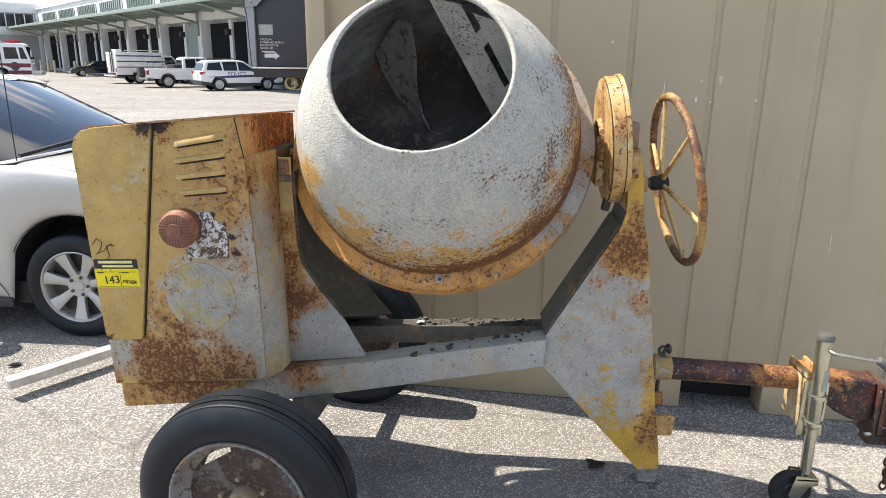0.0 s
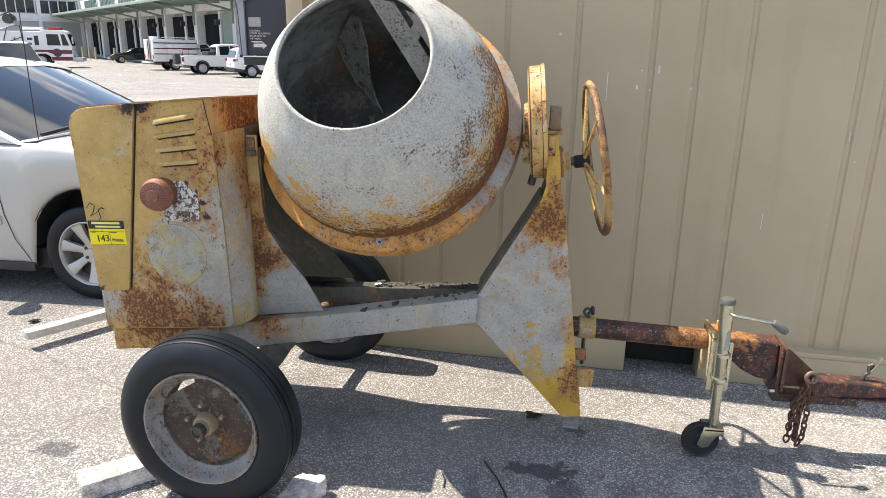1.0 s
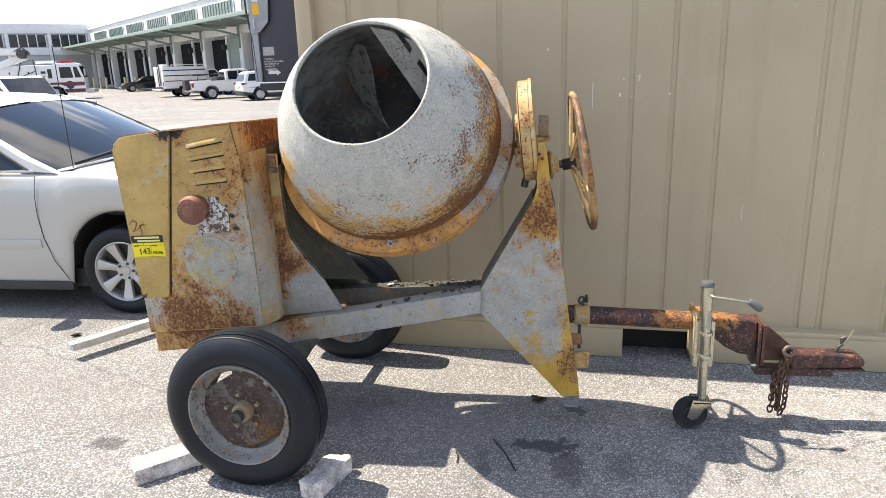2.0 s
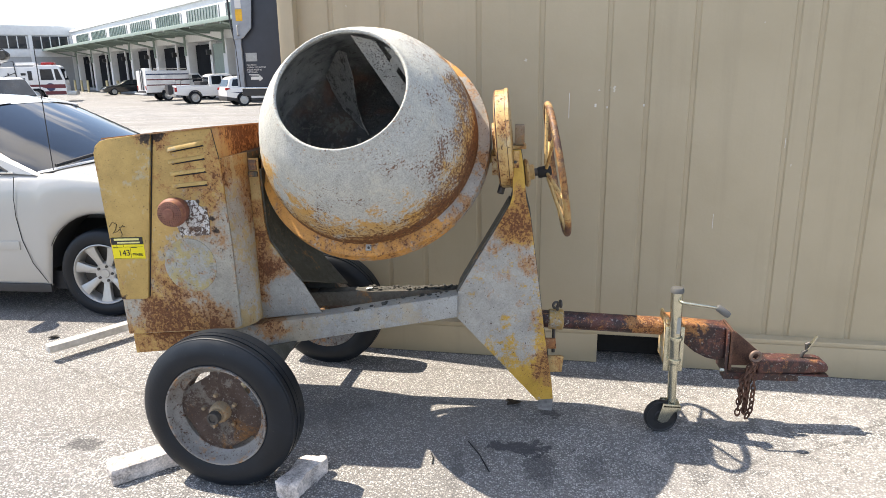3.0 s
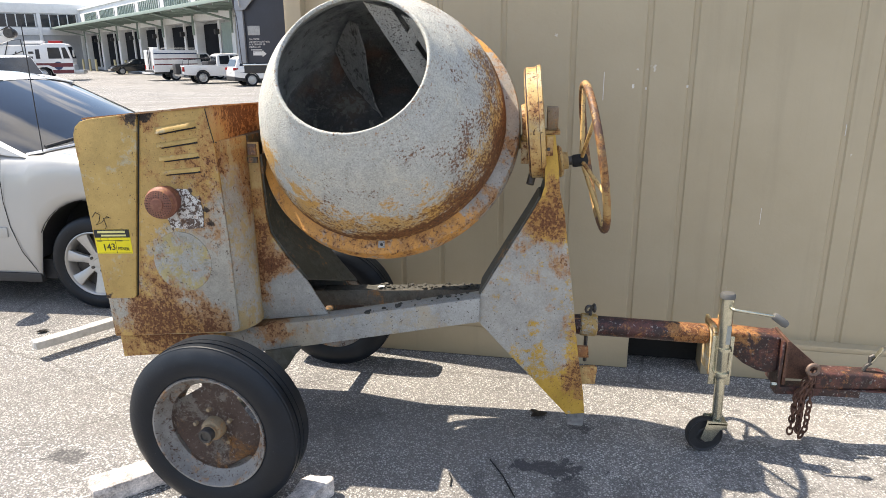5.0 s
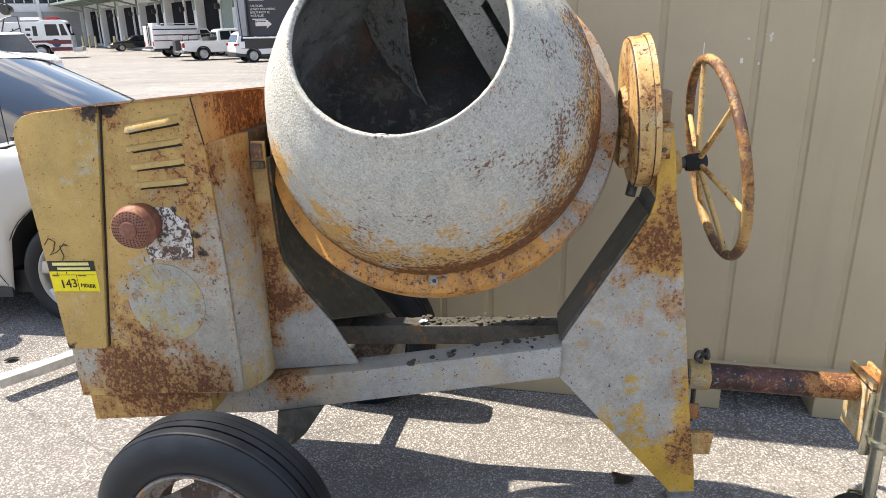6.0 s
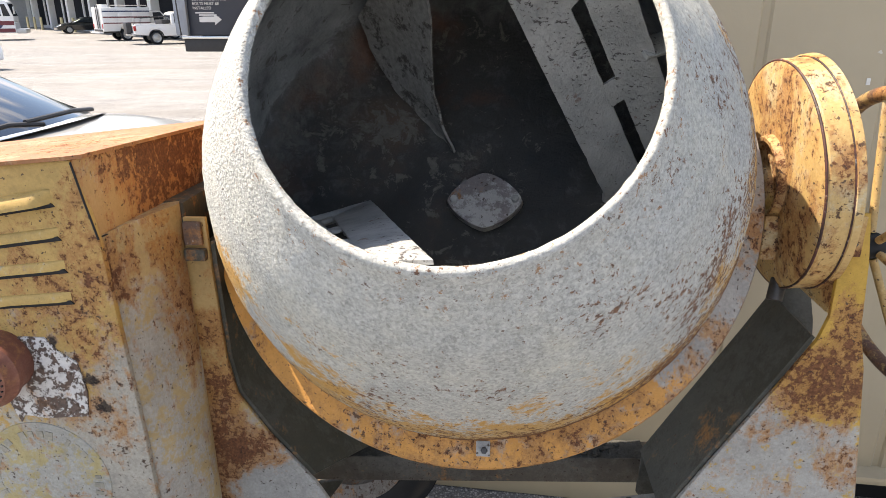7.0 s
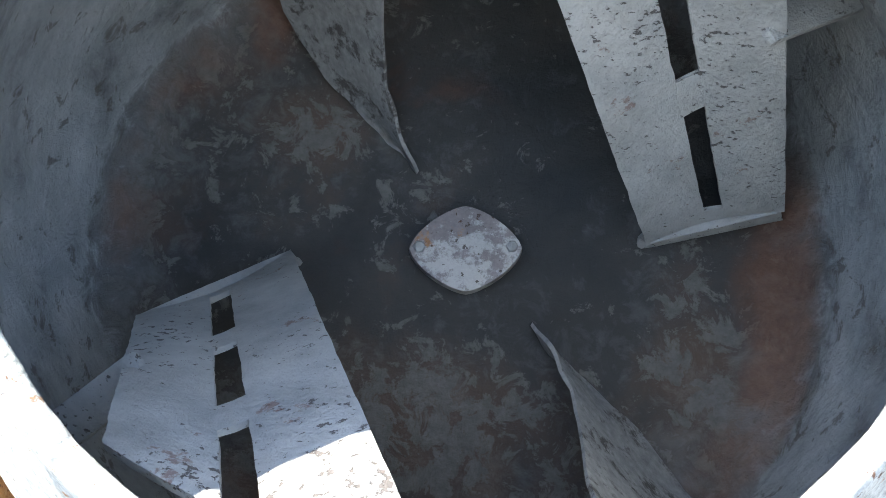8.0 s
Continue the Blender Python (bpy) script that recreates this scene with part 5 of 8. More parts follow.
part("flange", rod((0.716, 2.63, 1.165), (0.735, 2.632, 1.167), 0.062, seg=28), YELLOW_TRIM, mixer)
# hand wheel
HWC = Vector((0.858, 2.637, 1.180))
HAX = Vector((0.59, 0.02, 0.10)).normalized()
HW = frame_of(HAX, HWC)
hub_c = HWC - HAX * 0.055
hand_wheel = part("hand_wheel", torus(HW, 0.285, 0.0145, 72, 12), WHEEL_RIM_RUST, mixer, "rusty yellow steel hand wheel with round spokes")
part("hub", lathe([(0.0, -0.03), (0.022, -0.03), (0.025, -0.02), (0.025, 0.02), (0.018, 0.030), (0.0, 0.032)], frame_of(HAX, hub_c), 20), BLACK, hand_wheel, "dark greasy hub")
for k in range(6):
    a = 2 * math.pi * k / 6 + 0.35
    tip = HW @ Vector((0.283 * math.cos(a), 0.283 * math.sin(a), 0))
    root = frame_of(HAX, hub_c) @ Vector((0.026 * math.cos(a), 0.026 * math.sin(a), 0.01))
    part("spoke", rod(root, tip, 0.0078, seg=10), YELLOW_TRIM, hand_wheel)
part("shaft", rod((0.71, 2.635, 1.165), hub_c, 0.017), CHROME_DARK, hand_wheel)
part("collar", rod((0.735, 2.635, 1.167), (0.760, 2.635, 1.170), 0.034, seg=20), YELLOW_TRIM, hand_wheel)

# ---- axle and road wheels ----
def road_wheel(cx, cy, cz, out, toe=0.0):
    """Ribbed tyre on a rusty pressed-steel wheel with four slots; out is the side that shows (-1 or 1 along y)."""
    W = Matrix.Translation((cx, cy, cz)) @ Matrix.Rotation(radians(toe), 4, "Z") @ Matrix.Rotation(radians(90 if out < 0 else -90), 4, "X")
    prof = [(0.212, 0.062), (0.219, 0.074), (0.232, 0.081), (0.255, 0.085), (0.270, 0.0845), (0.285, 0.082), (0.303, 0.075), (0.316, 0.066), (0.3225, 0.0600), (0.3205, 0.0585), (0.3205, 0.0560), (0.3245, 0.0545)]
    ribs_ = []
    for k in range(4):
        z = 0.051 - 0.0275 * k
        r = 0.327 + (0.0025 if k in (1, 2) else 0)
        ribs_ += [(r, z), (r, z - 0.0235), (r - 0.005, z - 0.0242), (r - 0.005, z - 0.0268)]
    prof = prof + ribs_[:-2] + [(r, -z) for r, z in prof[::-1]]
    W = W @ Matrix.Diagonal((0.975, 0.975, 0.94, 1))
    wheel = part("road_wheel", lathe(prof, W, 96), TYRE, mixer, "ribbed trailer tyre on a rusty pressed-steel wheel", sharp=28)
    rim = [(0.211, 0.060), (0.219, 0.072), (0.217, 0.080), (0.211, 0.080), (0.205, 0.070), (0.201, 0.055), (0.194, 0.042), (0.184, 0.031), (0.174, 0.024), (0.171, -0.05), (0.205, -0.075), (0.216, -0.078)]
    part("rim", lathe(rim, W, 72), RIM_PAINT, wheel, "flaking grey rim")
    # disc with four curved slots: rings and bridges
    b = bmesh.new()
    seg = 96
    rad = [(0.0, 0.022), (0.05, 0.022), (0.065, 0.024), (0.108, 0.030), (0.134, 0.038), (0.162, 0.028), (0.1740, 0.025)]

    def slot_dip(k, i):
        """The disc's edge curves inwards at each of four long slots."""
        u = (i % 24 - 3) / 11
        return 0.010 * math.sin(math.pi * u) if k == 5 and 0 < u < 1 else 0.0

    ringv = []
    for k, (r, z) in enumerate(rad):
        ringv.append([b.verts.new(((r - slot_dip(k, i)) * math.cos(2 * math.pi * i / seg), (r - slot_dip(k, i)) * math.sin(2 * math.pi * i / seg), z)) for i in range(seg)] if r else [b.verts.new((0, 0, z))])
    for i in range(seg):
        j = (i + 1) % seg
        b.faces.new((ringv[0][0], ringv[1][i], ringv[1][j]))
        for k in range(1, len(rad) - 1):
            if k == 5 and 3 <= i % 24 < 14:
                continue
            b.faces.new((ringv[k][i], ringv[k + 1][i], ringv[k + 1][j], ringv[k][j]))
    bmesh.ops.solidify(b, geom=b.faces[:], thickness=0.006)
    b.transform(W)
    part("wheel_disc", b, RUST_WHEEL, wheel, "rusty slotted wheel disc", sharp=45)
    part("hub_cap", lathe([(0.043, 0.020), (0.041, 0.050), (0.036, 0.058), (0.029, 0.060), (0.028, 0.072), (0.0, 0.072)], W, 28), HUB_RUST, wheel, "rusty hub")
    part("spindle_end", lathe([(0.026, 0.0715), (0.026, 0.096), (0.024, 0.100), (0.017, 0.100), (0.015, 0.094), (0.0, 0.092)], W, 28), CHROME_DARK, wheel, "dark greasy spindle end")
    for k in range(5):
        a = 2 * math.pi * k / 5 + 0.5
        part("lug_nut", lathe([(0, 0.028), (0.007, 0.028), (0.009, 0.024), (0.009, 0.006)], W @ Matrix.Translation((0.073 * math.cos(a), 0.073 * math.sin(a), 0.014)), 6), HUB_RUST, wheel)
    return wheel


road_wheel(-0.466, 1.972, 0.318, -1, -4.6)
road_wheel(-0.372, 3.17, 0.318, 1, -4.6)
part("axle", rod((-0.461, 2.03, 0.318), (-0.377, 3.11, 0.318), 0.028), DARK_STEEL, mixer)
for y in (2.40, 2.80):
    part("axle_bracket", prism([(-0.455, 0.40), (-0.30, 0.43), (-0.365, 0.33), (-0.41, 0.283), (-0.47, 0.283)], y, y + 0.012, 0.002), DARK_STEEL, mixer)

# ---- tow bar, coupler, jack and chains ----
tow = part("tow_bar", rod((0.80, 2.615, 0.490), (1.35, 2.62, 0.466), 0.041, seg=28), RUST, mixer, "rust-red round tow bar")
part("sleeve", rod((0.835, 2.615, 0.489), (0.905, 2.616, 0.486), 0.047, seg=28), YELLOW, tow)
for k in range(2):
    part("wing_screw", torus(pose(0.868 + 0.022 * k, 2.606, 0.560 + 0.006 * k, 90, 0, 30 + 70 * k), 0.014, 0.006, 16, 8), CHROME_DARK, tow)
part("screw_stem", rod((0.876, 2.61, 0.53), (0.876, 2.61, 0.556), 0.007, seg=8), CHROME_DARK, tow)
part("drop_pin", rod((0.862, 2.6, 0.33), (0.862, 2.6, 0.45), 0.008, seg=8), CHROME_DARK, tow)
# jack bracket
bracket = part("jack_bracket", box(1.352, 1.364, 2.53, 2.68, 0.315, 0.530, 0.003), BRACKET, tow, "yellow jack bracket with rusty edges")
part("bracket_top", box(1.352, 1.412, 2.53, 2.68, 0.500, 0.512, 0.003), RUST_TOP, bracket)
part("bracket_side", box(1.400, 1.412, 2.53, 2.68, 0.325, 0.530, 0.003), BRACKET, bracket)
part("mount_plate", box(1.345, 1.428, 2.518, 2.529, 0.290, 0.500, 0.002), ZINC, bracket)
# jack
jack = part("jack_tube", lathe([(0.0, 0.0), (0.0235, 0.0), (0.0255, 0.004), (0.0255, 0.335), (0.0, 0.335)], frame_of((-0.008, 0.0, 0.34), (1.386, 2.503, 0.335)), 28), ZINC, mixer, "zinc-plated tongue jack with a crank handle")
part("jack_cap", lathe([(0.0, 0.0), (0.0285, 0.0), (0.0285, 0.012), (0.024, 0.020), (0.0, 0.022)], frame_of((-0.008, 0, 0.34), (1.379, 2.503, 0.668)), 28), plain("grey_cap", (0.13, 0.13, 0.125), 0.5, 0.3), jack)
part("inner_tube", lathe([(0.0, 0.0), (0.0195, 0.0), (0.0195, 0.21), (0.0, 0.21)], frame_of((-0.008, 0.0, 0.34), (1.390, 2.504, 0.135)), 28), ZINC, jack)
for z in (0.345, 0.45):
    part("collar", lathe([(0.0255, 0), (0.030, 0.001), (0.030, 0.013), (0.0255, 0.014)], frame_of((-0.008, 0, 0.34), (1.386, 2.503, z)), 28), ZINC, jack)
part("jack_label", box(1.382, 1.398, 2.4755, 2.478, 0.485, 0.56), plain("printed_label", (0.35, 0.36, 0.33), 0.5), jack)
part("crank", pipe([(1.384, 2.49, 0.636), (1.39, 2.462, 0.636), (1.40, 2.455, 0.636), (1.53, 2.452, 0.62), (1.548, 2.452, 0.612)], 0.0065, 10), ZINC, jack)
part("crank_grip", lathe([(0, 0), (0.012, 0), (0.015, 0.006), (0.016, 0.05), (0.012, 0.062), (0, 0.062)], frame_of((0.05, -0.004, -0.036), (1.535, 2.453, 0.622)), 16), plain("grey_grip", (0.12, 0.12, 0.115), 0.6), jack)
part("caster_fork", prism([(1.348, 0.150), (1.426, 0.145), (1.426, 0.118), (1.398, 0.110), (1.372, 0.062), (1.347, 0.055), (1.328, 0.070), (1.338, 0.11)], 2.472, 2.478, 0.001), ZINC, jack)
part("caster_fork", prism([(1.348, 0.150), (1.426, 0.145), (1.426, 0.118), (1.398, 0.110), (1.372, 0.062), (1.347, 0.055), (1.328, 0.070), (1.338, 0.11)], 2.536, 2.542, 0.001), ZINC, jack)
part("caster_plate", box(1.350, 1.426, 2.472, 2.542, 0.132, 0.142, 0.002), ZINC, jack)
part("caster_wheel", lathe([(0.0, -0.02), (0.03, -0.02), (0.034, -0.014), (0.064, -0.014), (0.070, -0.019), (0.075, -0.008), (0.075, 0.008), (0.070, 0.019), (0.064, 0.014), (0.034, 0.014), (0.03, 0.02), (0.0, 0.02)], pose(1.347, 2.507, 0.0755, 90, 0, 8), 48), BLACK_RUBBER, jack, "black plastic jack wheel")
# reducer, plates and coupler
part("reducer", prism([(1.412, 0.500), (1.62, 0.484), (1.625, 0.335), (1.59, 0.322), (1.545, 0.332), (1.49, 0.360), (1.445, 0.398), (1.412, 0.430)], 2.575, 2.665, 0.012, 3), RUST, tow, "rust-red welded reducer")
part("end_plate", box(1.622, 1.632, 2.55, 2.69, 0.262, 0.475, 0.002), RUST, tow)
part("end_plate", box(1.636, 1.648, 2.545, 2.695, 0.290, 0.478, 0.002), CHAIN_RUST, tow)
part("plate_bolt", rod((1.602, 2.562, 0.285), (1.626, 2.562, 0.285), 0.010, seg=6), ZINC, tow)
part("gusset", prism([(1.648, 0.462), (1.68, 0.445), (1.80, 0.342), (1.80, 0.29), (1.648, 0.29)], 2.605, 2.625, 0.002), CHAIN_RUST, tow)
coupler = part("coupler", prism([(1.77, 0.338), (1.95, 0.336), (2.035, 0.336), (2.062, 0.325), (2.075, 0.305), (2.072, 0.282), (1.98, 0.270), (1.77, 0.262)], 2.575, 2.655, 0.012, 3), RUST, tow, "rust-red ball coupler")
part("coupler_bar", box(1.63, 1.955, 2.585, 2.645, 0.228, 0.262, 0.003), RUST, coupler)
part("coupler_lip", box(1.88, 2.075, 2.57, 2.66, 0.262, 0.269, 0.002), RUST, coupler)
for x in (1.83, 1.98):
    part("rivet", rod((x, 2.577, 0.305), (x, 2.571, 0.305), 0.006, seg=8), CHROME_DARK, coupler)
part("latch", pipe([(1.965, 2.612, 0.338), (1.972, 2.612, 0.36), (1.985, 2.612, 0.37), (1.982, 2.612, 0.40), (1.995, 2.612, 0.405)], 0.008, 8), CHROME_DARK, coupler)
part("latch_lever", box(-0.009, 0.009, -0.002, 0.002, 0, 0.075, 0.001, m=frame_of((0.035, 0, 0.06), (1.985, 2.612, 0.375))), ZINC, coupler)
# chains: links hung in three strands from a hook
part("hook", torus(pose(1.752, 2.56, 0.355, 90, 0, 10), 0.022, 0.008, 28, 10), plain("dull_hook_steel", (0.21, 0.15, 0.12), 0.55, 0.5), coupler)


def chain_strand(path, parent):
    pts = [Vector(p) for p in path]
    step = 0.027
    # walk along the line
    d, k, seg_i = 0.0, 0, 0
    pos = pts[0].copy()
    while seg_i < len(pts) - 1:
        a, c = pts[seg_i], pts[seg_i + 1]
        t = (c - a).normalized()
        q = a + t * d
        turn = frame_of(t, q) @ Matrix.Rotation(radians(90 * (k % 2) + 20), 4, "Z") @ Matrix.Rotation(radians(90), 4, "X") @ Matrix.Diagonal((0.78, 1.28, 1, 1))
        part("chain_link", torus(turn, 0.0130, 0.0045, 14, 6), CHAIN_RUST, parent)
        k += 1
        d += step
        if d > (c - a).length:
            d -= (c - a).length
            seg_i += 1


chains = part("safety_chain", torus(pose(1.745, 2.56, 0.322, 90, 0, 60), 0.0135, 0.0042, 14, 6), CHAIN_RUST, coupler, "rusty hanging safety chains")
chain_strand([(1.742, 2.555, 0.315), (1.70, 2.55, 0.24), (1.695, 2.55, 0.075)], chains)
chain_strand([(1.748, 2.555, 0.31), (1.722, 2.545, 0.235), (1.718, 2.54, 0.09)], chains)
chain_strand([(1.752, 2.555, 0.315), (1.752, 2.545, 0.22), (1.748, 2.54, 0.105)], chains)
chain_strand([(1.745, 2.575, 0.32), (1.71, 2.575, 0.23), (1.708, 2.57, 0.12)], chains)
chain_strand([(1.756, 2.575, 0.31), (1.738, 2.575, 0.22), (1.733, 2.57, 0.07)], chains)
chain_strand([(1.718, 2.54, 0.09), (1.735, 2.54, 0.072), (1.748, 2.54, 0.105)], chains)

# ---- blocks and board on the ground ----
def rough_block(name, cx, cy, lx, ly, lz, yaw, mat, label, category, group="", lift=0.0):
    bm = box(-lx / 2, lx / 2, -ly / 2, ly / 2, 0, lz, 0.008, 2)
    bmesh.ops.subdivide_edges(bm, edges=[e for e in bm.edges if e.calc_length() > 0.05], cuts=11, use_grid_fill=True)
    for v in bm.verts:
        p = v.co + Vector((cx, cy, 0))
        end = 1.0 + 1.2 * max(0.0, abs(v.co.x) / (lx / 2) - 0.8) / 0.2
        k = noise.noise_vector(p * 14) * min(0.009, lz * 0.12) + noise.noise_vector(p * 52) * min(0.0045, lz * 0.06) * end
        v.co += Vector((k.x, k.y, k.z * 0.6 if v.co.z > 0.02 else 0))
    ob = single(name, bm, mat, label, category, group, sharp=50)
    ob.matrix_world = pose(cx, cy, lift, 0, 0, yaw)
    return ob


def waisted_block(name, cx, cy, lz, outline, mat, label, category, group=""):
    """A broken concrete piece that narrows in its middle."""
    bm = bmesh.new()
    lo = [bm.verts.new((x, y, 0)) for x, y in outline]
    hi = [bm.verts.new((x, y, lz)) for x, y in outline]
    bm.faces.new(lo[::-1])
    bm.faces.new(hi)
    for i in range(len(lo)):
        j = (i + 1) % len(lo)
        bm.faces.new((lo[i], lo[j], hi[j], hi[i]))
    bmesh.ops.bevel(bm, geom=bm.edges[:], offset=0.006, segments=2, affect="EDGES", profile=0.5)
    bmesh.ops.triangulate(bm, faces=bm.faces[:])
    for _ in range(3):
        bmesh.ops.subdivide_edges(bm, edges=[e for e in bm.edges if e.calc_length() > 0.014], cuts=1, use_grid_fill=True)
        bmesh.ops.triangulate(bm, faces=bm.faces[:])
    for v in bm.verts:
        p = v.co + Vector((cx, cy, 0))
        k = noise.noise_vector(p * 22) * 0.008 + noise.noise_vector(p * 70) * 0.004
        v.co += Vector((k.x, k.y, k.z * 0.6 if v.co.z > 0.02 else 0))
    ob = single(name, bm, mat, label, category, group, sharp=60)
    ob.matrix_world = pose(cx, cy, 0, 0, 0, 0)
    return ob


rough_block("wheel_chock", -0.86, 1.99, 0.26, 0.11, 0.072, 42, CONCRETE_WHITE, "chipped white concrete block chocking the trailer tyre", "wheel chock", "chocks at the tyre")
waisted_block("wheel_chock", -0.155, 1.945, 0.072, [(-0.083, -0.083), (-0.030, -0.113), (0.013, -0.095), (0.020, -0.045), (0.033, 0.030), (0.077, 0.090), (0.070, 0.115), (-0.015, 0.110), (-0.041, 0.075), (-0.060, -0.015)], CONCRETE_WHITE, "white painted concrete block wedged against the tyre", "wheel chock", "chocks at the tyre")
rough_block("timber_block", -1.56, 3.66, 0.10, 0.10, 0.060, 50, WOOD_GREY, "short grey timber block under the board", "timber block")
rough_block("board", -1.75, 3.39, 0.95, 0.068, 0.046, 56, WOOD_GREY, "pale weathered timber board raised a little off the asphalt", "board", lift=0.056)


def stick(a, b, r):
    a, b = Vector(a), Vector(b)
    mid = a.lerp(b, 0.5) + Vector((0.006, 0.004, 0.002))
    bm = pipe([a - a, mid - a, b - a], r, 6)
    single("stick", bm, BLACK, "thin dark stick lying on the asphalt", "stick").location = a


def dry_leaf(x, y, size, yaw, mat, label):
    """A curled leaf: a pointed sheet with a fold along its middle."""
    bm = bmesh.new()
    rows = []
    for i in range(7):
        f = i / 6
        w = size * 0.32 * math.sin(math.pi * min(1.0, f * 0.94 + 0.03))
        z = 0.003 + size * 0.25 * (f - 0.5) ** 2
        rows.append([bm.verts.new((size * (f - 0.5), -w, z + w * 0.5)), bm.verts.new((size * (f - 0.5), 0, z)), bm.verts.new((size * (f - 0.5), w, z + w * 0.35))])
    for p, q in zip(rows, rows[1:]):
        for k in range(2):
            bm.faces.new((p[k], p[k + 1], q[k + 1], q[k]))
    bmesh.ops.solidify(bm, geom=bm.faces[:], thickness=0.0012)
    ob = single("dry_leaf", bm, mat, label, "leaf", "fallen leaves")
    ob.matrix_world = pose(x, y, 0.001, 0, 0, yaw)


LEAF = plain("dry_brown_leaf", (0.10, 0.075, 0.05), 0.8, 0, 0.3, 60, 0.3)
LEAF_BLACK = plain("dark_rotted_leaf", (0.022, 0.02, 0.019), 0.8, 0, 0.3, 60, 0.3)
stick((0.485, 2.324, 0.006), (0.587, 2.099, 0.005), 0.0032)
stick((0.33, 2.22, 0.004), (0.345, 2.14, 0.004), 0.003)
dry_leaf(0.684, 2.694, 0.085, 30, LEAF, "curled brown leaf beside the mixer's foot")
dry_leaf(0.665, 2.72, 0.055, -50, LEAF, "small curled brown leaf")
dry_leaf(-2.232, 3.333, 0.07, 40, LEAF_BLACK, "black rotted leaf on bright asphalt")

# ---- vehicles ----
def car_glass(name, tint, gloss=0.4):
    m, n, l, b = material(name)
    v = coords(n, l)
    l.new(ramp(n, l, noise_tex(n, l, v, 2.0, 3), [(0.4, tint), (0.6, tuple(c * 1.5 for c in tint))]), b.inputs["Base Color"])
    b.inputs["Roughness"].default_value = 0.03
    b.inputs["Specular IOR Level"].default_value = gloss
    return m


GLASS_DARK = car_glass("dark_car_glass", (0.012, 0.016, 0.021))
GLASS_SCREEN = car_glass("tinted_windscreen_glass", (0.006, 0.010, 0.018), 0.5)


def pearl():
    m, n, l, b = material("silver_white_car_paint")
    v = coords(n, l)
    flake = noise_tex(n, l, v, 900, 2)
    dust = noise_tex(n, l, v, 3, 6)
    col = mix(n, l, calc(n, l, "MULTIPLY", dust, 0.30), (0.44, 0.44, 0.425), (0.37, 0.36, 0.335))
    l.new(col, b.inputs["Base Color"])
    b.inputs["Metallic"].default_value = 0.25
    b.inputs["Roughness"].default_value = 0.34
    b.inputs["Coat Weight"].default_value = 0.9
    b.inputs["Coat Roughness"].default_value = 0.05
    bump(n, l, flake, 0.02, 0.001, b)
    return m


CAR_PAINT = pearl()
ALLOY = plain("silver_alloy", (0.46, 0.46, 0.45), 0.38, 0.6, 0.06, 20, 0.03)
SEAM = plain("panel_gap", (0.02, 0.02, 0.02), 0.8, 0, 0.1, 20, 0)
CHROME = plain("bright_chrome", (0.7, 0.7, 0.7), 0.12, 1.0, 0.03, 20, 0)


def grid_bm(rows):
    b = bmesh.new()
    vs = [[b.verts.new(p) for p in row] for row in rows]
    for r, s in zip(vs, vs[1:]):
        for j in range(len(r) - 1):
            b.faces.new((r[j], r[j + 1], s[j + 1], s[j]))
    return b


def lerp_table(table, x):
    for (x0, v0), (x1, v1) in zip(table, table[1:]):
        if x0 <= x <= x1:
            k = (x - x0) / (x1 - x0)
            k = k * k * (3 - 2 * k) * 0.5 + k * 0.5
            return v0 + (v1 - v0) * k
    return table[0][1] if x < table[0][0] else table[-1][1]


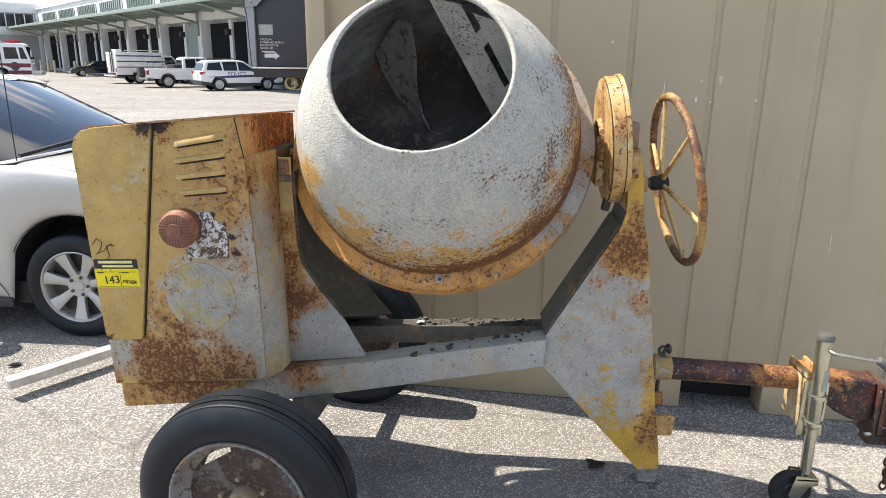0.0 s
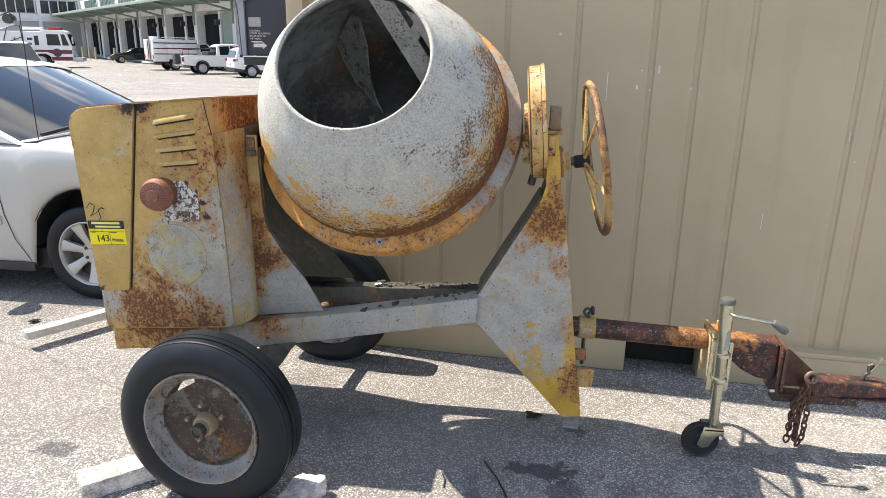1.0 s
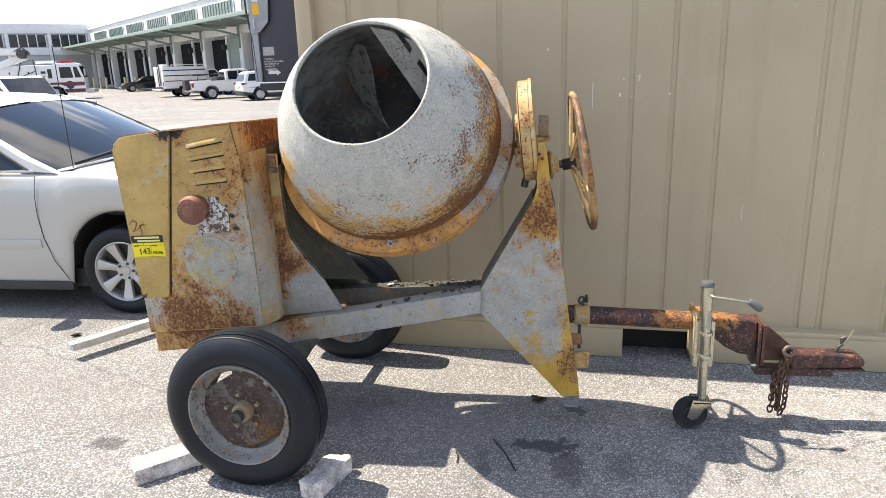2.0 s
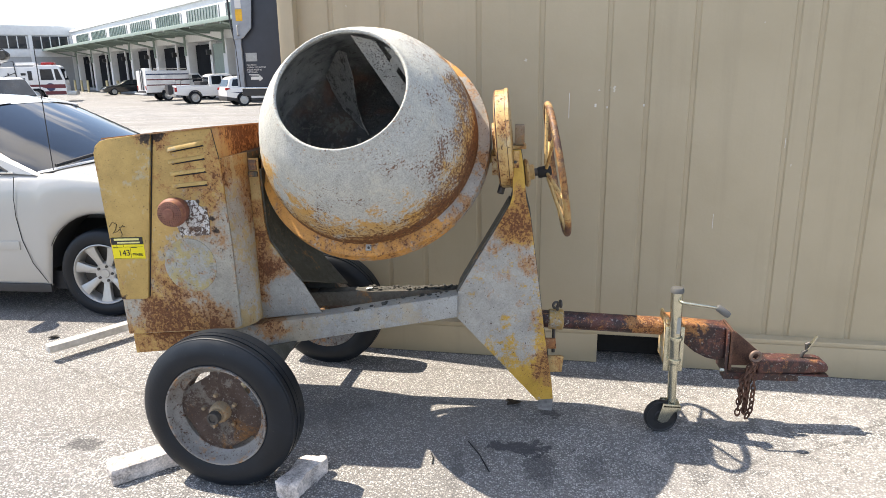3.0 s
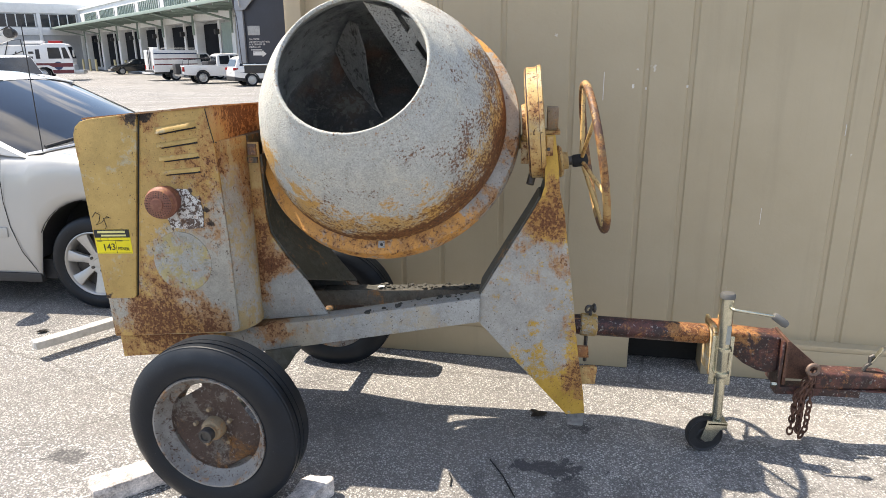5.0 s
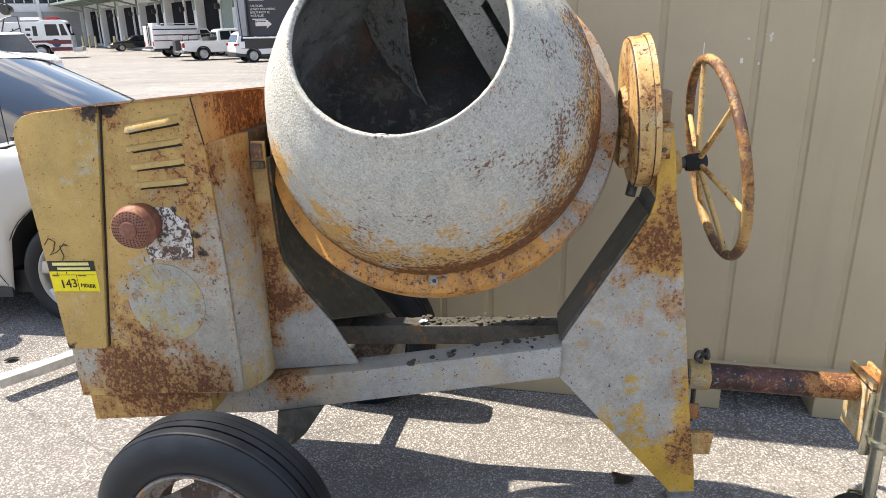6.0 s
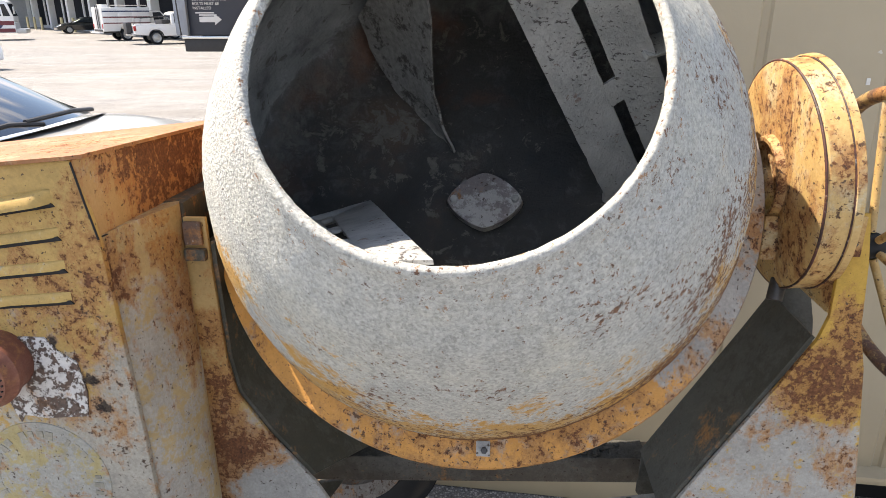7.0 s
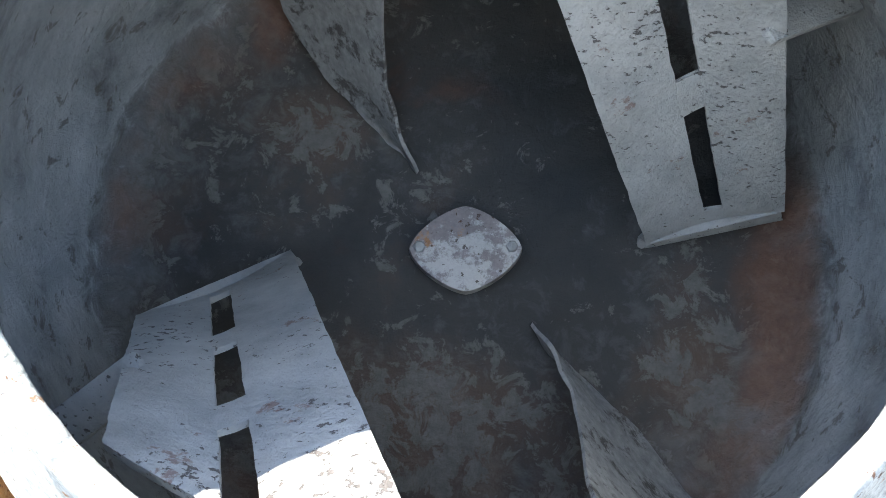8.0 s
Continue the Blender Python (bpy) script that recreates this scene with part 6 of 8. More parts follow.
def alloy_wheel(parent, x, y, z, r, out, spokes=7):
    """Tyre, alloy rim and spokes of a car wheel, built in the car's own axes."""
    W = Matrix.Translation((x, y, z)) @ Matrix.Rotation(radians(90 if out < 0 else -90), 4, "X")
    k = r / 0.335
    tyre = part("wheel", lathe([(0.225 * k, 0.085), (0.235 * k, 0.098), (0.27 * k, 0.108), (0.305 * k, 0.106), (0.325 * k, 0.095), (0.335 * k, 0.075), (0.335 * k, -0.08), (0.32 * k, -0.1), (0.22 * k, -0.1)], W, 72), TYRE, parent, "black tyre on a seven-spoke alloy wheel", local=True)
    part("rim", lathe([(0.226 * k, 0.085), (0.232 * k, 0.100), (0.226 * k, 0.103), (0.217 * k, 0.095), (0.210 * k, 0.06), (0.205 * k, -0.08)], W, 60), ALLOY, tyre, local=True)
    part("brake_disc", lathe([(0.0, 0.02), (0.205 * k, 0.02), (0.205 * k, -0.02)], W, 40), CHROME_DARK, tyre, local=True)
    part("wheel_hub", lathe([(0.0, 0.074), (0.028, 0.074), (0.032, 0.068), (0.066, 0.072), (0.076, 0.060), (0.078, 0.03)], W, 32), ALLOY, tyre, local=True)
    for i in range(5):
        a = 2 * math.pi * i / 5
        part("lug_nut", lathe([(0, 0.078), (0.010, 0.078), (0.010, 0.06)], W @ Matrix.Translation((0.052 * math.cos(a), 0.052 * math.sin(a), 0)), 8), CHROME_DARK, tyre, local=True)
    for i in range(spokes):
        a = 2 * math.pi * i / spokes + 0.2
        b = bmesh.new()
        rows = []
        for q, (rr, hw, zz) in enumerate(((0.060 * k, 0.020, 0.068), (0.12 * k, 0.024, 0.078), (0.17 * k, 0.031, 0.086), (0.216 * k, 0.040, 0.092))):
            rows.append([b.verts.new((rr, -hw, zz - 0.03)), b.verts.new((rr, -hw, zz - 0.004)), b.verts.new((rr, -hw * 0.8, zz)), b.verts.new((rr, hw * 0.8, zz)), b.verts.new((rr, hw, zz - 0.004)), b.verts.new((rr, hw, zz - 0.03))])
        for p, s in zip(rows, rows[1:]):
            for j in range(5):
                b.faces.new((p[j], p[j + 1], s[j + 1], s[j]))
        b.transform(W @ Matrix.Rotation(a, 4, "Z"))
        part("spoke", b, ALLOY, tyre, local=True)
    return tyre


def sedan():
    """The pale sedan parked behind the mixer: x runs to its nose, its origin lies under the front axle."""
    car = thing("sedan", SEDAN_AT, "silver-white four-door sedan with alloy wheels parked on the asphalt", "car", yaw=SEDAN_YAW)
    RA = -2.87
    arch = 0.392

    def z_low(x):
        z = 0.205
        for wx in (0.0, RA):
            d = abs(x - wx)
            if d < arch:
                z = max(z, 0.325 + math.sqrt(arch * arch - d * d))
        return z

    top = [(-3.95, 0.98), (-3.2, 1.02), (-2.6, 1.0), (-0.65, 0.985), (-0.2, 0.99), (0.3, 0.94), (0.7, 0.84), (0.92, 0.66)]
    half = [(-3.95, 0.78), (-3.4, 0.91), (-2.6, 0.945), (-0.6, 0.945), (0.0, 0.945), (0.5, 0.91), (0.8, 0.80), (0.95, 0.60)]
    xs = [-3.95 + 0.05 * i for i in range(99)]
    xs = [x for x in xs if x <= 0.95]
    for side in (-1, 1):
        rows = []
        for x in xs:
            w, zt, zb = lerp_table(half, x), lerp_table(top, x), z_low(x)
            row = []
            for f, out, lift in ((0.0, 0.955, 0), (0.12, 0.985, 0), (0.25, 0.995, 0), (0.4, 1.0, 0), (0.55, 1.0, 0), (0.70, 0.995, 0), (0.84, 0.985, 0), (0.93, 0.968, 0), (0.98, 0.935, 0), (1.0, 0.885, 0.006), (1.0, 0.78, 0.016), (1.0, 0.6, 0.03), (1.0, 0.4, 0.042), (1.0, 0.2, 0.05), (1.0, 0.0, 0.052)):
                y = w * out
                # the flare round the arch
                flare = max(0.0, 1 - abs((x - (0.0 if x > -1.4 else RA)) ** 2 + (zb + (zt - zb) * f - 0.325) ** 2 - (arch + 0.03) ** 2) / 0.05) * 0.008
                row.append((x, side * (y + flare), zb + (zt - zb) * f + lift))
            rows.append(row)
        part("body_side", grid_bm(rows), CAR_PAINT, car, local=True, sharp=50)
        # sill, door seams and moulding on the shown side
        part("sill", box(-2.45, -0.40, -0.02, 0.02, 0.165, 0.225, 0.008, m=Matrix.Translation((0, side * 0.905, 0))), DARK_TRIM, car, local=True)
        for wx in (0.0, RA):
            part("arch_liner", grid_bm([[(wx + 0.394 * math.cos(math.pi * q / 20), side * y, 0.325 + 0.394 * math.sin(math.pi * q / 20)) for q in range(21)] for y in (0.92, 0.68)]), DARK_TRIM, car, local=True)
        for sx, pts in ((0, [(-0.530, 0.968), (-0.545, 0.84), (-0.552, 0.70), (-0.535, 0.54), (-0.485, 0.38), (-0.41, 0.24)]), (1, [(-1.82, 0.985), (-1.82, 0.6), (-1.82, 0.24)])):
            line = [(x, side * (lerp_table(half, x) * (1.003 if 0.3 < z < 0.85 else 0.985)), z) for x, z in pts]
            part("door_seam", pipe(line, 0.0024, 6), SEAM, car, local=True)
        part("moulding", box(-1.78, -0.56, -0.008, 0.008, 0.475, 0.535, 0.004, m=Matrix.Translation((0, side * 0.946, 0))), CAR_PAINT, car, local=True)
        # side glass and frames
        def win(x0, x1, z0, z1, lean0, lean1):
            return grid_bm([[(x0, side * 0.872, z0), (x1, side * 0.872, z0)], [(x0 - lean0, side * 0.70, z1), (x1 - lean1, side * 0.70, z1)]])
        part("side_window", win(-1.76, -0.60, 1.0, 1.36, 0.0, 0.72), GLASS_DARK, car, "dark side window", local=True)
        part("side_window", win(-2.82, -1.88, 1.0, 1.36, -0.35, 0.0), GLASS_DARK, car, "dark side window", local=True)
        part("front_pillar", grid_bm([[(-0.36, side * 0.874, 0.972), (-0.60, side * 0.838, 1.072), (-0.86, side * 0.790, 1.205), (-1.16, side * 0.728, 1.358)],
                                      [(-0.40, side * 0.893, 0.974), (-0.66, side * 0.857, 1.075), (-0.91, side * 0.806, 1.208), (-1.20, side * 0.736, 1.364)],
                                      [(-0.60, side * 0.888, 0.990), (-0.76, side * 0.848, 1.082), (-0.99, side * 0.796, 1.214), (-1.27, side * 0.722, 1.372)]]), CAR_PAINT, car, local=True)
        part("window_seal", pipe([(-0.605, side * 0.886, 0.995), (-0.77, side * 0.848, 1.080), (-1.00, side * 0.795, 1.210), (-1.30, side * 0.716, 1.362)], 0.008, 6), DARK_TRIM, car, local=True)
        part("pillar", pipe([(-1.14, side * 0.735, 1.352), (-1.35, side * 0.69, 1.405), (-1.85, side * 0.66, 1.44), (-2.5, side * 0.67, 1.40), (-2.85, side * 0.72, 1.30), (-3.25, side * 0.80, 1.02)], 0.018, 10), CAR_PAINT, car, local=True)
        part("middle_pillar", grid_bm([[(-1.90, side * 0.876, 0.99), (-1.74, side * 0.876, 0.99)], [(-1.90, side * 0.704, 1.38), (-1.76, side * 0.704, 1.38)]]), DARK_TRIM, car, local=True)
        part("window_trim", box(-2.85, -0.56, -0.006, 0.006, 0.982, 0.998, 0.003, m=Matrix.Translation((0, side * 0.885, 0))), CHROME, car, local=True)
        mirror = part("door_mirror", lathe([(0, -0.09), (0.05, -0.085), (0.072, -0.04), (0.078, 0.03), (0.072, 0.05), (0.0, 0.055)], Matrix.Translation((-0.95, side * 1.02, 1.045)) @ Matrix.Rotation(radians(-90), 4, "Y") @ Matrix.Diagonal((0.85, 1.25, 0.8, 1)), 24), CAR_PAINT, car, "body-coloured door mirror", local=True)
        part("mirror_foot", box(-0.99, -0.91, min(side * 0.87, side * 0.98), max(side * 0.87, side * 0.98), 0.985, 1.02, 0.008), DARK_TRIM, mirror, local=True)
        for wx in (0.0, RA):
            alloy_wheel(car, wx, side * 0.835, 0.305, 0.305, side)
    # roof, windscreen, rear glass
    def arc(x, z, w, rise, n=9, fwd=0.0):
        return [(x + fwd * (1 - (2 * i / (n - 1) - 1) ** 2), w * (2 * i / (n - 1) - 1), z + rise * (1 - (2 * i / (n - 1) - 1) ** 2)) for i in range(n)]
    part("roof", grid_bm([arc(-1.16, 1.358, 0.73, 0.06, fwd=0.09), arc(-1.35, 1.412, 0.69, 0.06, fwd=0.05), arc(-1.85, 1.448, 0.67, 0.06), arc(-2.45, 1.415, 0.67, 0.05), arc(-2.82, 1.32, 0.71, 0.05, fwd=-0.05)]), CAR_PAINT, car, local=True)
    part("windscreen", grid_bm([arc(-0.42, 0.985, 0.862, 0.05, fwd=0.27), arc(-0.78, 1.165, 0.80, 0.055, fwd=0.17), arc(-1.16, 1.352, 0.725, 0.058, fwd=0.09)]), GLASS_SCREEN, car, "dark windscreen mirroring clouds", local=True)
    part("rear_window", grid_bm([arc(-2.82, 1.31, 0.70, 0.05, fwd=-0.05), arc(-3.3, 1.03, 0.80, 0.04, fwd=-0.12)]), GLASS_DARK, car, local=True)
    part("cowl", grid_bm([arc(-0.43, 0.980, 0.868, 0.045, fwd=0.27), arc(-0.30, 0.996, 0.872, 0.058, fwd=0.25)]), DARK_TRIM, car, local=True)
    part("wiper", pipe([(-0.335, -0.77, 1.022), (-0.225, -0.50, 1.066), (-0.16, -0.22, 1.088), (-0.12, -0.02, 1.062)], 0.013, 8), DARK_TRIM, car, local=True)
    part("wiper", pipe([(-0.145, -0.12, 1.088), (-0.13, 0.25, 1.092), (-0.20, 0.55, 1.06)], 0.013, 8), DARK_TRIM, car, local=True)
    part("aerial", pipe([(-0.335, -0.80, 0.97), (-0.336, -0.80, 1.25), (-0.332, -0.80, 1.79)], 0.0032, 6), DARK_TRIM, car, "thin black whip aerial", local=True)
    part("floor_pan", box(-3.8, 0.8, -0.85, 0.85, 0.17, 0.30), DARK_TRIM, car, local=True)
    part("bumper", grid_bm([[(0.95 - 0.35 * abs(t) ** 2.2, 0.80 * t, z) for t in [-1 + 0.2 * i for i in range(11)]] for z in (0.22, 0.4, 0.55, 0.68)]), CAR_PAINT, car, local=True)
    return car


SEDAN_AT = (-2.10, 4.66, 0.0)
SEDAN_YAW = 0.0
sedan()


def simple_wheels(car, xs, half, r, rim=ALLOY):
    for x in xs:
        for side in (-1, 1):
            W = Matrix.Translation((x, side * (half - 0.12), r)) @ Matrix.Rotation(radians(90 if side < 0 else -90), 4, "X")
            t = part("wheel", lathe([(0.62 * r, 0.10), (0.7 * r, 0.125), (0.93 * r, 0.12), (r, 0.08), (r, -0.12), (0.5 * r, -0.12)], W, 28), TYRE, car, local=True)
            part("rim", lathe([(0.0, 0.105), (0.16 * r, 0.11), (0.2 * r, 0.09), (0.5 * r, 0.07), (0.62 * r, 0.12), (0.68 * r, 0.12)], W, 20), rim, t, local=True)


def side_body(car, name, poly, half, mat, label="", bevel=0.05):
    """A closed body drawn as a side outline in x and z, as wide as the vehicle."""
    return part(name, prism(poly, -half, half, bevel, 3), mat, car, label, local=True)


def side_panes(car, polys, half, mat=None, name="window"):
    for poly in polys:
        for s in (-1, 1):
            part(name, prism(poly, s * half - 0.006, s * half + 0.006), mat or GLASS_DARK, car, local=True)


def taper(bm, half, top, z0, z1):
    """Leans the sides of a cabin inwards from z0 to z1."""
    for v in bm.verts:
        k = min(1.0, max(0.0, (v.co.z - z0) / (z1 - z0)))
        v.co.y *= 1 + (top / half - 1) * k * (0.6 + 0.4 * k)
    return bm


def cabin_body(car, poly, half, top, z0, z1, mat, panes, label=""):
    """A cabin with leaning sides and panes that follow them."""
    cab = part("cabin", taper(prism(poly, -half, half, 0.07, 3), half, top, z0, z1), mat, car, label, local=True)
    for pane in panes:
        for sgn in (-1, 1):
            bm = prism(pane, sgn * half - 0.012, sgn * half + 0.012)
            part("side_window", taper(bm, half, top, z0, z1), GLASS_DARK, cab, local=True)
    return cab


def arch_trim(car, xs, half, r, z):
    for x in xs:
        for sgn in (-1, 1):
            pts = [(x + r * math.cos(math.pi * k / 12), sgn * half, z + r * math.sin(math.pi * k / 12)) for k in range(13)]
            part("arch_trim", pipe(pts, 0.035, 6), DARK_TRIM, car, local=True)


def police_suv(at, yaw):
    car = thing("police_suv", at, "white police sport utility vehicle with blue side stripes", "police car", yaw=yaw)
    side_body(car, "lower_body", [(-2.45, 0.55), (-2.46, 0.92), (-2.38, 1.10), (0.9, 1.10), (1.9, 1.04), (2.35, 0.90), (2.48, 0.64), (2.45, 0.45), (1.85, 0.42), (1.8, 0.55), (1.6, 0.74), (1.3, 0.74), (1.08, 0.55), (1.0, 0.42), (-1.0, 0.42), (-1.08, 0.55), (-1.3, 0.74), (-1.6, 0.74), (-1.8, 0.55), (-1.86, 0.45)], 0.98, WHITE_PAINT, bevel=0.07)
    part("cladding", prism([(-2.44, 0.32), (-2.47, 0.56), (-1.86, 0.50), (-1.80, 0.34)], -0.96, 0.96, 0.03), DARK_TRIM, car, "dark lower bumper", local=True)
    part("cladding", box(-1.02, 1.02, -0.985, 0.985, 0.27, 0.44, 0.03), DARK_TRIM, car, local=True)
    part("cladding", prism([(1.80, 0.32), (1.86, 0.46), (2.47, 0.56), (2.44, 0.32)], -0.96, 0.96, 0.03), DARK_TRIM, car, local=True)
    cabin_body(car, [(-2.38, 1.06), (-2.18, 1.60), (-1.95, 1.72), (-0.4, 1.77), (0.10, 1.70), (1.08, 1.08)], 0.95, 0.74, 1.08, 1.76, WHITE_PAINT,
               [[(-2.12, 1.18), (-1.98, 1.56), (-1.30, 1.62), (-1.22, 1.16)], [(-1.12, 1.15), (-1.17, 1.63), (-0.36, 1.66), (-0.33, 1.15)], [(-0.25, 1.15), (-0.27, 1.65), (0.03, 1.62), (0.76, 1.15)]])
    part("rear_window", taper(prism([(-2.37, 1.16), (-2.34, 1.16), (-2.19, 1.56), (-2.22, 1.56)], -0.84, 0.84), 0.95, 0.74, 1.08, 1.76), GLASS_DARK, car, "dark rear window", local=True)
    part("windscreen", taper(prism([(0.20, 1.66), (1.04, 1.13), (1.07, 1.15), (0.23, 1.69)], -0.88, 0.88), 0.95, 0.74, 1.08, 1.76), GLASS_DARK, car, local=True)
    for s in (-1, 1):
        part("tail_lamp", box(-2.49, -2.20, s * 0.86 - 0.12, s * 0.86 + 0.135, 0.93, 1.08, 0.03), RED_LENS, car, "red tail lamp", local=True)
        part("head_lamp", box(2.05, 2.40, s * 0.80 - 0.12, s * 0.80 + 0.12, 0.80, 0.93, 0.03), CHROME, car, local=True)
        part("stripe", prism([(-2.2, 0.80), (0.5, 0.92), (1.9, 0.98), (2.2, 0.80), (1.9, 0.60), (1.3, 0.82), (0.3, 0.78), (-1.0, 0.74)], s * 0.984 - 0.004, s * 0.984 + 0.004), NAVY, car, "blue side stripe", local=True)
        rot = pose(0, 0, 0, 90, 0, 0) if s < 0 else pose(0, 0, 0, 90, 0, 180)
        part("lettering", text_bm("POLICE", 0.34, Matrix.Translation((0.95 if s > 0 else -0.95, s * 0.99, 0.84)) @ rot), NAVY, car, "dark blue word on the doors", local=True)
        part("mirror", box(0.55, 0.72, s * 1.02 - 0.1, s * 1.02 + 0.1, 1.10, 1.26, 0.03), DARK_TRIM, car, local=True)
        part("roof_rail", pipe([(-1.9, s * 0.66, 1.74), (-1.7, s * 0.66, 1.80), (-0.5, s * 0.66, 1.83), (-0.2, s * 0.66, 1.76)], 0.02, 6), DARK_TRIM, car, local=True)
    part("plate", box(-2.485, -2.46, -0.26, 0.26, 0.80, 0.93), NOTICE, car, local=True)
    arch_trim(car, (-1.44, 1.44), 0.975, 0.42, 0.38)
    simple_wheels(car, (-1.44, 1.44), 0.98, 0.37)


def pickup(at, yaw):
    car = thing("pickup_truck", at, "white crew pickup truck with an open cargo bed", "pickup truck", yaw=yaw)
    side_body(car, "lower_body", [(-2.9, 0.60), (-2.88, 1.14), (-0.75, 1.14), (0.9, 1.14), (2.3, 1.08), (2.7, 0.97), (2.75, 0.55), (2.2, 0.52), (2.15, 0.7), (1.95, 0.86), (1.6, 0.86), (1.4, 0.7), (1.35, 0.48), (-1.25, 0.48), (-1.3, 0.7), (-1.5, 0.86), (-1.85, 0.86), (-2.05, 0.7), (-2.1, 0.52)], 0.98, WHITE_PAINT, bevel=0.06)
    part("cargo_floor", box(-2.78, -0.80, -0.84, 0.84, 1.142, 1.150), DARK_TRIM, car, "dark cargo bed", local=True)
    for s in (-1, 1):
        part("bed_rail", box(-2.85, -0.74, s * 0.93 - 0.045, s * 0.93 + 0.045, 1.13, 1.19, 0.015), WHITE_PAINT, car, local=True)
    cabin_body(car, [(-0.72, 1.1), (-0.66, 1.80), (-0.4, 1.90), (0.55, 1.90), (0.85, 1.82), (1.50, 1.12)], 0.93, 0.74, 1.12, 1.9, WHITE_PAINT,
               [[(-0.52, 1.22), (-0.50, 1.74), (0.12, 1.78), (0.14, 1.22)], [(0.22, 1.22), (0.2, 1.78), (0.66, 1.74), (1.17, 1.22)]])
    part("rear_window", taper(prism([(-0.74, 1.24), (-0.70, 1.24), (-0.65, 1.72), (-0.69, 1.72)], -0.72, 0.72), 0.93, 0.74, 1.12, 1.9), GLASS_DARK, car, local=True)
    part("windscreen", taper(prism([(0.90, 1.79), (1.46, 1.18), (1.49, 1.20), (0.93, 1.81)], -0.84, 0.84), 0.93, 0.74, 1.12, 1.9), GLASS_DARK, car, local=True)
    for y in (-0.78, 0.78):
        part("rack", pipe([(-2.5, y, 1.16), (-2.45, y, 1.52), (-1.0, y, 1.62), (-0.9, y, 1.16)], 0.022, 6), DARK_TRIM, car, local=True)
    part("rack_bar", pipe([(-1.0, -0.78, 1.62), (-1.0, 0.78, 1.62)], 0.022, 6), DARK_TRIM, car, local=True)
    part("tool_box", box(-1.25, -0.80, -0.80, 0.80, 1.15, 1.42, 0.03), DARK_TRIM, car, local=True)
    part("hitch_box", box(-3.22, -2.92, -0.42, 0.42, 0.62, 1.26, 0.03), DARK_TRIM, car, "dark box on the hitch", local=True)
    part("rear_bumper", box(-3.02, -2.86, -0.92, 0.92, 0.50, 0.66, 0.03), ALLOY, car, local=True)
    for s in (-1, 1):
        part("tail_lamp", box(-2.93, -2.80, s * 0.92 - 0.07, s * 0.92 + 0.07, 0.80, 1.08, 0.01), RED_LENS, car, "red tail lamp", local=True)
    arch_trim(car, (-1.68, 1.78), 0.965, 0.43, 0.42)
    simple_wheels(car, (-1.68, 1.78), 0.98, 0.39)


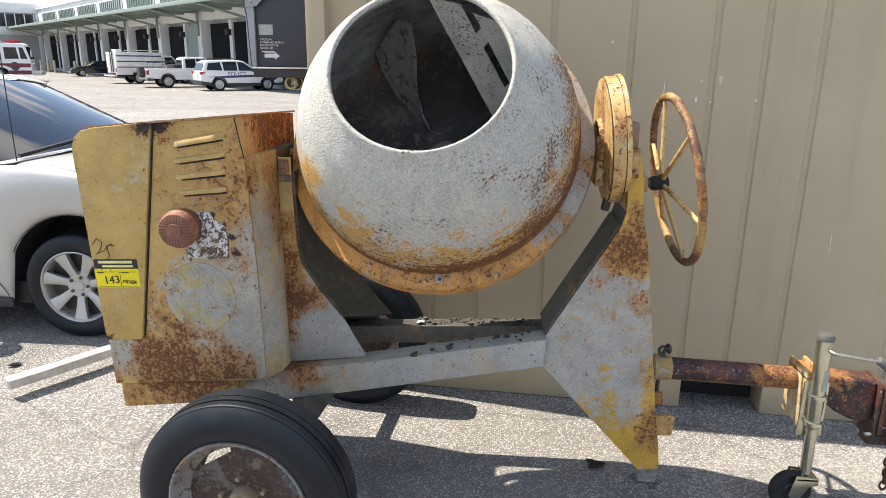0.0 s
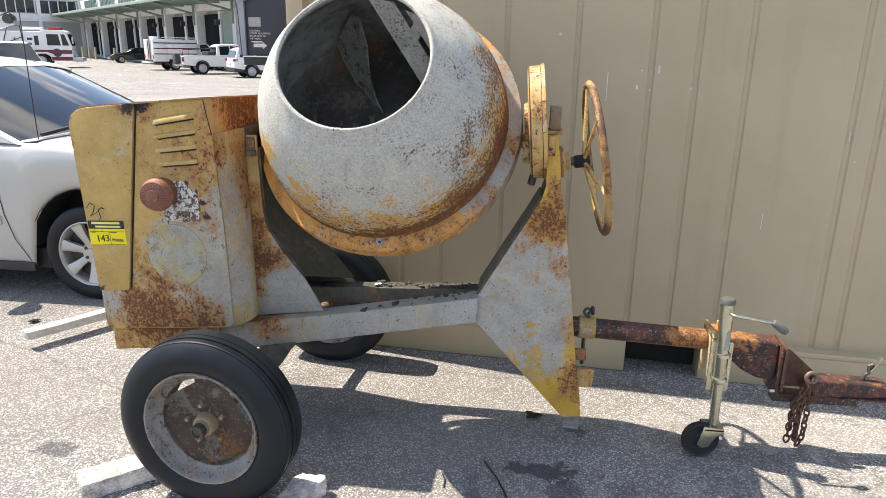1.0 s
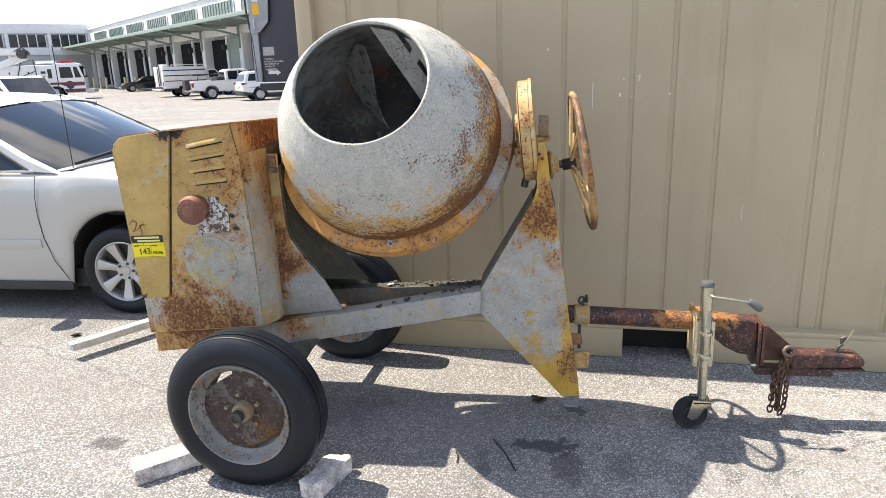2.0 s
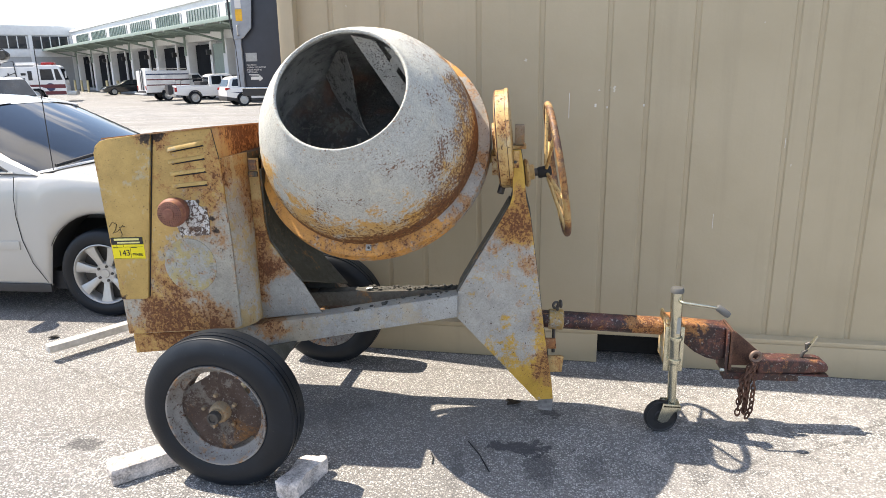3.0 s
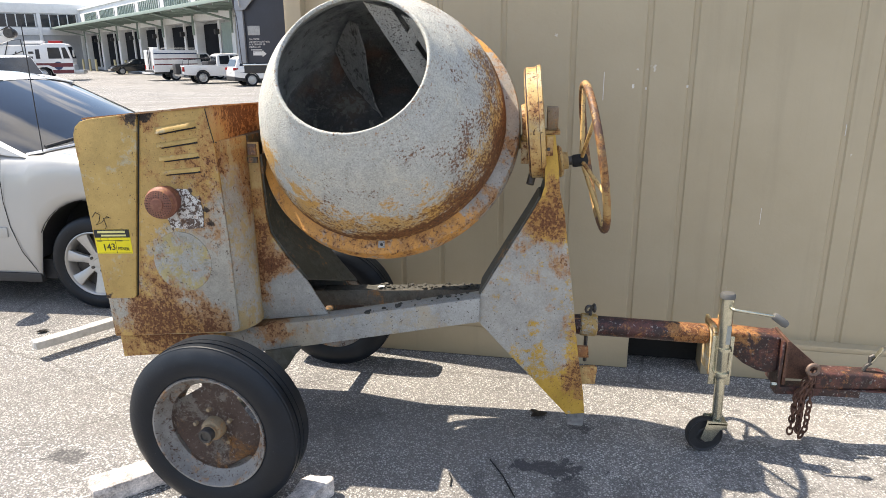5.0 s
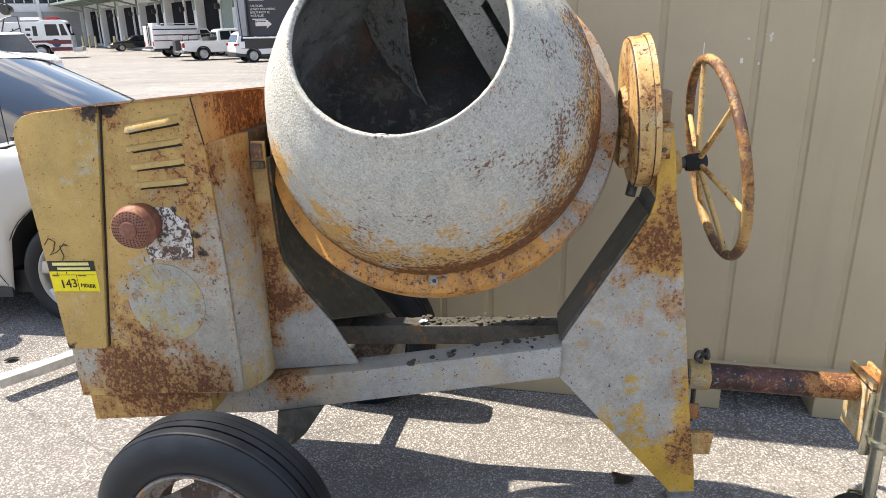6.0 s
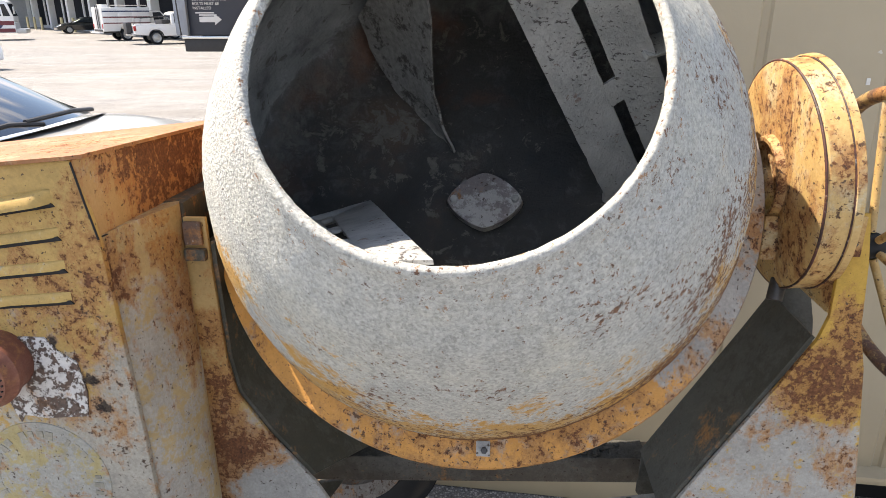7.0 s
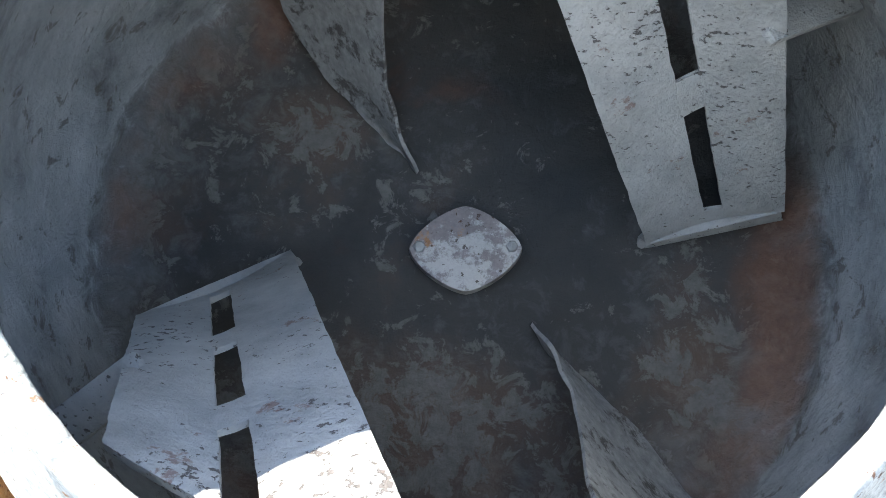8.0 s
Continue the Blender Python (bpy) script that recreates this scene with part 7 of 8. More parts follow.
def service_truck(at, yaw):
    car = thing("service_truck", at, "white rescue service truck with a red side stripe", "truck", yaw=yaw)
    side_body(car, "chassis", [(-2.9, 0.5), (-2.9, 0.75), (2.8, 0.75), (2.8, 0.5)], 0.85, DARK_TRIM, bevel=0.02)
    box_body = side_body(car, "box_body", [(-2.85, 0.62), (-2.85, 2.18), (0.35, 2.18), (0.35, 0.62), (-0.9, 0.62), (-1.0, 0.85), (-1.2, 0.95), (-1.5, 0.95), (-1.7, 0.85), (-1.8, 0.62)], 1.1, WHITE_PAINT, bevel=0.04)
    cab = part("cab", taper(prism([(0.4, 0.55), (0.4, 1.9), (0.7, 1.98), (1.2, 1.95), (1.75, 1.3), (2.7, 1.2), (2.85, 0.9), (2.85, 0.5)], -0.98, 0.98, 0.07, 3), 0.98, 0.80, 1.25, 1.98), WHITE_PAINT, car, local=True)
    for s in (-1, 1):
        part("side_window", taper(prism([(0.62, 1.30), (0.62, 1.84), (1.14, 1.86), (1.58, 1.30)], s * 0.98 - 0.012, s * 0.98 + 0.012), 0.98, 0.80, 1.25, 1.98), GLASS_DARK, cab, local=True)
        for x0, x1 in ((-2.78, -1.85), (-1.78, -0.92), (-0.86, -0.28), (-0.22, 0.30)):
            part("locker_door", box(x0, x1, s * 1.108 - 0.006, s * 1.108 + 0.006, 1.00, 2.10, 0.004), WHITE_PAINT, box_body, local=True)
    part("windscreen", taper(prism([(1.24, 1.90), (1.74, 1.34), (1.78, 1.36), (1.28, 1.92)], -0.86, 0.86), 0.98, 0.80, 1.25, 1.98), GLASS_DARK, car, local=True)
    side_panes(car, [[(-2.8, 1.50), (-2.8, 1.58), (0.3, 1.58), (0.3, 1.50)], [(-2.8, 1.12), (-2.8, 1.19), (0.3, 1.19), (0.3, 1.12)]], 1.118, STRIPE_RED, "stripe")
    side_panes(car, [[(-2.8, 1.88), (-2.8, 1.96), (0.3, 1.96), (0.3, 1.88)]], 1.118, NAVY, "top_rail")
    part("rear_door", box(-2.872, -2.856, -0.55, 0.45, 0.80, 2.05, 0.004), GREY_PANEL, car, local=True)
    part("rear_ladder", pipe([(-2.92, -0.55, 0.8), (-2.92, -0.55, 2.3), (-2.92, -0.15, 2.3), (-2.92, -0.15, 0.8)], 0.03, 6), DARK_TRIM, car, local=True)
    part("rear_step", box(-3.15, -2.85, -1.0, 1.0, 0.5, 0.6, 0.01), WHITE_PAINT, car, local=True)
    part("roof_box", box(-2.75, -2.35, -0.9, 0.1, 2.18, 2.36, 0.03), WHITE_PAINT, car, local=True)
    part("roof_rail", pipe([(-2.2, -1.0, 2.18), (-2.2, -1.0, 2.30), (0.2, -1.0, 2.30), (0.2, -1.0, 2.18)], 0.025, 6), ALLOY, car, local=True)
    for s in (-1, 1):
        part("tail_lamp", box(-2.88, -2.84, s * 0.98 - 0.07, s * 0.98 + 0.07, 0.80, 1.10, 0.01), RED_LENS, car, "red tail lamp", local=True)
    arch_trim(car, (1.95,), 0.985, 0.44, 0.42)
    simple_wheels(car, (-1.35, 1.95), 1.08, 0.4)


def dark_sedan(at, yaw):
    car = thing("dark_sedan", at, "black sedan parked by the loading docks", "car", yaw=yaw)
    paint = plain("black_car_paint", (0.012, 0.014, 0.016), 0.2, 0, 0.1, 8, 0, coat=0.8)
    side_body(car, "lower_body", [(-2.3, 0.4), (-2.35, 0.85), (-2.2, 0.98), (1.0, 0.95), (2.0, 0.82), (2.35, 0.62), (2.35, 0.35), (1.75, 0.3), (1.5, 0.68), (1.2, 0.68), (0.98, 0.3), (-0.98, 0.3), (-1.2, 0.68), (-1.5, 0.68), (-1.75, 0.3)], 0.9, paint)
    side_body(car, "cabin", [(-1.9, 0.95), (-1.2, 1.38), (-0.7, 1.46), (0.0, 1.42), (0.95, 0.94)], 0.74, paint, bevel=0.06)
    side_panes(car, [[(-1.55, 1.0), (-1.05, 1.34), (-0.45, 1.38), (-0.42, 1.0)], [(-0.36, 1.0), (-0.38, 1.38), (0.0, 1.35), (0.65, 1.0)]], 0.742)
    simple_wheels(car, (-1.35, 1.35), 0.9, 0.33)


def fire_engine(at, yaw):
    car = thing("fire_engine", at, "white and red fire rescue engine with a ladder gantry", "fire engine", yaw=yaw)
    side_body(car, "lower_body", [(-5.5, 0.55), (-5.5, 1.25), (1.9, 1.25), (2.05, 1.15), (2.05, 0.5), (0.6, 0.5), (0.5, 0.85), (0.2, 1.02), (-0.4, 1.02), (-0.7, 0.85), (-0.8, 0.55)], 1.22, WHITE_PAINT, bevel=0.04)
    part("wide_band", prism([(-5.45, 1.02), (-0.8, 1.02), (-0.55, 1.14), (0.35, 1.14), (0.65, 1.02), (2.0, 1.02), (2.0, 1.3), (-5.45, 1.3)], -1.228, -1.2215), STRIPE_RED, car, "dark red band", local=True)
    side_body(car, "upper_body", [(-5.5, 1.25), (-5.5, 2.6), (0.0, 2.6), (0.2, 2.72), (1.55, 2.72), (1.75, 2.6), (2.02, 1.55), (2.02, 1.25)], 1.22, WHITE_PAINT, bevel=0.05)
    side_panes(car, [[(0.42, 1.62), (0.42, 2.42), (1.2, 2.42), (1.3, 1.62)], [(1.42, 1.62), (1.36, 2.42), (1.62, 2.42), (1.86, 1.62)]], 1.224)
    part("windscreen", prism([(2.0, 1.62), (2.035, 1.62), (1.82, 2.46), (1.785, 2.46)], -1.0, 1.0), GLASS_DARK, car, local=True)
    part("light_bar", box(0.5, 1.3, -0.8, 0.8, 2.74, 2.92, 0.04), RED_LENS, car, "red light bar", local=True)
    part("roof_unit", box(-1.2, 0.1, -0.6, 0.6, 2.72, 2.92, 0.05), WHITE_PAINT, car, local=True)
    part("bumper", box(2.05, 2.65, -1.15, 1.15, 0.45, 0.75, 0.03), ALLOY, car, local=True)
    part("stripe", prism([(-5.4, 1.36), (0.1, 1.36), (0.1, 1.46), (-5.4, 1.46)], -1.228, -1.222), STRIPE_RED, car, local=True)
    for x0, x1, z in ((-3.6, -2.2, 1.98), (-1.9, -0.5, 1.98), (-2.9, -2.2, 1.62), (-1.7, -0.6, 1.62)):
        part("lettering_bar", box(x0, x1, -1.23, -1.222, z, z + 0.17), DARK_TRIM, car, local=True)
    part("badge", lathe([(0, 0), (0.3, 0), (0.3, 0.01)], Matrix.Translation((1.0, -1.225, 1.1)) @ Matrix.Rotation(radians(90), 4, "X"), 24), NAVY, car, local=True)
    for x0, x1 in ((-5.35, -4.2), (-4.1, -2.95), (-2.85, -1.7), (-1.6, -0.85)):
        part("locker_door", box(x0, x1, -1.232, -1.22, 1.5, 2.45, 0.005), WHITE_PAINT, car, local=True)
    part("cab_door", box(-0.55, 0.28, -1.230, -1.221, 1.32, 2.52, 0.005), WHITE_PAINT, car, local=True)
    part("air_vent", box(-0.40, -0.12, -1.236, -1.229, 1.62, 2.30, 0.005), DARK_TRIM, car, local=True)
    part("skirt", prism([(-5.45, 0.58), (-0.85, 0.58), (-0.72, 0.86), (-0.45, 1.0), (-5.45, 1.0)], -1.228, -1.2215), STRIPE_RED, car, "dark red skirt", local=True)
    part("front_skirt", prism([(0.62, 0.54), (2.0, 0.54), (2.0, 0.80), (0.55, 0.80)], -1.228, -1.2215), STRIPE_RED, car, local=True)
    part("ladder_frame", pipe([(-2.6, -1.3, 1.2), (-2.0, -1.3, 2.9), (-1.2, -1.3, 3.0), (-1.1, -1.3, 1.3)], 0.035, 6), DARK_TRIM, car, local=True)
    part("ladder_brace", pipe([(-2.4, -1.3, 1.7), (-1.12, -1.3, 2.2)], 0.03, 6), DARK_TRIM, car, local=True)
    part("mirror", box(2.1, 2.2, -1.5, -1.25, 1.75, 2.25, 0.03), ALLOY, car, local=True)
    simple_wheels(car, (-0.1, -4.2), 1.2, 0.5)


BOLLARD = plain("pale_yellow_bollard", (0.55, 0.48, 0.28), 0.6, 0, 0.1, 6, 0)
GREY_PANEL = plain("grey_panel", (0.42, 0.43, 0.44), 0.5, 0, 0.08, 4, 0)
NOTICE = plain("white_notice_print", (0.66, 0.66, 0.65), 0.6, 0, 0.05, 20, 0)
RED_LENS = plain("red_lens", (0.35, 0.012, 0.012), 0.25, 0, 0.1, 20, 0)
NAVY = plain("navy_blue_paint", (0.02, 0.035, 0.10), 0.4, 0, 0.1, 8, 0)
STRIPE_RED = plain("dark_red_paint", (0.14, 0.02, 0.028), 0.4, 0, 0.1, 8, 0)

DOCK_Z = -0.32
police_suv((-15.3, 41.2, DOCK_Z), 38.6)
pickup((-19.8, 44.6, DOCK_Z), 40)
service_truck((-25.2, 50.2, DOCK_Z), 46)
dark_sedan((-38.2, 64.6, DOCK_Z), 222)
fire_engine((-36.2, 49.2, DOCK_Z), 28)


def white_suv(at, yaw):
    car = thing("white_suv", at, "white sport utility vehicle parked beyond the sedan", "car", yaw=yaw)
    side_body(car, "lower_body", [(-2.45, 0.45), (-2.42, 0.95), (-2.35, 1.12), (0.9, 1.12), (1.9, 1.06), (2.35, 0.9), (2.48, 0.62), (2.45, 0.35), (1.85, 0.32), (1.6, 0.74), (1.3, 0.74), (1.0, 0.3), (-1.0, 0.3), (-1.3, 0.74), (-1.6, 0.74), (-1.86, 0.34)], 0.98, WHITE_PAINT)
    side_body(car, "cabin", [(-2.32, 1.1), (-2.15, 1.68), (-1.9, 1.80), (-0.3, 1.84), (0.15, 1.76), (1.05, 1.12)], 0.86, WHITE_PAINT, bevel=0.08)
    side_panes(car, [[(-1.12, 1.2), (-1.15, 1.70), (-0.35, 1.72), (-0.33, 1.2)], [(-0.25, 1.2), (-0.27, 1.71), (0.05, 1.67), (0.72, 1.2)]], 0.862)
    part("windscreen", prism([(0.20, 1.745), (1.03, 1.15), (1.05, 1.17), (0.22, 1.765)], -0.78, 0.78), GLASS_DARK, car, "dark windscreen", local=True)
    part("grille", box(2.44, 2.50, -0.55, 0.55, 0.62, 0.90, 0.02), DARK_TRIM, car, "dark grille", local=True)
    for s in (-1, 1):
        part("head_lamp", box(2.20, 2.47, s * 0.78 - 0.14, s * 0.78 + 0.14, 0.78, 0.94, 0.03), CHROME, car, local=True)
    simple_wheels(car, (-1.44, 1.44), 0.98, 0.37)


white_suv((-18.9, 23.9, ground_z(-18.9, 23.9)), -30)


def boom_lift(at, yaw):
    """A white aerial platform: chassis, turret and a raised two-part arm that ends in a jointed head."""
    car = thing("boom_lift", at, "white aerial work platform with a raised jointed arm", "boom lift", yaw=yaw)
    part("chassis", box(-2.2, 2.2, -1.1, 1.1, 0.45, 0.95, 0.06), WHITE_PAINT, car, local=True)
    part("turret", box(-1.5, 0.6, -0.8, 0.8, 0.95, 1.9, 0.08), WHITE_PAINT, car, local=True)

    def arm(name, p, q, w):
        d = Vector(q) - Vector(p)
        return part(name, box(-w, w, -w * 0.8, w * 0.8, 0, d.length, 0.03, m=frame_of(d, p, (0, 1, 0))), WHITE_PAINT, car, local=True)
    lower = arm("lower_arm", (-1.2, 0, 1.85), (2.9, 0, 3.25), 0.24)
    arm("upper_arm", (2.6, -0.42, 3.62), (-2.4, -0.42, 3.50), 0.20)
    part("knuckle", lathe([(0, -0.5), (0.30, -0.5), (0.34, -0.42), (0.34, 0.42), (0.30, 0.5), (0, 0.5)], Matrix.Translation((2.85, -0.2, 3.42)) @ Matrix.Rotation(radians(90), 4, "X"), 20), CHROME_DARK, car, "dark jointed head", local=True)
    part("cylinder", rod((0.2, 0.3, 1.9), (2.0, 0.3, 2.75), 0.09, seg=12), ALLOY, lower, local=True)
    for k in range(3):
        part("hose", pipe([(2.4, -0.65 + 0.1 * k, 3.62), (2.95, -0.65 + 0.1 * k, 3.88), (3.3, -0.6 + 0.1 * k, 3.55), (3.05, -0.55 + 0.1 * k, 3.15)], 0.035, 6), DARK_TRIM, car, local=True)
    simple_wheels(car, (-1.5, 1.5), 1.15, 0.45)


boom_lift((-39.7, 46.2, DOCK_Z), 20)

# ---- navy cooling unit bolted to the container's end ----
unit = thing("cooling_unit", (-0.78, 3.62, 1.475), "navy blue cooling unit bolted to the container, with white notice", "cooling unit")
NAVY_WALL = plain("dark_navy_sheet", (0.030, 0.038, 0.056), 0.42, 0, 0.14, 6, 0.05)
STRIP = plain("pale_blue_grey_steel", (0.30, 0.34, 0.40), 0.35, 0.3, 0.12, 12, 0.05)
part("cabinet", box(-0.950, -0.622, 3.61, 5.4, 1.528, 2.62, 0.006), NAVY_WALL, unit)
part("base_channel", box(-0.952, -0.622, 3.605, 5.4, 1.478, 1.522, 0.004), DARK_TRIM, unit, "dark base channel")
part("bright_rail", box(-0.955, -0.630, 3.598, 3.604, 1.519, 1.527, 0.002), CHROME, unit)
part("edge_post", box(-0.972, -0.930, 3.595, 3.64, 1.53, 2.62, 0.004), STRIP, unit, "pale blue-grey edge post")
part("upper_flap", prism([(-0.968, 1.80), (-0.912, 1.805), (-0.858, 1.862), (-0.84, 2.07), (-0.835, 2.62), (-0.968, 2.62)], 3.585, 3.594, 0.002), STRIP, unit, "pale blue-grey upper flap")
part("warning_sticker", box(-0.945, -0.905, 3.5835, 3.5845, 1.90, 1.965), plain("amber_sticker", (0.75, 0.42, 0.03), 0.5, 0, 0.15, 60, 0), unit, "amber warning sticker")
part("white_sticker", box(-0.945, -0.908, 3.5835, 3.5845, 1.970, 2.25), NOTICE, unit)
part("flap_handle", pipe([(-0.935, 3.584, 1.82), (-0.935, 3.57, 1.825), (-0.937, 3.57, 1.87), (-0.938, 3.584, 1.875)], 0.004, 8), ALLOY, unit)
part("notice_plate", box(-0.914, -0.846, 3.6075, 3.6095, 1.676, 1.724), plain("grey_notice", (0.33, 0.34, 0.34), 0.5, 0.2, 0.2, 60), unit, "small grey rating plate")
for k, words in enumerate(("CAUTION:", "LOWER MOUNTING", "BOLTS MUST BE", "INSTALLED")):
    part("notice_line", text_bm(words, 0.0126, facing(-0.912, 3.6085, 1.651 - 0.0135 * k), 0.0004), NOTICE, unit)
for k in range(3):
    part("small_print", box(-0.905 + 0.012 * k, -0.842 + 0.008 * k, 3.608, 3.6095, 1.598 - 0.0068 * k, 1.602 - 0.0068 * k), NOTICE, unit)
part("arrow", prism([(-0.893, 1.571), (-0.893, 1.587), (-0.842, 1.587), (-0.842, 1.596), (-0.818, 1.579), (-0.842, 1.562), (-0.842, 1.571)], 3.6075, 3.6092), NOTICE, unit, "white arrow")
part("hanging_cable", pipe([(-0.985, 3.60, 2.62), (-0.992, 3.60, 2.2), (-0.994, 3.60, 2.05), (-0.988, 3.60, 1.91), (-0.965, 3.60, 1.76), (-0.958, 3.60, 1.58), (-0.955, 3.60, 1.53)], 0.006, 8), DARK_TRIM, unit, "black hanging cable")
for k in range(3):
    part("cable_coil", torus(pose(-0.775 + 0.012 * k, 3.63 + 0.014 * k, 1.452, 90 + 12 * k, 0, 14 * k), 0.027, 0.006, 28, 8), plain("yellowed_cable", (0.35, 0.30, 0.14), 0.6) if k != 1 else DARK_TRIM, unit)

# ---- loading-dock warehouse: local x runs along the front, away from the viewer; local y points into the building ----
WH_DIR = Vector((-0.71, 0.704, 0)).normalized()
WH_YAW = math.degrees(math.atan2(WH_DIR.y, WH_DIR.x))
WHITE_WALL = plain("white_rendered_wall", (0.74, 0.75, 0.745), 0.85, 0, 0.07, 1.0, 0.1)
GREY_WALL = plain("grey_rendered_wall", (0.42, 0.435, 0.445), 0.85, 0, 0.09, 1.0, 0.1)
GREEN_TRIM = plain("pale_green_steel", (0.27, 0.34, 0.30), 0.5, 0, 0.06, 2, 0)
# canopy sheet: the shadow on its underside is mixed into this grey
DECK = plain("shaded_canopy_sheet", (0.20, 0.225, 0.22), 0.6, 0, 0.1, 2, 0)
TEAL_DOOR = plain("pale_teal_shutter", (0.26, 0.33, 0.30), 0.6, 0, 0.08, 2, 0)
DOOR_DARK = plain("dark_dock_door", (0.012, 0.014, 0.018), 0.85, 0, 0.2, 2, 0)
DOOR_DARK.node_tree.nodes["Principled BSDF"].inputs["Specular IOR Level"].default_value = 0.1
GLASS_FAR = car_glass("far_window_glass", (0.10, 0.135, 0.13))
WH_AT = Vector((-21.7, 51.2, DOCK_Z))
wh = thing("warehouse", WH_AT, "white warehouse with loading docks under a green steel canopy", "warehouse", yaw=WH_YAW)
# which way the yard lies from the front
yard = 1.0 if (pose(0, 0, 0, 0, 0, WH_YAW) @ Vector((0, 1, 0))).y < 0 else -1.0
BAY, BAYS, FIRST = 8.58, 9, -17.16
L0, L1 = FIRST - 1.0, 54.3


def wbox(x0, x1, d0, d1, z0, z1, bevel=0.0):
    """d: metres in front of the building's face."""
    y0, y1 = sorted((yard * d0, yard * d1))
    return box(x0, x1, y0, y1, z0, z1, bevel)


part("upper_wall", wbox(L0, L1, -16.0, 0.0, 4.5, 7.55, 0.03), WHITE_WALL, wh, local=True)
part("parapet", wbox(L0, L1, -0.3, 0.15, 7.55, 7.75, 0.02), WHITE_WALL, wh, local=True)
part("dock_wall", wbox(L0, L1, -16.0, -0.8, 0.0, 4.5), GREY_WALL, wh, local=True)
part("dock_plinth", wbox(L0, L1, -0.8, -0.35, 0.0, 0.35, 0.02), GREY_WALL, wh, local=True)
canopy = part("canopy", wbox(L0, L1 + 2.0, 0.0, 3.6, 5.16, 5.26, 0.02), DECK, wh, "pale green steel canopy", local=True)
for k in range(26):
    q = L0 + 1.2 + 2.86 * k
    if q < L1 + 1.5:
        part("canopy_beam", wbox(q - 0.06, q + 0.06, 0.02, 3.58, 4.98, 5.155), GREEN_TRIM, canopy, local=True)
part("canopy_edge", wbox(L0, L1 + 2.0, 3.6, 3.7, 5.10, 5.36, 0.01), GREEN_TRIM, canopy, local=True)
for k in range(BAYS):
    x = FIRST + BAY * k
    part("column", wbox(x - 0.38, x + 0.38, -0.8, 0.15, 0.0, 4.5, 0.03), WHITE_WALL, wh, local=True)
    part("canopy_brace", pipe([(x, yard * 0.15, 4.3), (x, yard * 3.5, 5.08)], 0.09, 6), GREEN_TRIM, canopy, local=True)
    part("brace_post", wbox(x - 0.09, x + 0.09, 0.15, 0.3, 3.4, 5.1), GREEN_TRIM, canopy, local=True)
    if k < BAYS - 1:
        for j, a in enumerate((0.6, 4.6)):
            pale = k == 2 and j == 0
            part("dock_door", wbox(x + a, x + a + 3.3, -0.85, -0.45, 0.35, 4.25), TEAL_DOOR if pale else DOOR_DARK, wh, "pale teal shutter" if pale else "", local=True)
            part("dock_jamb", wbox(x + a - 0.22, x + a, -0.79, -0.40, 0.0, 4.4), WHITE_WALL, wh, local=True)
        lamp = part("dock_lamp", wbox(x + 4.1, x + 4.45, -0.35, 0.0, 3.4, 3.8, 0.03), DARK_TRIM, wh, local=True)
        part("lamp_post", wbox(x + 4.02, x + 4.36, -0.78, -0.35, 0.0, 4.45), WHITE_WALL, wh, local=True)
        w = part("clerestory_window", wbox(x + 0.75, x + BAY - 0.75, -0.02, 0.05, 5.80, 7.0), GLASS_FAR, wh, "green-framed clerestory window", local=True)
        for j in range(12):
            q = x + 0.75 + (BAY - 1.5) * j / 11
            part("mullion", wbox(q - 0.035, q + 0.035, 0.04, 0.10, 5.80, 7.0), GREEN_TRIM if j % 11 else WHITE_WALL, w, local=True)
        part("window_sill", wbox(x + 0.7, x + BAY - 0.7, 0.0, 0.14, 5.68, 5.80), WHITE_WALL, w, local=True)
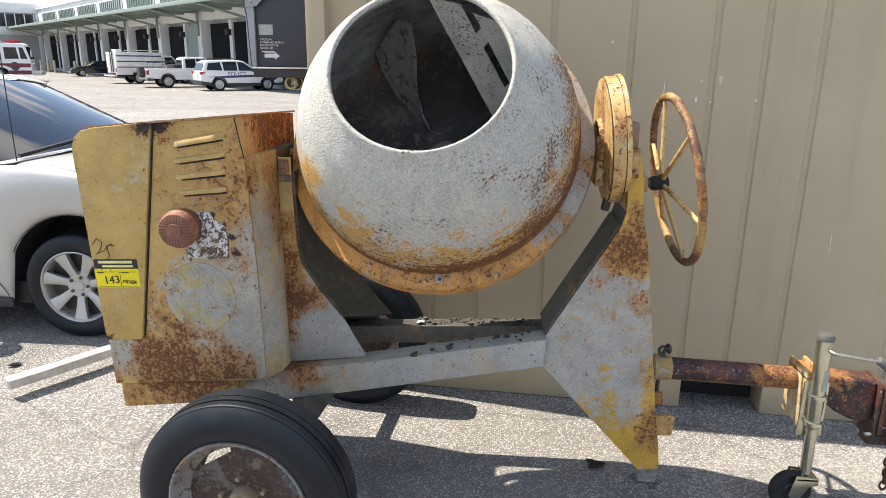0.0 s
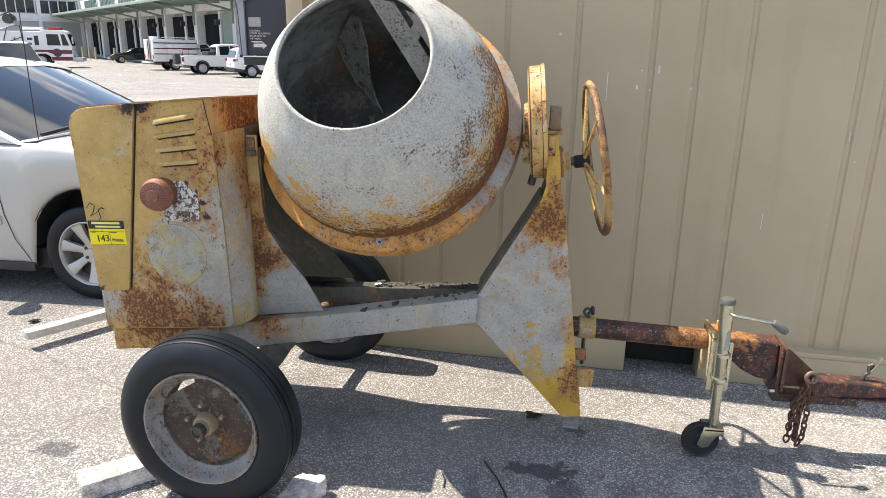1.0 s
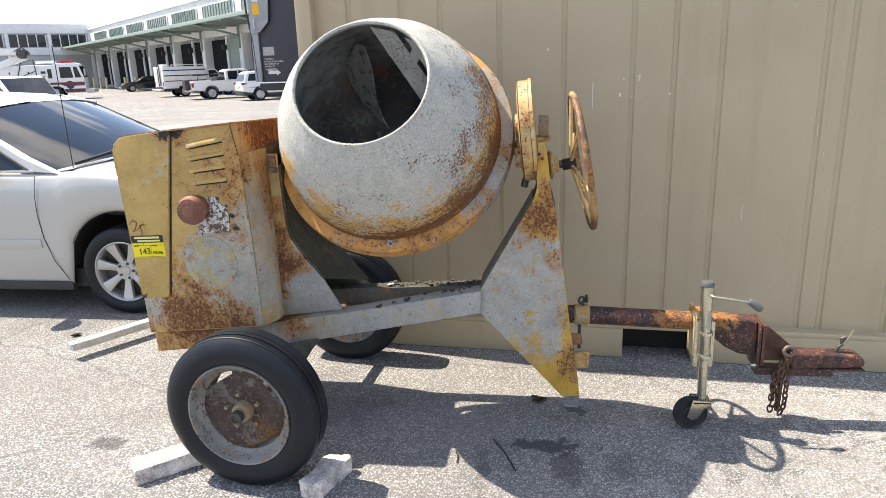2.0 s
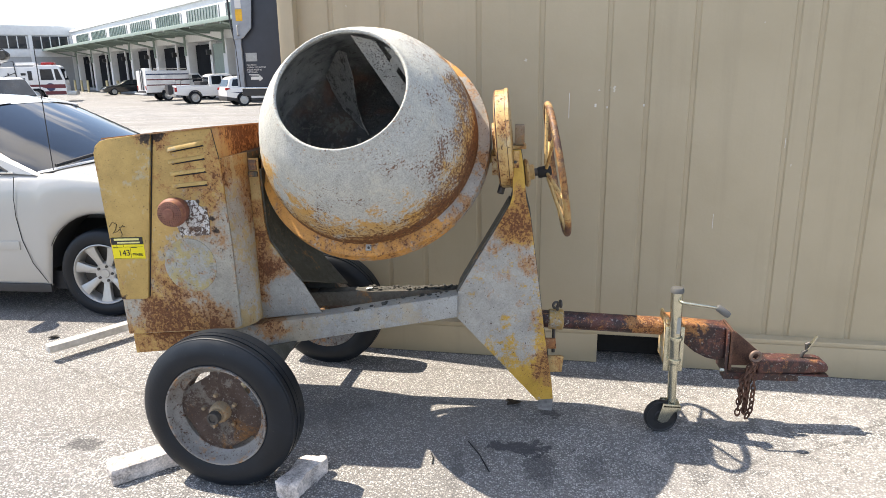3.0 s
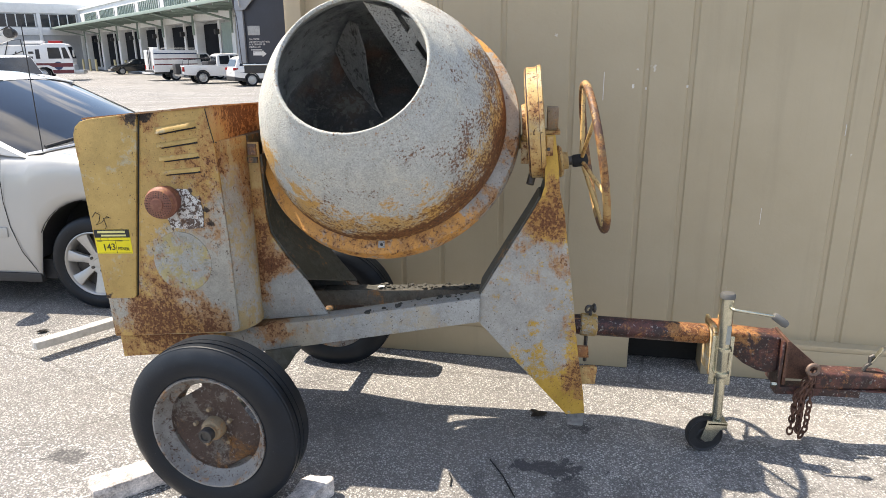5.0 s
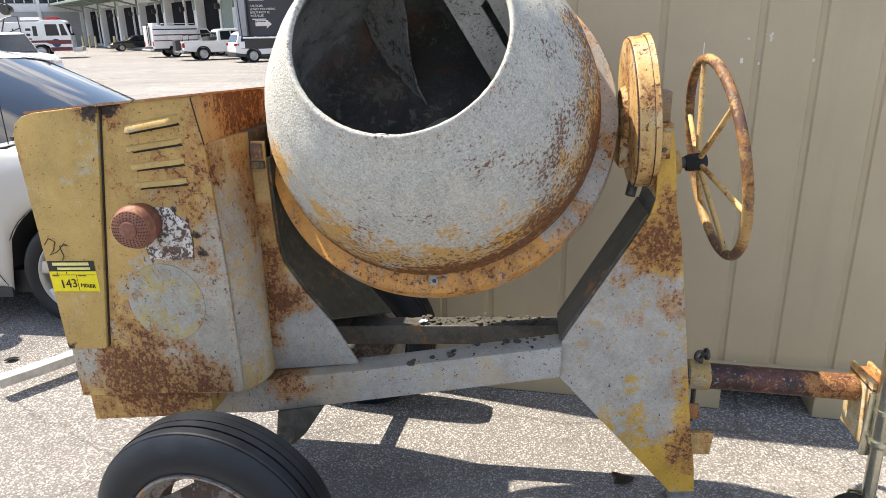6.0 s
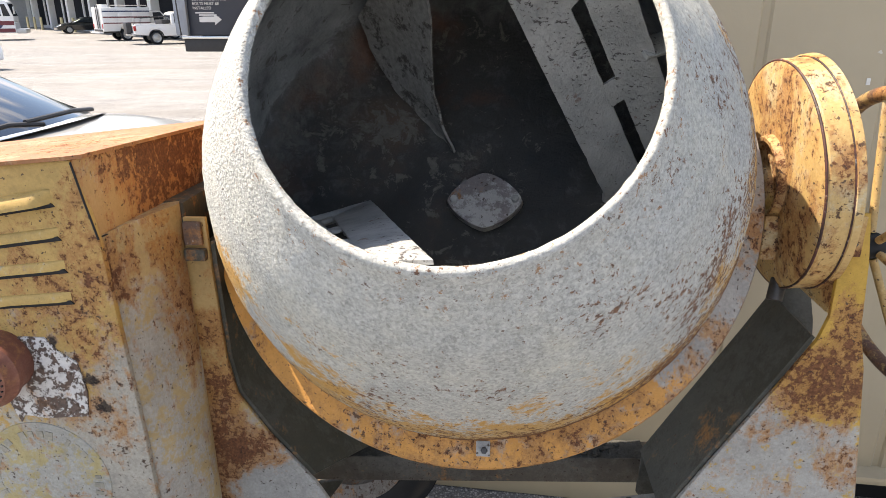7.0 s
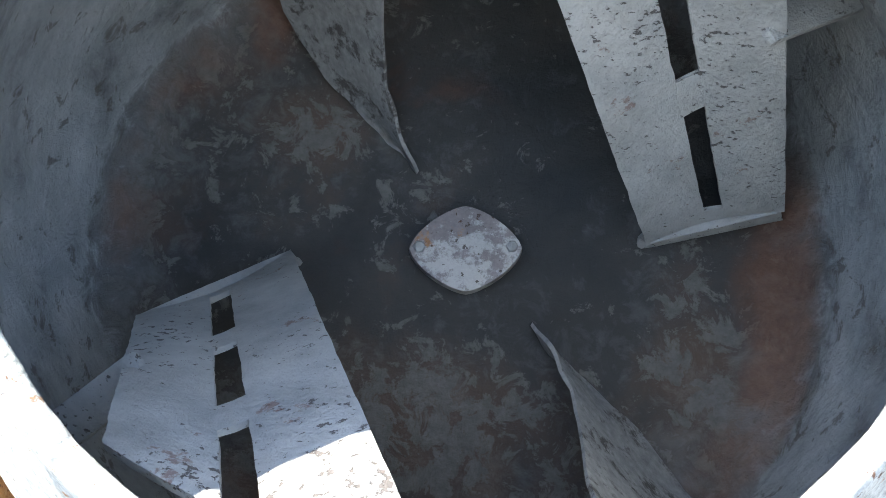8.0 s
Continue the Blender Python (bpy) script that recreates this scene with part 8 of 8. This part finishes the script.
for q, d in ((37.5, 2.2), (40.8, 2.2), (44.5, 2.2), (28.5, 2.2), (24.0, 2.2)):
    b = rod((q, yard * d, 0), (q, yard * d, 1.35), 0.13, seg=12)
    b.transform(pose(*WH_AT, 0, 0, WH_YAW))
    single("bollard", b, BOLLARD, "pale yellow steel bollard before the loading docks", "bollard", "bollards by the docks", at=pose(*WH_AT, 0, 0, WH_YAW) @ Vector((q, yard * d, 0)))
# office wing at the far end, square to the docks
wing_at = WH_AT + WH_DIR * 54.3
wing_dir = Vector((-WH_DIR.y, WH_DIR.x, 0))
if wing_dir.y > 0:
    wing_dir = -wing_dir
wing = thing("office_wing", wing_at, "grey-white two-storey office wing with dark ribbon windows", "office building", yaw=math.degrees(math.atan2(wing_dir.y, wing_dir.x)))
face = 1.0 if (pose(0, 0, 0, 0, 0, math.degrees(math.atan2(wing_dir.y, wing_dir.x))) @ Vector((0, 1, 0))).dot(-WH_DIR) > 0 else -1.0


def gbox(x0, x1, d0, d1, z0, z1, bevel=0.0):
    y0, y1 = sorted((face * d0, face * d1))
    return box(x0, x1, y0, y1, z0, z1, bevel)


part("wall", gbox(-6.0, 46.0, -14.0, 0.0, 0.0, 8.2, 0.03), GREY_WALL, wing, local=True)
part("upper_band", gbox(-6.0, 46.0, -0.1, 0.15, 7.15, 8.35, 0.02), WHITE_WALL, wing, local=True)
part("lower_band", gbox(-6.0, 46.0, -0.1, 0.12, 4.4, 5.35, 0.02), WHITE_WALL, wing, local=True)
for j in range(9):
    a = 0.4 + 4.9 * j
    w = part("ribbon_window", gbox(a, a + 4.3, -0.05, 0.05, 5.45, 7.0), GLASS_DARK, wing, "dark ribbon window", local=True)
    for q in (0.0, 1.08, 2.15, 3.22, 4.3):
        part("mullion", gbox(a + q - 0.06, a + q + 0.06, 0.0, 0.09, 5.45, 7.0), WHITE_WALL, w, local=True)
for j in range(10):
    a = 0.2 + 4.9 * j
    part("pier", gbox(a - 0.42, a - 0.02, -0.05, 0.2, 0.0, 7.15, 0.02), WHITE_WALL, wing, local=True)
unit_roof = part("roof_unit", gbox(13.0, 16.0, -7.0, -3.5, 8.2, 10.4, 0.05), GREY_WALL, wing, "grey rooftop air unit", local=True)
part("unit_lid", gbox(12.8, 16.2, -7.2, -3.3, 10.4, 10.6, 0.03), WHITE_WALL, unit_roof, local=True)
